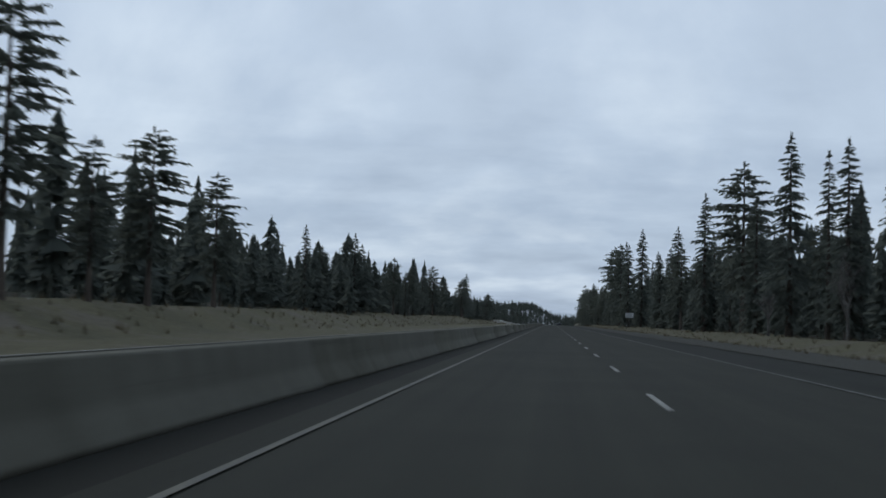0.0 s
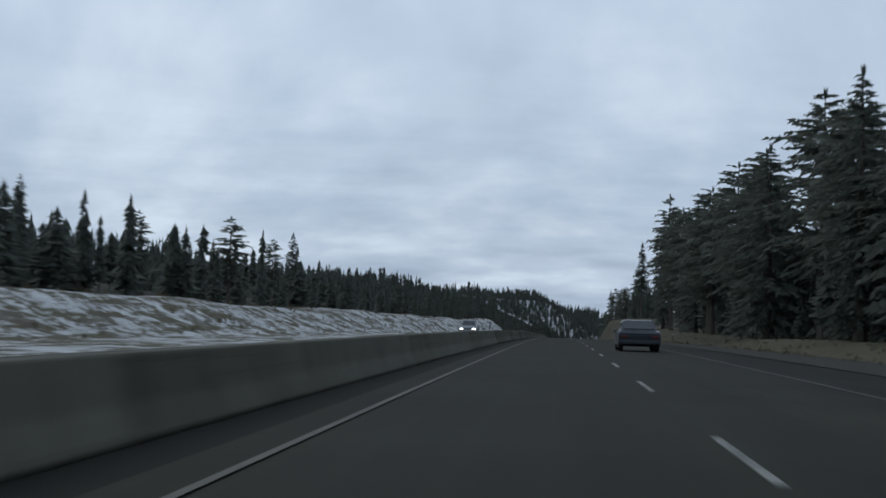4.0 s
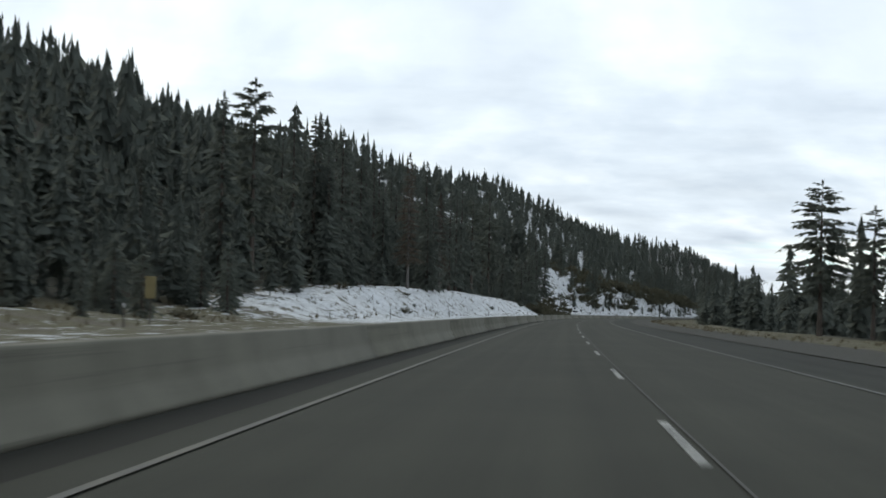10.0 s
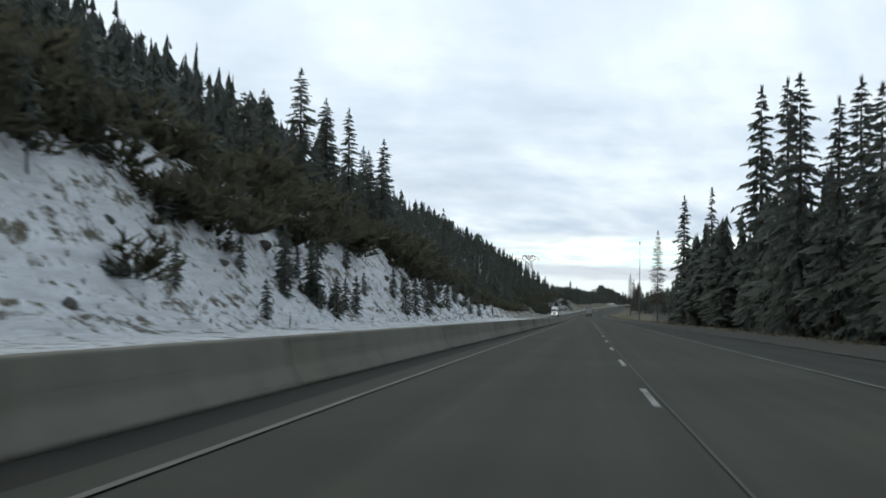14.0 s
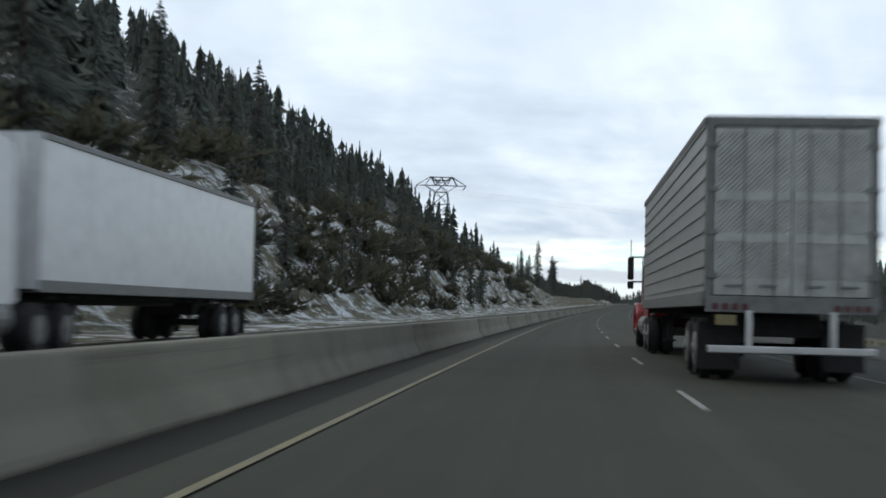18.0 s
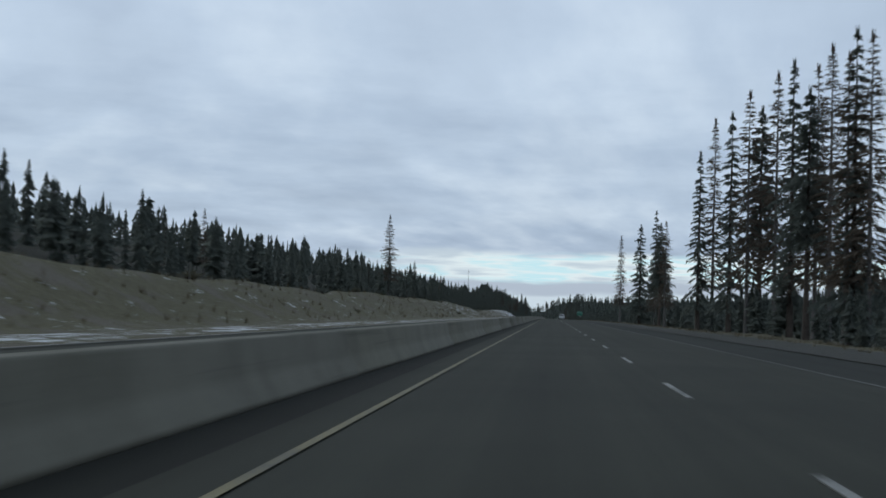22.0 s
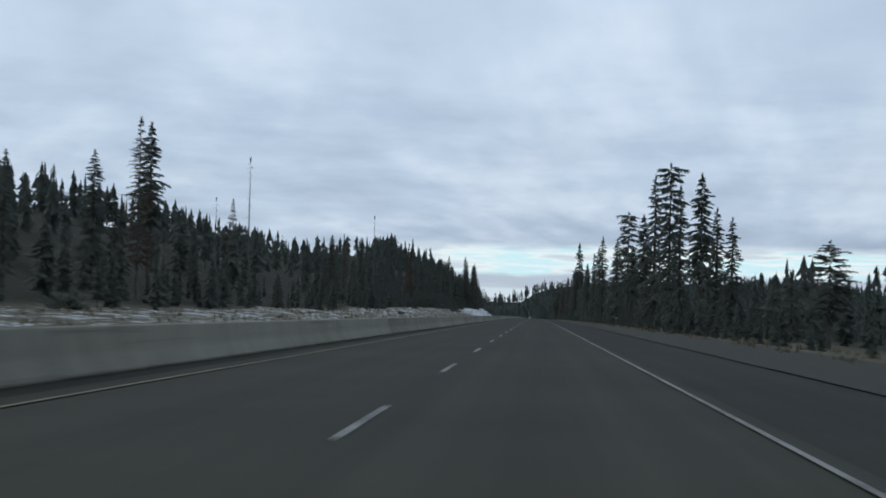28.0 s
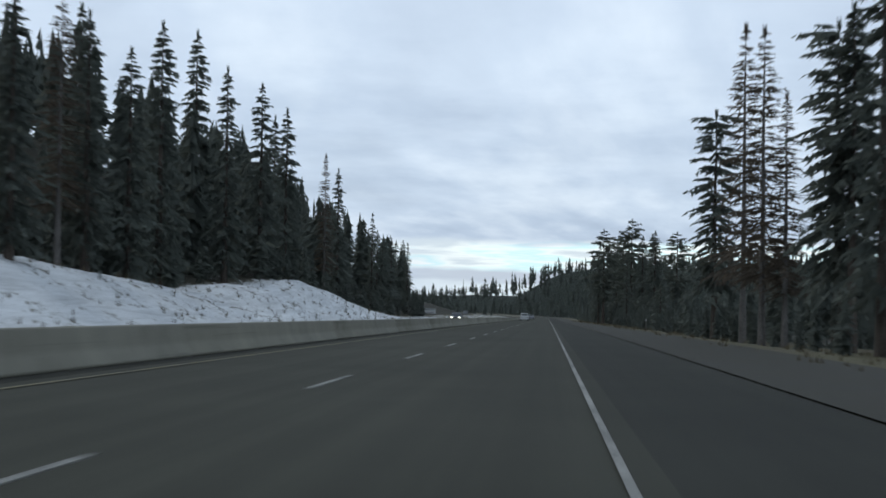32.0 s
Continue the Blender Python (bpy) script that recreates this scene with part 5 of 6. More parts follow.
for _ in range(2400):
    T = rnd_w.uniform(0, 34.6)
    u = FOOT_L - float(crest_u(T)) - rnd_w.uniform(0.6, 9)
    if 20.4 < T < 21.8 or 18.2 < T < 20.4 and rnd_w.random() < 0.5:
        continue
    x, y, z = at(T * SPEED, u, float(land(T * SPEED, u)))
    spots.append((abs(u), (x, y, z, rnd_w.uniform(4, 7.5) if T < 4.4 else rnd_w.uniform(2.2, 5.5))))
sorted_woods("conifer_woods", "dense dark conifer woods climbing the slope", spots, 3, 41)
spots = []
for T0, T1, u0, u1, n, h0, h1 in (
        (-0.5, 5.35, 13.6, 17.5, 330, 2.5, 6), (2.0, 5.35, 13.2, 18, 170, 5, 8.5), (-0.5, 5.3, 19, 28, 460, 8, 12.5), (-0.5, 5.3, 28, 60, 240, 10, 15), (5.3, 8.4, 22, 70, 150, 8, 12), (10.2, 12.1, 16.5, 27, 130, 5, 9), (8.4, 12.0, 28, 90, 240, 8, 11), (12.3, 13.6, 17, 24, 60, 3, 9), (13.5, 15.8, 14, 45, 340, 8.5, 12.5), (13.6, 15.9, 11.3, 15, 150, 2.5, 8.5), (14.3, 15.7, 11.6, 15, 100, 8, 13), (7.7, 11.2, 18, 26, 90, 2.5, 7), (6.9, 8.3, 18, 23, 70, 5, 10), (21.0, 24.2, 13.2, 18, 150, 2, 5), (21.8, 24.2, 13, 17, 130, 1.5, 4.5), (15.8, 20.0, 45, 95, 160, 6, 9),
        (20.0, 24.0, 18, 90, 280, 4, 6), (24.0, 28.4, 20, 95, 360, 3.5, 6), (28.4, 36.0, 17, 80, 760, 5, 8), (28.5, 36, 12.2, 17, 520, 1.8, 4.2), (28.2, 33.6, 10.6, 12.8, 260, 1.2, 2.6), (23.6, 28.4, 13, 20, 240, 1.8, 4.5)):
    spots += wood_places(T0, T1, u0, u1, n, h0, h1, rnd_w)
sorted_woods("roadside_woods", "dark conifer woods with uneven tops beside the verge", spots, 4, 21)


def hill_places(count, x0, x1, y0, y1, rnd, keep):
    xs = np.array([rnd.uniform(x0, x1) for _ in range(count)])
    ys = np.array([rnd.uniform(y0, y1) for _ in range(count)])
    z, s, u = far_height(xs, ys)
    ok = (np.abs(u) > 86) & keep(xs, ys, u) & (z > end_hill(xs, ys) + 0.01)
    return [(a, b, c, rnd.uniform(7, 12)) for a, b, c, k in zip(xs, ys, z, ok) if k]


woods("hill_woods", "distant conifer woods over low hills", hill_places(9000, -260, 700, -100, 2000, rnd_w, lambda x, y, u: np.abs(u) < 700), 6, 4, 4)
spots = []
ex, ey, _ = at(35.5 * SPEED, 0.0)
eth = float(heading(35.5 * SPEED))
for v0, v1, a0, a1, n in ((-190, 620, 70, 215, 2000), (-500, 900, 480, 660, 1300)):
    for _ in range(n):
        v, a = rnd_w.uniform(v0, v1), rnd_w.uniform(a0, a1)
        spots.append((ex + K * v * math.cos(eth) - a * math.sin(eth), ey + K * v * math.sin(eth) + a * math.cos(eth), rnd_w.uniform(7, 11) if rnd_w.random() < 0.85 else rnd_w.uniform(11, 14)))
hz, hs, hu = far_height(np.array([p[0] for p in spots]), np.array([p[1] for p in spots]))
woods("valley_woods", "dark conifer woods on the hill across the valley", [(x, y, z - 1.4 * K, h) for (x, y, h), z, s, u in zip(spots, hz, hs, hu) if abs(u) > 16], 9, 5, 5)
spots = []
for T0, T1, u0, u1, n, h0, h1 in ((6.0, 20.6, -100, -190, 1500, 8, 13), (-0.5, 6.0, -62, -150, 260, 8, 12), (20.6, 36, -98, -170, 700, 7, 11), (-0.5, 36, 92, 170, 900, 7, 11), (24.6, 27.4, 95, 205, 420, 7, 11), (32.5, 36, 92, 185, 420, 6, 10)):
    for _ in range(n):
        s, u = rnd_w.uniform(T0, T1) * SPEED, rnd_w.uniform(u0, u1)
        x, y, _ = at(s, u)
        spots.append((x, y, rnd_w.uniform(h0, h1)))
fz, _, _ = far_height(np.array([p[0] for p in spots]), np.array([p[1] for p in spots]))
woods("ridge_woods", "conifer woods along the ridge above the road", [(x, y, z - 1.4 * K, h) for (x, y, h), z in zip(spots, fz)], 8, 5, 5)

# ---------------------------------------------------------------- bushes and grass on the banks


def shrub_mesh(seed, size, mat, stems=40):
    """Bare stems and, apart from them, the finer twigs that they carry."""
    rnd = random.Random(seed)
    v, f, v2, f2 = [], [], [], []
    for _ in range(stems):
        t, e = rnd.uniform(0, 6.28), rnd.uniform(0.25, 1.4)
        d = Vector((math.cos(t) * math.cos(e), math.sin(t) * math.cos(e), math.sin(e)))
        base = Vector((math.cos(t), math.sin(t), 0)) * rnd.uniform(0, 0.25) * size
        ln = size * rnd.uniform(0.5, 1.0)
        side = d.cross(Vector((rnd.uniform(-1, 1), rnd.uniform(-1, 1), 0.2))).normalized()
        spray(v, f, base, d, side, ln, 0.03 * size, 0.15 * ln)
        for q in range(9):
            p = base + d * ln * rnd.uniform(0.3, 1.0)
            dd = (d + Vector((rnd.uniform(-1, 1), rnd.uniform(-1, 1), rnd.uniform(-0.4, 0.6)))).normalized()
            sd = dd.cross(Vector((rnd.uniform(-1, 1), rnd.uniform(-1, 1), rnd.uniform(-1, 1))))
            if sd.length > 0.05:
                sd = sd.normalized() * ln * 0.055
                o = len(v2)
                v2 += [tuple(p + sd), tuple(p - sd), tuple(p + dd * ln * 0.34)]
                f2.append((o, o + 1, o + 2))
    return raw("stem", v, f, M_BARK), raw("foliage", v2, f2, mat)


SHRUBS = [shrub_mesh(81, 1.0, M_SHRUB), shrub_mesh(82, 0.8, M_SHRUB, 30), shrub_mesh(83, 1.1, M_FIR, 44)]


def bushes(T0, T1, count, d0, d1, h0, h1, seed, scrub=None):
    rnd = random.Random(seed)
    for i in range(count):
        T = rnd.uniform(T0, T1)
        u = FOOT_L - rnd.uniform(d0, d1)
        s = T * SPEED
        k = rnd.uniform(h0, h1)
        stems, twigs = rnd.choice(SHRUBS)
        if scrub is not None:
            m = stand(s, u, float(land(s, u)) - 0.05, rnd.uniform(0, 360), (k * 1.2, k * 1.2, k))
            v, f = scrub
            o = len(v)
            v += [tuple(m @ c.co) for c in twigs.vertices]
            f += [tuple(o + c for c in q.vertices) for q in twigs.polygons]
            continue
        ob = thing("shrub", "dark leafless shrub growing out of the snowy bank", "shrub", stand(s, u, float(land(s, u)) - 0.05, rnd.uniform(0, 360), (k * 1.2, k * 1.2, k)), "shrubs on the road bank")
        part("stem", stems, None, ob)
        part("foliage", twigs, None, ob)


def rocks(T0, T1, count, d0, d1, r0, r1, seed):
    """Angular boulders half sunk into the cut slope."""
    rnd = random.Random(seed)
    stock = []
    for _ in range(5):
        bm = bm_new()
        bmesh.ops.create_icosphere(bm, subdivisions=2, radius=1.0)
        cuts = [(Vector((rnd.uniform(-1, 1), rnd.uniform(-1, 1), rnd.uniform(-0.6, 1))).normalized(), rnd.uniform(0.5, 0.85)) for _ in range(7)]
        for vtx in bm.verts:
            for n, far in cuts:
                over = vtx.co.dot(n) - far
                if over > 0:
                    vtx.co -= n * over
            vtx.co *= rnd.uniform(0.95, 1.05)
        me = bpy.data.meshes.new("rock")
        bm.to_mesh(me)
        bm.free()
        me.materials.append(M_ROCK)
        stock.append(me)
    for _ in range(count):
        s, u, k = rnd.uniform(T0, T1) * SPEED, FOOT_L - rnd.uniform(d0, d1), rnd.uniform(r0, r1)
        ob = part("rock", rnd.choice(stock), m=stand(s, u, float(land(s, u)) - 0.15 * k, rnd.uniform(0, 360), (k * rnd.uniform(0.8, 1.5), k, k * rnd.uniform(0.6, 0.9))))
        tagged(ob, "dark angular rock sunk into the snowy slope", "rock", "rocks on the slope")


rocks(12.95, 13.9, 44, 2, 12, 0.2, 0.55, 41)
rocks(14.0, 16.2, 26, 1.5, 10, 0.25, 0.6, 42)
rocks(18.3, 20.6, 40, 1.5, 11, 0.25, 0.7, 43)
rocks(6.4, 8.2, 16, 1, 6, 0.15, 0.4, 44)
bushes(6.2, 12.9, 36, 1, 7.5, 0.3, 0.9, 1)
bushes(13.1, 16.3, 60, 2.5, 12, 0.6, 1.8, 2)
bushes(16.4, 18.3, 34, 4, 11, 0.6, 1.6, 3)
bushes(18.2, 20.6, 80, 1.5, 12, 0.6, 1.8, 4)
bushes(20.6, 24.5, 9, 2, 8, 0.4, 0.8, 5)
bushes(28.0, 32.0, 10, 3, 10, 0.5, 1.1, 6)


def young_row(T0, T1, count, d0, d1, h0, h1, seed):
    rnd = random.Random(seed)
    for i in range(count):
        plant(rnd.choice(["young0", "young1"]), rnd.uniform(T0, T1), FOOT_L - rnd.uniform(d0, d1), rnd.uniform(h0, h1))


scrub = ([], [])
bushes(12.5, 13.02, 70, 0.4, 6.5, 0.7, 1.9, 19, scrub)
bushes(13.1, 14.4, 26, 3, 12, 1.0, 2.2, 12, scrub)
bushes(13.5, 14.4, 60, 7.5, 14, 1.8, 3.2, 13, scrub)
bushes(14.3, 16.4, 170, 5.2, 13, 1.4, 2.8, 14, scrub)
bushes(14.3, 15.6, 60, 4.8, 11, 2.0, 3.4, 15, scrub)
bushes(13.3, 14.6, 30, 3, 9, 1.8, 3.0, 20, scrub)
bushes(13.08, 13.4, 14, 2, 9, 1.2, 2.6, 16, scrub)
bushes(16.3, 18.4, 160, 4.5, 12, 1.0, 2.6, 17, scrub)
bushes(18.3, 20.6, 90, 4, 12, 1.0, 2.4, 18, scrub)
bushes(18.3, 19.5, 55, 1.2, 9, 1.2, 2.8, 21, scrub)
tagged(new("slope_scrub", raw("slope_scrub", *scrub, M_SHRUB)), "dense dark leafless scrub over the cut slope", "scrub", kind="stuff")
young_row(13.08, 14.3, 22, 3, 10, 2.2, 4.6, 36)
young_row(13.2, 16.3, 44, 2.5, 9, 1.5, 4.6, 31)
young_row(10.15, 10.7, 14, 3, 8, 2, 4.5, 37)
young_row(14.5, 15.9, 26, 1.6, 5.5, 1.8, 3.6, 40)
young_row(19.25, 19.75, 22, 1.6, 8, 2.6, 4.8, 41)
young_row(18.3, 19.2, 24, 2, 9, 2.2, 4.4, 42)
young_row(28.0, 31.5, 16, 7, 12, 2, 4, 34)
young_row(6.0, 8.4, 6, 3, 6, 0.7, 1.2, 35)
rnd_s = random.Random(77)
saplings = []
for T0, T1, u0, u1, n, h0, h1 in ((14.4, 16.4, -21.2, -29, 70, 2.5, 5.5), (14.2, 15.6, -23.5, -29, 34, 3, 6), (16.4, 18.3, -21.5, -29, 40, 2, 4.5), (18.2, 20.3, -19.5, -29, 66, 1.5, 4)):
    saplings += wood_places(T0, T1, u0 / 0.94, u1 / 0.94, n, h0, h1, rnd_s)
woods("slope_saplings", "young conifers crowding the upper part of the cut slope", [p for _, p in saplings], 12, near=len(saplings))


def grass_tufts(name, label, count, T0, T1, pick_u, seed, h0=0.15, h1=0.4):
    rnd = random.Random(seed)
    v, f = [], []
    for _ in range(count):
        s = rnd.uniform(T0, T1) * SPEED
        u = pick_u(rnd, s)
        x, y, z = at(s, u, float(land(s, u)))
        for _ in range(5):
            t = rnd.uniform(0, 6.28)
            h, r = rnd.uniform(h0, h1) * K, rnd.uniform(0.015, 0.04) * K
            o = len(v)
            bx, by = x + rnd.uniform(-0.1, 0.1) * K, y + rnd.uniform(-0.1, 0.1) * K
            v += [(bx - math.sin(t) * r, by + math.cos(t) * r, z - 0.02), (bx + math.sin(t) * r, by - math.cos(t) * r, z - 0.02), (bx + math.cos(t) * h * 0.6, by + math.sin(t) * h * 0.6, z + h)]
            f.append((o, o + 1, o + 2))
    tagged(new(name, raw(name, v, f, M_TUFT)), label, "grass", kind="stuff")


grass_tufts("bank_grass", "dry grass tufts poking through the snow on the bank", 9000, -0.5, 34, lambda r, s: FOOT_L - abs(r.uniform(0.2, 1.0)) ** 1.5 * 9, 7)
grass_tufts("verge_grass", "dry yellow grass along the road verge", 9000, -0.5, 35, lambda r, s: 8.8 + r.random() ** 1.6 * 6, 8, 0.08, 0.26)

# ---------------------------------------------------------------- roadside things


def guardrail():
    root = thing("guardrail", "galvanised steel guardrail on wooden posts beside the verge", "guardrail", kind="structure")
    wave = [(0.0, 0.0), (0.03, 0.02), (0.03, 0.06), (0.0, 0.1), (0.0, 0.13), (0.03, 0.17), (0.03, 0.21), (0.0, 0.23)]
    s0, s1, n = 12.68 * SPEED, 14.05 * SPEED, 28
    post = bm_new()
    box(post, 0, 0, 0.25, 0.12, 0.12, 0.84, 0.012)
    pm = bpy.data.meshes.new("post")
    post.to_mesh(pm)
    post.free()
    pm.materials.append(M_POST)
    for i in range(n):
        s = s0 + (s1 - s0) * i / (n - 1)
        part("post", pm, None, root, m=along(s, 8.62, 0.0))
        if i < n - 1:
            v, f = [], []
            for q, ss in enumerate((s, s + (s1 - s0) / (n - 1))):
                for back in (0, 0.012):
                    for dx, dz in wave:
                        v.append(at(ss, 8.52 - dx + back, 0.42 + dz))
            k = len(wave)
            for j in range(k - 1):
                f.append((j, j + 1, 2 * k + j + 1, 2 * k + j))
                f.append((k + j, 3 * k + j, 3 * k + j + 1, k + j + 1))
            part("rail_panel", raw("rail_panel", v, f, M_GALV), None, root)


guardrail()


def delineators():
    bm = bm_new()
    box(bm, 0, 0, 0.4, 0.07, 0.025, 1.0, 0.008)
    post_me = bpy.data.meshes.new("post")
    bm.to_mesh(post_me)
    bm.free()
    post_me.materials.append(M_POST)
    bm = bm_new()
    box(bm, 0, -0.02, 0.8, 0.075, 0.012, 0.16, 0.004)
    ref_me = bpy.data.meshes.new("reflector")
    bm.to_mesh(ref_me)
    bm.free()
    ref_me.materials.append(M_SIGNWHITE)

    def one(T, u):
        ob = thing("delineator_post", "thin roadside marker post with a white reflector", "marker post", stand(T * SPEED, u, float(land(T * SPEED, u))), "marker posts along the road")
        part("post", post_me, None, ob)
        part("reflector", ref_me, None, ob, "white reflector")
    for T in (1.8, 2.3, 3.45, 3.6, 4.0, 5.2, 9.6, 10.35, 15.9, 18.8, 20.9, 21.9, 23.2, 24.6, 26.0, 29.3, 30.1, 31.6, 32.9):
        one(T, 10.4)
    for T in (8.4, 8.9, 9.5, 10.1, 10.4, 11.0, 11.4, 11.8, 12.3, 13.6, 14.6, 16.9, 17.5, 21.5, 23.5, 27.5):
        one(T, -16.5)


delineators()


def words(body, text, size, x, y, z, mat, parent, name="lettering"):
    """Raised letters facing the oncoming driver."""
    cu = bpy.data.curves.new(name, 'FONT')
    cu.body, cu.size, cu.align_x, cu.align_y, cu.extrude = text, size, 'CENTER', 'CENTER', 0.004
    tmp = bpy.data.objects.new(name, cu)
    scene.collection.objects.link(tmp)
    dg = bpy.context.evaluated_depsgraph_get()
    me = bpy.data.meshes.new_from_object(tmp.evaluated_get(dg))
    bpy.data.objects.remove(tmp)
    me.materials.clear()
    me.materials.append(mat)
    return part(name, me, None, parent, "white lettering", m=Matrix.LocRotScale((x, y, z), Euler((radians(90), 0, 0)), (0.92, 1, 1)))


def panel(name, w, h, mat, parent, x=0, y=0, z=0, border=None, label=""):
    """A sheet-metal sign panel with rounded corners and, where given, a raised border."""
    bm = bm_new()
    box(bm, 0, 0, 0, w, 0.03, h, 0.012)
    ob = part(name, bm, mat, parent, label, m=Matrix.Translation((x, y, z)))
    if border is not None:
        b = bm_new()
        t = 0.035
        for sx, sz, px, pz in ((w - 0.06, t, 0, h / 2 - 0.05), (w - 0.06, t, 0, -h / 2 + 0.05), (t, h - 0.06, w / 2 - 0.05, 0), (t, h - 0.06, -w / 2 + 0.05, 0)):
            box(b, px, -0.019, pz, sx, 0.008, sz)
        part("border", b, border, ob, "thin white border")
    return ob


def post_pair(parent, xs, top, base, mat=M_POST, r=0.07):
    for x in xs:
        bm = bm_new()
        box(bm, x, 0.06, (top + base) / 2, r, r * 0.8, top - base, 0.01)
        part("post", bm, mat, parent)


def exit_sign():
    s, u = 1088.2, 13.5
    w = float(land(s, u))
    root = thing("exit_sign", "large green motorway exit sign with white lettering on two posts", "road sign", stand(s, u, w, -4))
    post_pair(root, (-0.85, 0.75), 3.0 - w, -0.6)
    z = 3.35 - w
    body = panel("sign_panel", 2.95, 2.0, M_SIGNGREEN, root, 0, 0, z, M_SIGNWHITE)
    tab = panel("exit_tab", 2.25, 0.42, M_SIGNGREEN, root, -0.05, 0, z + 1.22, M_SIGNWHITE)
    for i, (text, zz, size) in enumerate((("Mt. Emily", 0.0, 0.5), ("1 MILE", -0.56, 0.38))):
        words(None, text, size, 0, -0.02, zz, M_SIGNPALE, body)
    for px, ln in ((-0.6, 1.1), (0.82, 0.55)):
        bm = bm_new()
        box(bm, px, -0.02, 0.56, ln, 0.008, 0.26, 0.003)
        part("text_bar", bm, M_SIGNPALE, body, "pale band of unreadable lettering")
    for px, ln in ((-0.4, 0.95), (0.62, 0.5)):
        bm = bm_new()
        box(bm, px, -0.02, 0, ln, 0.008, 0.2, 0.003)
        part("text_bar", bm, M_SIGNPALE, tab, "pale band of unreadable lettering")
    disc = bm_new()
    bmesh.ops.create_cone(disc, cap_ends=True, segments=24, radius1=0.3, radius2=0.3, depth=0.03, matrix=Matrix.Translation((0.05, 0, z - 1.33)) @ Matrix.Rotation(radians(90), 4, 'X'))
    badge = part("round_badge", disc, M_SIGNWHITE, root, "round white badge with a dark mark")
    mark = bm_new()
    box(mark, 0.05, -0.02, z - 1.33, 0.2, 0.01, 0.22, 0.003)
    part("badge_mark", mark, M_SIGNDARK, badge)


exit_sign()


def board(name, label, T, u, w, h, mid, mat, bars=0, category="road sign", posts=1, turn=0):
    s = T * SPEED
    g = float(land(s, u))
    root = thing(name, label, category, stand(s, u, g, turn))
    p = panel("sign_panel", w, h, mat, root, 0, 0, mid - g)
    xs = (0,) if posts == 1 else (-w * 0.32, w * 0.32)
    post_pair(root, xs, mid - g, -0.5)
    for i in range(bars):
        bm = bm_new()
        box(bm, 0, -0.018, h * (0.3 - 0.6 * i / max(1, bars - 1)), w * (0.8 - 0.12 * (i % 2)), 0.006, h * 0.14)
        part("text_bar", bm, M_SIGNGREY, p, "grey band of unreadable lettering")


board("notice_sign", "plain white roadside notice board with three faded lines", 70.2 / SPEED, 10.9, 1.25, 0.74, 2.35, M_SIGNWHITE, 3)
board("marker_board", "narrow faded yellow marker board at the far edge", 10.45, -17.4, 0.45, 0.9, 1.5, M_SIGNYELLOW)
board("slope_marker", "faded yellow marker board standing on the bank", 17.72, -17.2, 0.3, 0.9, 1.3, M_SIGNYELLOW)
board("roadside_marker", "small yellow marker board beside the opposite road", 8.45, -17.2, 0.3, 0.6, 1.4, M_SIGNYELLOW)
board("information_sign", "white information board beyond the opposite carriageway", 1346.0 / SPEED, -25.0, 2.8, 1.2, 1.7, M_SIGNWHITE, 2, posts=2)
board("distance_sign", "green roadside board on two posts", 35.1, -19.5, 1.4, 0.9, 1.6, M_SIGNGREY, 0, posts=2)


def warning_sign():
    s, u = 345.3, -17.7
    g = float(land(s, u))
    root = thing("warning_sign", "grey diamond-shaped warning sign seen from behind", "road sign", stand(s, u, g))
    bm = bm_new()
    box(bm, 0, 0, 0, 1.03, 0.025, 1.03, 0.02)
    part("sign_panel", bm, M_SIGNGREY, root, m=Matrix.Translation((0, 0, 2.2 - g)) @ Matrix.Rotation(radians(45), 4, 'Y'))
    bm = bm_new()
    box(bm, 0, 0, 0, 0.62, 0.025, 0.45, 0.02)
    part("lower_plate", bm, M_SIGNGREY, root, m=Matrix.Translation((0, 0, 1.25 - g)))
    post_pair(root, (-0.07, 0.09), 2.7 - g, -0.5, M_GALV, 0.05)


warning_sign()


# ---------------------------------------------------------------- pylon


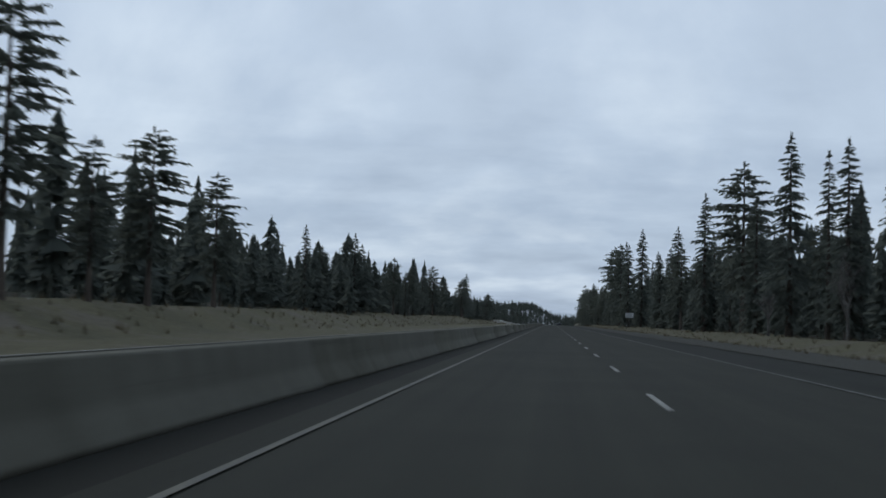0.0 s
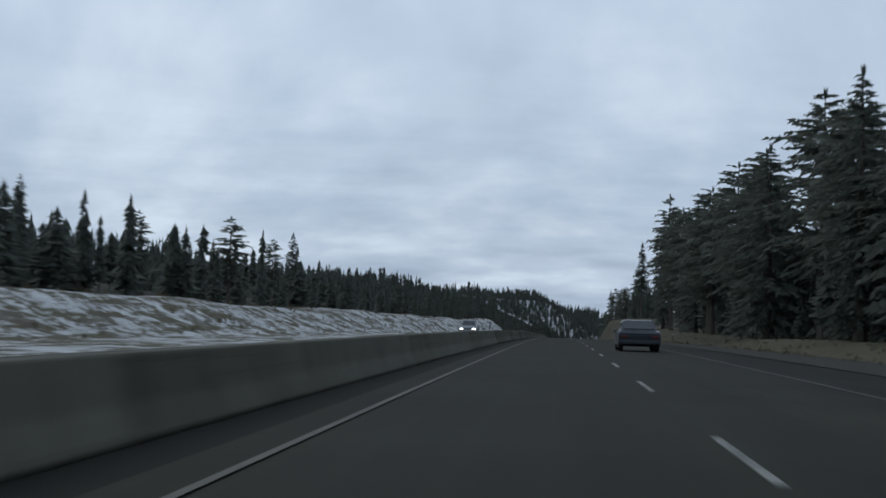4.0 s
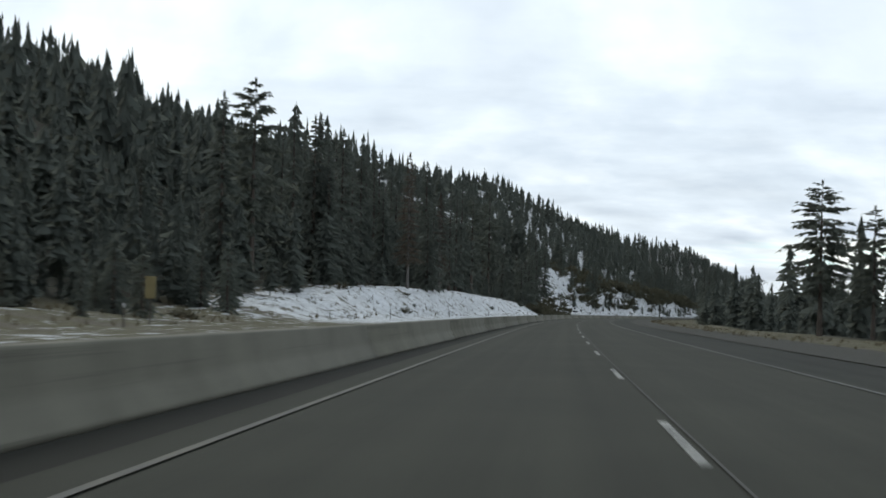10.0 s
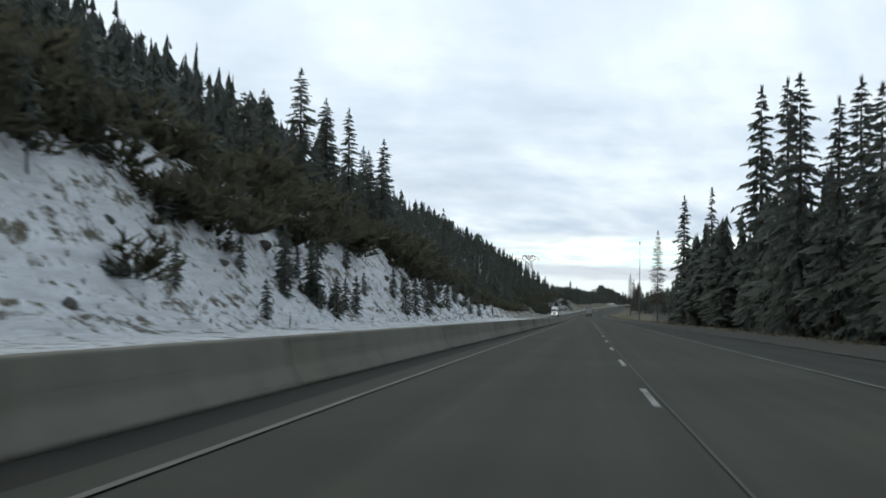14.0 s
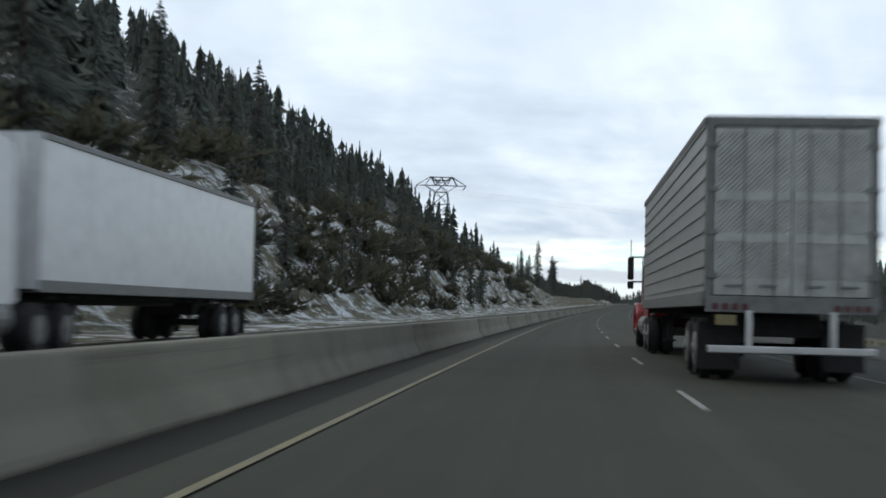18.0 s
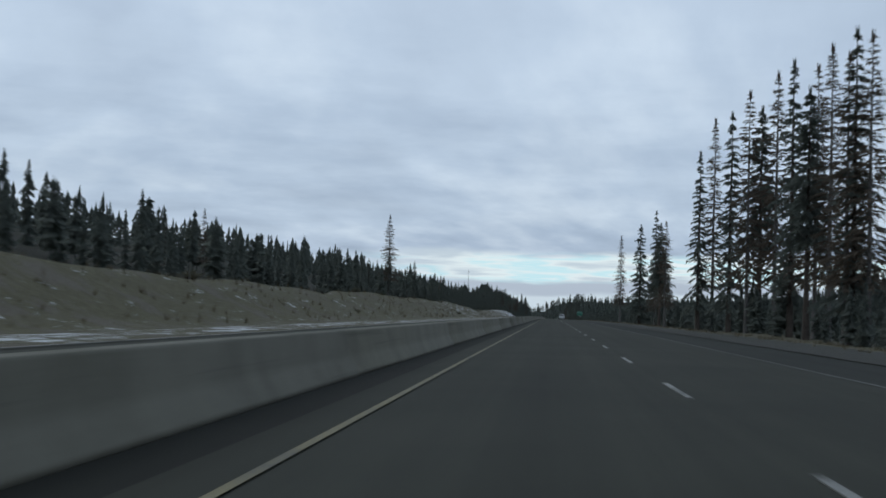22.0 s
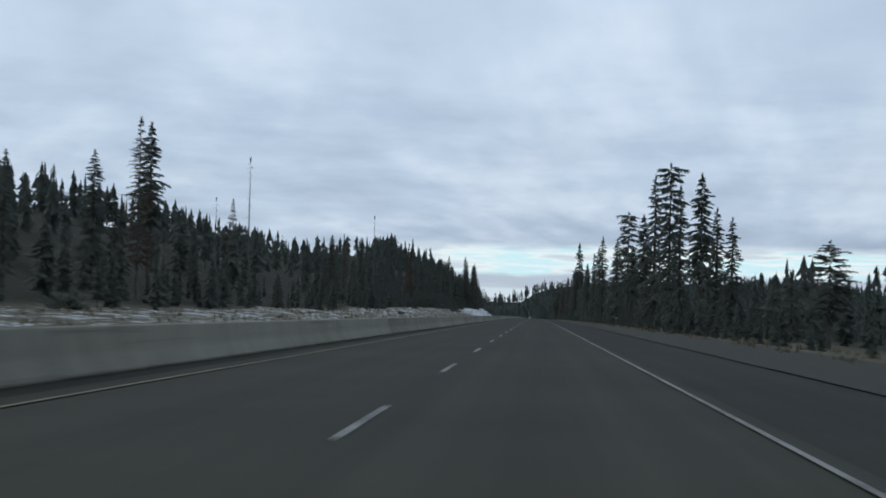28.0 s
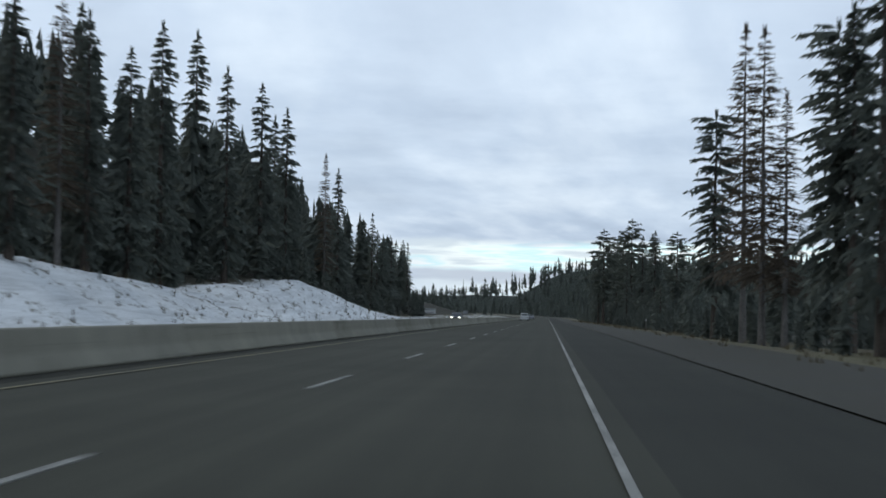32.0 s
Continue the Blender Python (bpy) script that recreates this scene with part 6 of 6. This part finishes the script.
def pylon():
    s, u = 813.0, -47.3
    g = float(land(s, u))
    root = thing("power_pylon", "grey steel lattice pylon with a wide flat crossarm above the trees", "pylon", stand(s, u, g, 14))
    r = 0.085

    def rods(name, pairs, label=""):
        for a, b in pairs:
            part(name, tube(bm_new(), a, b, r, sides=5), M_STEELDARK, root, label)
    H = 33.1 - g
    base, waist, zw, neck = 3.4, 1.6, 11.5, 15.5
    corners = [(-1, -1), (1, -1), (1, 1), (-1, 1)]
    for cx, cy in corners:
        rods("leg", [((cx * base, cy * base, -0.8), (cx * waist, cy * waist, zw)), ((cx * waist, cy * waist, zw), (cx * 4.2, cy * 0.7, H - 2.2))])
    for i in range(4):
        (ax, ay), (bx, by) = corners[i], corners[(i + 1) % 4]
        pairs = []
        for z0, z1 in ((0, 4.5), (4.5, 8.3), (8.3, zw)):
            f0, f1 = base + (waist - base) * z0 / zw, base + (waist - base) * z1 / zw
            pairs += [((ax * f0, ay * f0, z0), (bx * f1, by * f1, z1)), ((bx * f0, by * f0, z0), (ax * f1, ay * f1, z1)), ((ax * f1, ay * f1, z1), (bx * f1, by * f1, z1))]
        rods("brace", pairs)
    for sy in (-1, 1):
        y0, y1 = sy * waist, sy * 0.7
        rods("window_brace", [((-waist, y0, zw), (2.8, sy * 1.1, neck)), ((waist, y0, zw), (-2.8, sy * 1.1, neck)), ((-2.75, sy * 1.1, neck), (0, sy * 1.3, neck - 1.6)), ((2.75, sy * 1.1, neck), (0, sy * 1.3, neck - 1.6)), ((-2.3, sy * 1.2, neck - 0.9), (2.3, sy * 1.2, neck - 0.9))])
        low, high = H - 2.2, H
        pairs = [((-6.6, 0, low), (-4.2, y1, low)), ((-4.2, y1, low), (4.2, y1, low)), ((4.2, y1, low), (6.6, 0, low)), ((-3.0, y1, high), (3.0, y1, high)), ((-6.6, 0, low), (-3.0, y1, high)), ((6.6, 0, low), (3.0, y1, high))]
        for k in range(6):
            x0, x1 = -4.2 + 1.4 * k, -4.2 + 1.4 * (k + 1)
            t0, t1 = max(-3.0, min(3.0, x0)), max(-3.0, min(3.0, x1))
            pairs += [((x0, y1, low), (t1, y1, high)) if k % 2 == 0 else ((t0, y1, high), (x1, y1, low))]
        rods("crossarm", pairs)
    ends = []
    for x in (-6.4, 0.0, 6.4):
        bm = bm_new()
        for k in range(6):
            bmesh.ops.create_cone(bm, cap_ends=True, segments=8, radius1=0.16, radius2=0.1, depth=0.16, matrix=Matrix.Translation((x - 0.12 * k, 0, H - 2.4 - 0.17 * k)))
        part("insulator", bm, M_UNDER, root, "dark string of insulator discs")
        ends.append(root.matrix_world @ Vector((x - 0.7, 0, H - 3.4)))
    across = Vector((math.cos(float(heading(s)) - 0.35), math.sin(float(heading(s)) - 0.35), 0))
    for p in ends:
        for sgn, far, drop in ((1, 330, 22), (-1, 160, -24)):
            cu = bpy.data.curves.new("power_line", 'CURVE')
            cu.dimensions, cu.bevel_depth = '3D', 0.011 * K
            sp = cu.splines.new('POLY')
            sp.points.add(20)
            for i in range(21):
                a = i / 20
                q = p + (across * sgn * far * a + Vector((0, 0, -drop * a - 9 * 4 * a * (1 - a) * (0.5 if sgn > 0 else 0.3)))) * K
                sp.points[i].co = (*q, 1)
            cu.materials.append(M_STEELDARK)
            ob = new("power_line", cu)
            tagged(ob, "thin sagging power line hung from the pylon", "power line", "power lines")


pylon()

# ---------------------------------------------------------------- vehicles


def wheel(parent, x, y, r, wide, rim_mat=M_GREYMET, twin=False):
    bm = bm_new()
    bmesh.ops.create_cone(bm, cap_ends=True, segments=24, radius1=r, radius2=r, depth=wide, matrix=Matrix.Rotation(radians(90), 4, 'Y'))
    bmesh.ops.bevel(bm, geom=[e for e in bm.edges if abs(e.verts[0].co.x - e.verts[1].co.x) < 1e-5], offset=r * 0.14, segments=2, affect='EDGES')
    w = part("wheel", bm, M_TYRE, parent, "black tyre", m=Matrix.Translation((x, y, r)))
    bm = bm_new()
    sgn = 1 if x > 0 else -1
    bmesh.ops.create_cone(bm, cap_ends=True, segments=20, radius1=r * 0.58, radius2=r * 0.5, depth=0.03, matrix=Matrix.Translation((sgn * (wide / 2 + 0.004), 0, 0)) @ Matrix.Rotation(radians(90 * sgn), 4, 'Y'))
    bmesh.ops.create_cone(bm, cap_ends=True, segments=12, radius1=r * 0.2, radius2=r * 0.14, depth=0.06, matrix=Matrix.Translation((sgn * (wide / 2 + 0.02), 0, 0)) @ Matrix.Rotation(radians(90 * sgn), 4, 'Y'))
    part("rim", bm, rim_mat, w, "dull metal rim")


def trailer_parts(root, width, length, floor, top, ribbed, skin, door):
    """A box trailer from y = 0 (rear) to its length."""
    hw, t = width / 2, 0.04
    for sx in (-1, 1):
        bm = bm_new()
        box(bm, sx * (hw - t / 2), length / 2, (floor + top) / 2, t, length, top - floor, 0.006)
        p = part("side_wall", bm, skin, root)
        if ribbed:
            n = 10
            bm = bm_new()
            for i in range(n):
                z = floor + 0.3 + (top - floor - 0.42) * i / (n - 1)
                half = 0.02
                side_prism(bm, [(0.08, z - half), (length - 0.08, z - half), (length - 0.08, z + half), (0.08, z + half)], sx * hw, sx * (hw + 0.02))
            part("side_ribs", bm, skin, p, "row of horizontal pressed ribs")
        bm = bm_new()
        box(bm, sx * (hw + 0.006), length / 2, floor + 0.09, 0.05, length, 0.2, 0.01)
        part("side_rail", bm, M_GREYMET, root, "grey lower side rail")
        bm = bm_new()
        box(bm, sx * (hw + 0.004), length / 2, top - 0.06, 0.05, length, 0.1, 0.01)
        part("top_rail", bm, M_GREYMET, root, "grey upper side rail")
    bm = bm_new()
    box(bm, 0, length / 2, top - 0.02, width - 0.05, length, 0.05, 0.01)
    part("roof", bm, skin, root)
    bm = bm_new()
    box(bm, 0, length - 0.03, (floor + top) / 2, width - 0.05, 0.06, top - floor - 0.08, 0.01)
    part("front_wall", bm, skin, root)
    bm = bm_new()
    box(bm, 0, length / 2, floor + 0.03, width - 0.05, length - 0.02, 0.1)
    part("floor", bm, M_UNDER, root)
    surround = bm_new()
    for sx in (-1, 1):
        box(surround, sx * (hw - 0.05), -0.02, (floor + top) / 2, 0.1, 0.06, top - floor, 0.012)
    box(surround, 0, -0.02, top - 0.07, width - 0.1, 0.06, 0.14, 0.012)
    box(surround, 0, -0.02, floor + 0.02, width - 0.02, 0.07, 0.22, 0.012)
    part("rear_frame", surround, M_GREYMET, root, "grey metal frame round the doors")
    for sx in (-1, 1):
        dw, dh = hw - 0.12, top - floor - 0.3
        bm = bm_new()
        box(bm, sx * (dw / 2 + 0.008), -0.01, floor + 0.14 + dh / 2, dw, 0.05, dh, 0.008)
        d = part("door", bm, door, root, "pressed stainless steel door")
        # slanting pressed ridges in three panels, with plain bands between them
        x0, x1 = 0.05, dw - 0.04
        for z0, z1 in ((0.1, 0.31), (0.37, 0.56), (0.62, 0.97)):
            lo, hi = floor + 0.14 + dh * z0, floor + 0.14 + dh * z1
            c = lo - (x1 - x0)
            while c < hi:
                ax, az = (x0, c) if c >= lo else (x0 + lo - c, lo)
                bx, bz = (x1, c + x1 - x0) if c + x1 - x0 <= hi else (x0 + hi - c, hi)
                if bx - ax > 0.03:
                    e = 0.014
                    q = bm_new()
                    o = [q.verts.new(p) for p in ((ax, -0.0355, az - e), (bx, -0.0355, bz - e), (bx, -0.0355, bz + e), (ax, -0.0355, az + e), (ax, -0.047, az), (bx, -0.047, bz))]
                    for vtx in o:
                        vtx.co.x = vtx.co.x if sx > 0 else vtx.co.x - dw - 0.01
                    q.faces.new((o[0], o[1], o[5], o[4]))
                    q.faces.new((o[4], o[5], o[2], o[3]))
                    part("ridge", q, door, d)
                c += 0.066
        for bx in (0.16, 0.62):
            bars = bm_new()
            tube(bars, (sx * bx * dw * 1.4 if bx < 0.3 else sx * bx * dw, -0.075, floor + 0.05), (sx * bx * dw * 1.4 if bx < 0.3 else sx * bx * dw, -0.075, top - 0.1), 0.012, sides=6)
            part("lock_rod", bars, M_GREYMET, d)
        for k in range(4):
            hinge = bm_new()
            box(hinge, sx * (hw - 0.07), -0.06, floor + 0.4 + k * (top - floor - 0.8) / 3, 0.16, 0.03, 0.07, 0.006)
            part("hinge", hinge, M_GREYMET, d)
        for hx in (0.3, 0.75):
            handle = bm_new()
            box(handle, sx * hx * dw, -0.085, floor + 0.27, 0.22, 0.025, 0.035, 0.005)
            part("handle", handle, M_GREYMET, d)
        for z0 in (0.34, 0.59):
            bands = bm_new()
            box(bands, sx * (dw / 2 + 0.008), -0.042, floor + 0.14 + dh * z0, dw - 0.01, 0.014, dh * 0.05, 0.004)
            part("door_band", bands, door, d, "plain cross band")
        for k in range(4):
            bm = bm_new()
            tube(bm, (sx * (hw - 0.14 - k * 0.13), -0.05, floor - 0.01), (sx * (hw - 0.14 - k * 0.13), -0.075, floor - 0.01), 0.05, 0.042, 12)
            part("tail_lamp", bm, M_TAIL, root, "red tail lamp")


def articulated_truck(name, label, m, cab_mat, ribbed, skin, Ln=14.1):
    root = thing(name, label, "truck", m)
    W, fl, tp = 2.27, 1.05, 3.6
    trailer_parts(root, W, Ln, fl, tp, ribbed, skin, M_QUILT if ribbed else skin)
    bar = bm_new()
    box(bar, 0, -0.05, 0.47, 2.2, 0.1, 0.1, 0.015)
    bar = part("underride_bar", bar, M_CHROME, root, "pale steel underride bar")
    for sx in (-1, 1):
        strut = bm_new()
        box(strut, sx * 0.55, -0.03, 0.74, 0.09, 0.08, 0.5, 0.01)
        part("strut", strut, M_CHROME, bar)
    plate = bm_new()
    box(plate, -0.86, -0.07, 0.86, 0.28, 0.02, 0.14, 0.004)
    part("number_plate", plate, M_SIGNYELLOW, root, "plain plate")
    for sx in (-1, 1):
        flap = bm_new()
        box(flap, sx * 0.85, 0.75, 0.5, 0.56, 0.02, 0.66, 0.005)
        part("mud_flap", flap, M_TYRE, root, "black rubber mud flap")
        leg = bm_new()
        box(leg, sx * 0.7, Ln - 2.6, 0.72, 0.12, 0.12, 0.7, 0.01)
        box(leg, sx * 0.7, Ln - 2.6, 0.35, 0.26, 0.26, 0.04, 0.01)
        part("landing_leg", leg, M_UNDER, root)
        beam = bm_new()
        box(beam, sx * 0.42, Ln * 0.66, 0.93, 0.1, Ln * 0.66, 0.2, 0.01)
        part("chassis_beam", beam, M_UNDER, root)
    bogie = bm_new()
    box(bogie, 0, 2.15, 0.78, 1.1, 2.6, 0.3, 0.03)
    for y in (1.55, 2.75):
        tube(bogie, (-0.95, y, 0.44), (0.95, y, 0.44), 0.07, sides=8)
    part("bogie", bogie, M_UNDER, root, "grimy axle frame")
    for k in range(12):
        rib = bm_new()
        box(rib, 0, 3.8 + k * (Ln - 4.6) / 11, fl - 0.07, W - 0.15, 0.07, 0.1, 0.01)
        part("cross_member", rib, M_UNDER, root)
    for y in (1.55, 2.75, Ln - 1.35, Ln - 0.15, Ln + 4.35):
        for sx in (-1, 1):
            wheel(root, sx * (0.98 if y < Ln + 1 else 0.95), y, 0.44, 0.25)
            if y < Ln + 1:
                wheel(root, sx * 0.68, y, 0.44, 0.25)
    # tractor: frame, sleeper with its fairing, cab and bonnet
    nose = Matrix.Translation((0, Ln, 0))
    rails = bm_new()
    for sx in (-1, 1):
        box(rails, sx * 0.38, 1.6, 0.78, 0.1, 7.4, 0.22, 0.01)
    part("tractor_frame", rails, M_UNDER, root, m=nose)
    cab = bm_new()
    side_prism(cab, [(0.55, 0.78), (0.55, 3.15), (0.72, 3.42), (1.6, 3.36), (2.55, 2.85), (2.9, 2.62), (3.35, 1.92), (4.7, 1.68), (5.35, 1.5), (5.5, 1.25), (5.5, 0.62), (4.95, 0.62), (4.8, 0.95), (3.9, 0.95), (3.75, 0.6), (2.2, 0.6), (2.0, 0.78)], -1.0, 1.0)
    for v in cab.verts:
        if v.co.y > 3.4:
            v.co.x *= 0.9
        if v.co.z > 2.7:
            v.co.x *= 0.93
    bmesh.ops.bevel(cab, geom=cab.edges[:], offset=0.07, segments=2, affect='EDGES')
    c = part("cab", cab, cab_mat, root, "painted sleeper cab and bonnet", m=nose)
    for sx in (-1, 1):
        glass = bm_new()
        box(glass, sx * 1.004, 2.75, 2.12, 0.014, 0.75, 0.55, 0.02)
        part("side_window", glass, M_GLASS, c, "dark cab glass")
        seam = bm_new()
        box(seam, sx * 1.003, 2.28, 1.6, 0.012, 0.02, 1.7)
        part("door_seam", seam, M_UNDER, c)
        grip = bm_new()
        tube(grip, (sx * 1.04, 2.2, 1.2), (sx * 1.04, 2.2, 2.1), 0.02, sides=6)
        part("grab_rail", grip, M_CHROME, c, "bright grab rail")
        fender = bm_new()
        side_prism(fender, [(3.55, 0.5), (3.65, 0.95), (3.95, 1.2), (4.7, 1.2), (5.05, 1.02), (5.5, 0.95), (5.5, 0.4), (5.05, 0.4), (4.95, 0.78), (4.6, 0.99), (4.1, 0.99), (3.78, 0.76), (3.7, 0.5)], sx * 0.76, sx * 1.12)
        bmesh.ops.bevel(fender, geom=fender.edges[:], offset=0.04, segments=1, affect='EDGES')
        part("wheel_arch", fender, cab_mat, c)
        mirror = bm_new()
        tube(mirror, (sx * 1.0, 3.05, 2.4), (sx * 1.3, 3.15, 2.4), 0.02, sides=6)
        tube(mirror, (sx * 1.0, 3.05, 1.75), (sx * 1.3, 3.15, 1.75), 0.02, sides=6)
        box(mirror, sx * 1.31, 3.15, 2.1, 0.16, 0.12, 0.6, 0.04)
        box(mirror, sx * 1.31, 3.15, 1.66, 0.16, 0.12, 0.2, 0.04)
        tube(mirror, (sx * 1.31, 3.15, 2.4), (sx * 1.31, 3.15, 2.85), 0.012, sides=5)
        part("mirror", mirror, M_UNDER, c, "black wing mirror on bracket arms")
        stack = bm_new()
        tube(stack, (sx * 0.88, 0.42, 0.9), (sx * 0.88, 0.42, 3.5), 0.07, sides=10)
        part("exhaust_pipe", stack, M_CHROME, c, "bright upright exhaust pipe")
        tank = bm_new()
        tube(tank, (sx * 0.82, 0.9, 0.62), (sx * 0.82, 3.1, 0.62), 0.29, sides=16)
        part("fuel_tank", tank, M_GREYMET, root, "dull metal fuel tank", m=nose)
        lamp = bm_new()
        box(lamp, sx * 0.82, 5.5, 0.98, 0.28, 0.06, 0.2, 0.03)
        part("headlamp", lamp, M_LAMP if not ribbed else M_SIGNWHITE, c)
    screen = bm_new()
    box(screen, 0, 3.15, 2.26, 1.7, 0.02, 0.7, 0.01, Matrix.Rotation(radians(33), 4, 'X'))
    part("windscreen", screen, M_GLASS, c, "dark cab glass")
    for k in range(6):
        slat = bm_new()
        box(slat, 0, 5.49, 0.82 + k * 0.1, 0.95, 0.05, 0.05, 0.01)
        part("grille_slat", slat, M_CHROME, c)
    for k in range(5):
        mark = bm_new()
        box(mark, -0.6 + 0.3 * k, 2.52, 2.93, 0.1, 0.08, 0.05, 0.015)
        part("roof_marker", mark, M_SIGNYELLOW, c, "small amber marker lamp")
    bumper = bm_new()
    box(bumper, 0, 5.55, 0.48, 2.2, 0.18, 0.32, 0.05)
    part("bumper", bumper, M_CHROME, c, "bright metal front bumper")
    return root


articulated_truck("articulated_truck", "grey ribbed refrigerated trailer with pressed steel doors behind a red tractor", along(18 * SPEED + 6.02, 1.63, 0.02), M_RED, True, M_ALU)
articulated_truck("oncoming_truck", "plain white box trailer with a white tractor on the opposite carriageway", along(18 * SPEED + 11.5, -10.8, 0.0, 180), M_WHITECAR, False, M_WHITECAR)


def car(name, label, m, paint, kind="sedan", lit=False):
    """A passenger car, its nose towards +y; sizes by kind."""
    W = 1.56
    root = thing(name, label, "car", m)
    if kind == "sedan":
        low, belt = 0.2, 0.7
        body = [(-2.0, 0.34), (-2.02, 0.66), (-1.9, 0.76), (-1.25, 0.8), (0.75, 0.78), (1.75, 0.64), (2.0, 0.52), (2.02, 0.3), (1.75, low), (-1.75, low)]
        roof = [(-1.5, 0.78), (-0.85, 1.18), (0.1, 1.21), (0.95, 0.77)]
    elif kind == "suv":
        low, belt = 0.26, 0.86
        body = [(-2.0, 0.4), (-2.03, 0.86), (-1.95, 0.92), (0.8, 0.92), (1.7, 0.84), (2.0, 0.72), (2.02, 0.38), (1.75, low), (-1.75, low)]
        roof = [(-1.93, 0.9), (-1.7, 1.42), (0.1, 1.46), (0.95, 0.9)]
    else:
        low, belt = 0.3, 0.95
        body = [(-2.4, 0.45), (-2.42, 0.98), (-0.6, 1.0), (1.0, 1.0), (2.15, 0.94), (2.4, 0.8), (2.42, 0.42), (2.1, low), (-2.1, low)]
        roof = [(-0.72, 0.98), (-0.6, 1.55), (0.5, 1.58), (1.2, 0.98)]
    bm = side_prism(bm_new(), body, -W / 2, W / 2)
    bmesh.ops.bevel(bm, geom=bm.edges[:], offset=0.045, segments=2, affect='EDGES')
    b = part("body", bm, paint, root)
    bm = side_prism(bm_new(), roof, -W / 2 + 0.1, W / 2 - 0.1)
    for v in bm.verts:
        if v.co.z > belt + 0.15:
            v.co.x *= 0.86
    bmesh.ops.bevel(bm, geom=bm.edges[:], offset=0.04, segments=2, affect='EDGES')
    part("roof", bm, paint, root)
    yb, zt = roof[0][0], roof[1][1]
    # glass: rear and front screens and side windows, set just proud of the cabin
    for i, (p, q) in enumerate(((roof[0], roof[1]), (roof[3], roof[2]))):
        bm = bm_new()
        a = [(p[0] * 0.8 + q[0] * 0.2, p[1] * 0.8 + q[1] * 0.2), (p[0] * 0.18 + q[0] * 0.82, p[1] * 0.18 + q[1] * 0.82)]
        out = -0.02 if i == 0 else 0.02
        vs = [bm.verts.new((sx * (W / 2 - 0.2), y + out, z + 0.012)) for (y, z), sx in ((a[0], -1), (a[0], 1), (a[1], 0.84), (a[1], -0.84))]
        vs2 = [bm.verts.new((v.co.x, v.co.y - out, v.co.z - 0.012)) for v in vs]
        bm.faces.new(vs), bm.faces.new(vs2[::-1])
        for k in range(4):
            bm.faces.new((vs[k], vs[(k + 1) % 4], vs2[(k + 1) % 4], vs2[k]))
        part("rear_window" if i == 0 else "windscreen", bm, M_GLASS, root, "dark glass")
    for sx in (-1, 1):
        bm = bm_new()
        y0, y1 = roof[1][0] - 0.05, roof[2][0] + 0.08
        box(bm, sx * (W / 2 - 0.145), (y0 + y1) / 2, (belt + zt) / 2 + 0.03, 0.02, y1 - y0, (zt - belt) * 0.5, 0.006, Matrix.Rotation(radians(-10 * sx), 4, 'Y'))
        part("side_window", bm, M_GLASS, root, "dark glass")
        for y in (body[0][0] * 0.62, body[0][0] * -0.62):
            wheel(root, sx * (W / 2 - 0.1), y, 0.28, 0.18)
        bm = bm_new()
        box(bm, sx * (W / 2 - 0.2), body[0][0] - 0.005, belt - 0.14, 0.24, 0.03, 0.12, 0.012)
        part("tail_lamp", bm, M_TAIL, b, "red tail lamp")
        bm = bm_new()
        box(bm, sx * (W / 2 - 0.24), -body[0][0] - 0.01, belt - 0.2, 0.28, 0.04, 0.12, 0.015)
        part("headlamp", bm, M_LAMP if lit else M_SIGNWHITE, b, "headlamp")
        bm = bm_new()
        box(bm, sx * (W / 2 + 0.05), roof[3][0] - 0.12, belt + 0.06, 0.1, 0.06, 0.09, 0.02)
        part("mirror", bm, paint, b)
    bm = bm_new()
    box(bm, 0, -body[0][0] - 0.015, belt - 0.22, W * 0.44, 0.04, 0.16, 0.01)
    part("grille", bm, M_UNDER, b, "dark grille")
    for y in (body[0][0] - 0.02, -body[0][0] + 0.02):
        bm = bm_new()
        box(bm, 0, y, 0.36, W * 0.96, 0.1, 0.15, 0.03)
        part("bumper", bm, M_CHROME if kind == "pickup" else paint, b)
    return root


car("sedan", "dark saloon car driving in the nearside lane", along(4.45 * SPEED, 1.7, 0.02), M_DARKCAR, "sedan")
car("estate_car", "grey car with lit headlamps on the opposite carriageway", along(5.0 * SPEED, -9.2, 0.0, 180), M_SILVER, "suv", True)
car("off_roader", "dark grey off-road car on the opposite carriageway", along(6 * SPEED + 12.4, -8.9, 0.0, 180), M_DARKCAR, "suv")
car("pickup_truck", "white pickup truck with a chrome bumper on the opposite carriageway", along(12 * SPEED + 17.8, -8.5, 0.0, 180), M_WHITECAR, "pickup")
car("van", "pale car parked low behind the median barrier", along(13 * SPEED + 24, -10.0, 0.0, 180), M_WHITECAR, "suv")
car("white_car", "white car driving ahead in the nearside lane", along(25.45 * SPEED, 1.7, 0.02), M_WHITECAR, "suv")
car("white_car", "white car driving far ahead in the overtaking lane", along(32 * SPEED + 86, -1.7, 0.02), M_WHITECAR, "suv")
car("silver_car", "silver saloon far ahead behind a white car", along(32 * SPEED + 120, -1.6, 0.02), M_SILVER, "sedan")
car("oncoming_car", "oncoming car with lit headlamps on the opposite carriageway", along(32 * SPEED + 62, -10.0, 0.0, 180), M_DARKCAR, "sedan", True)
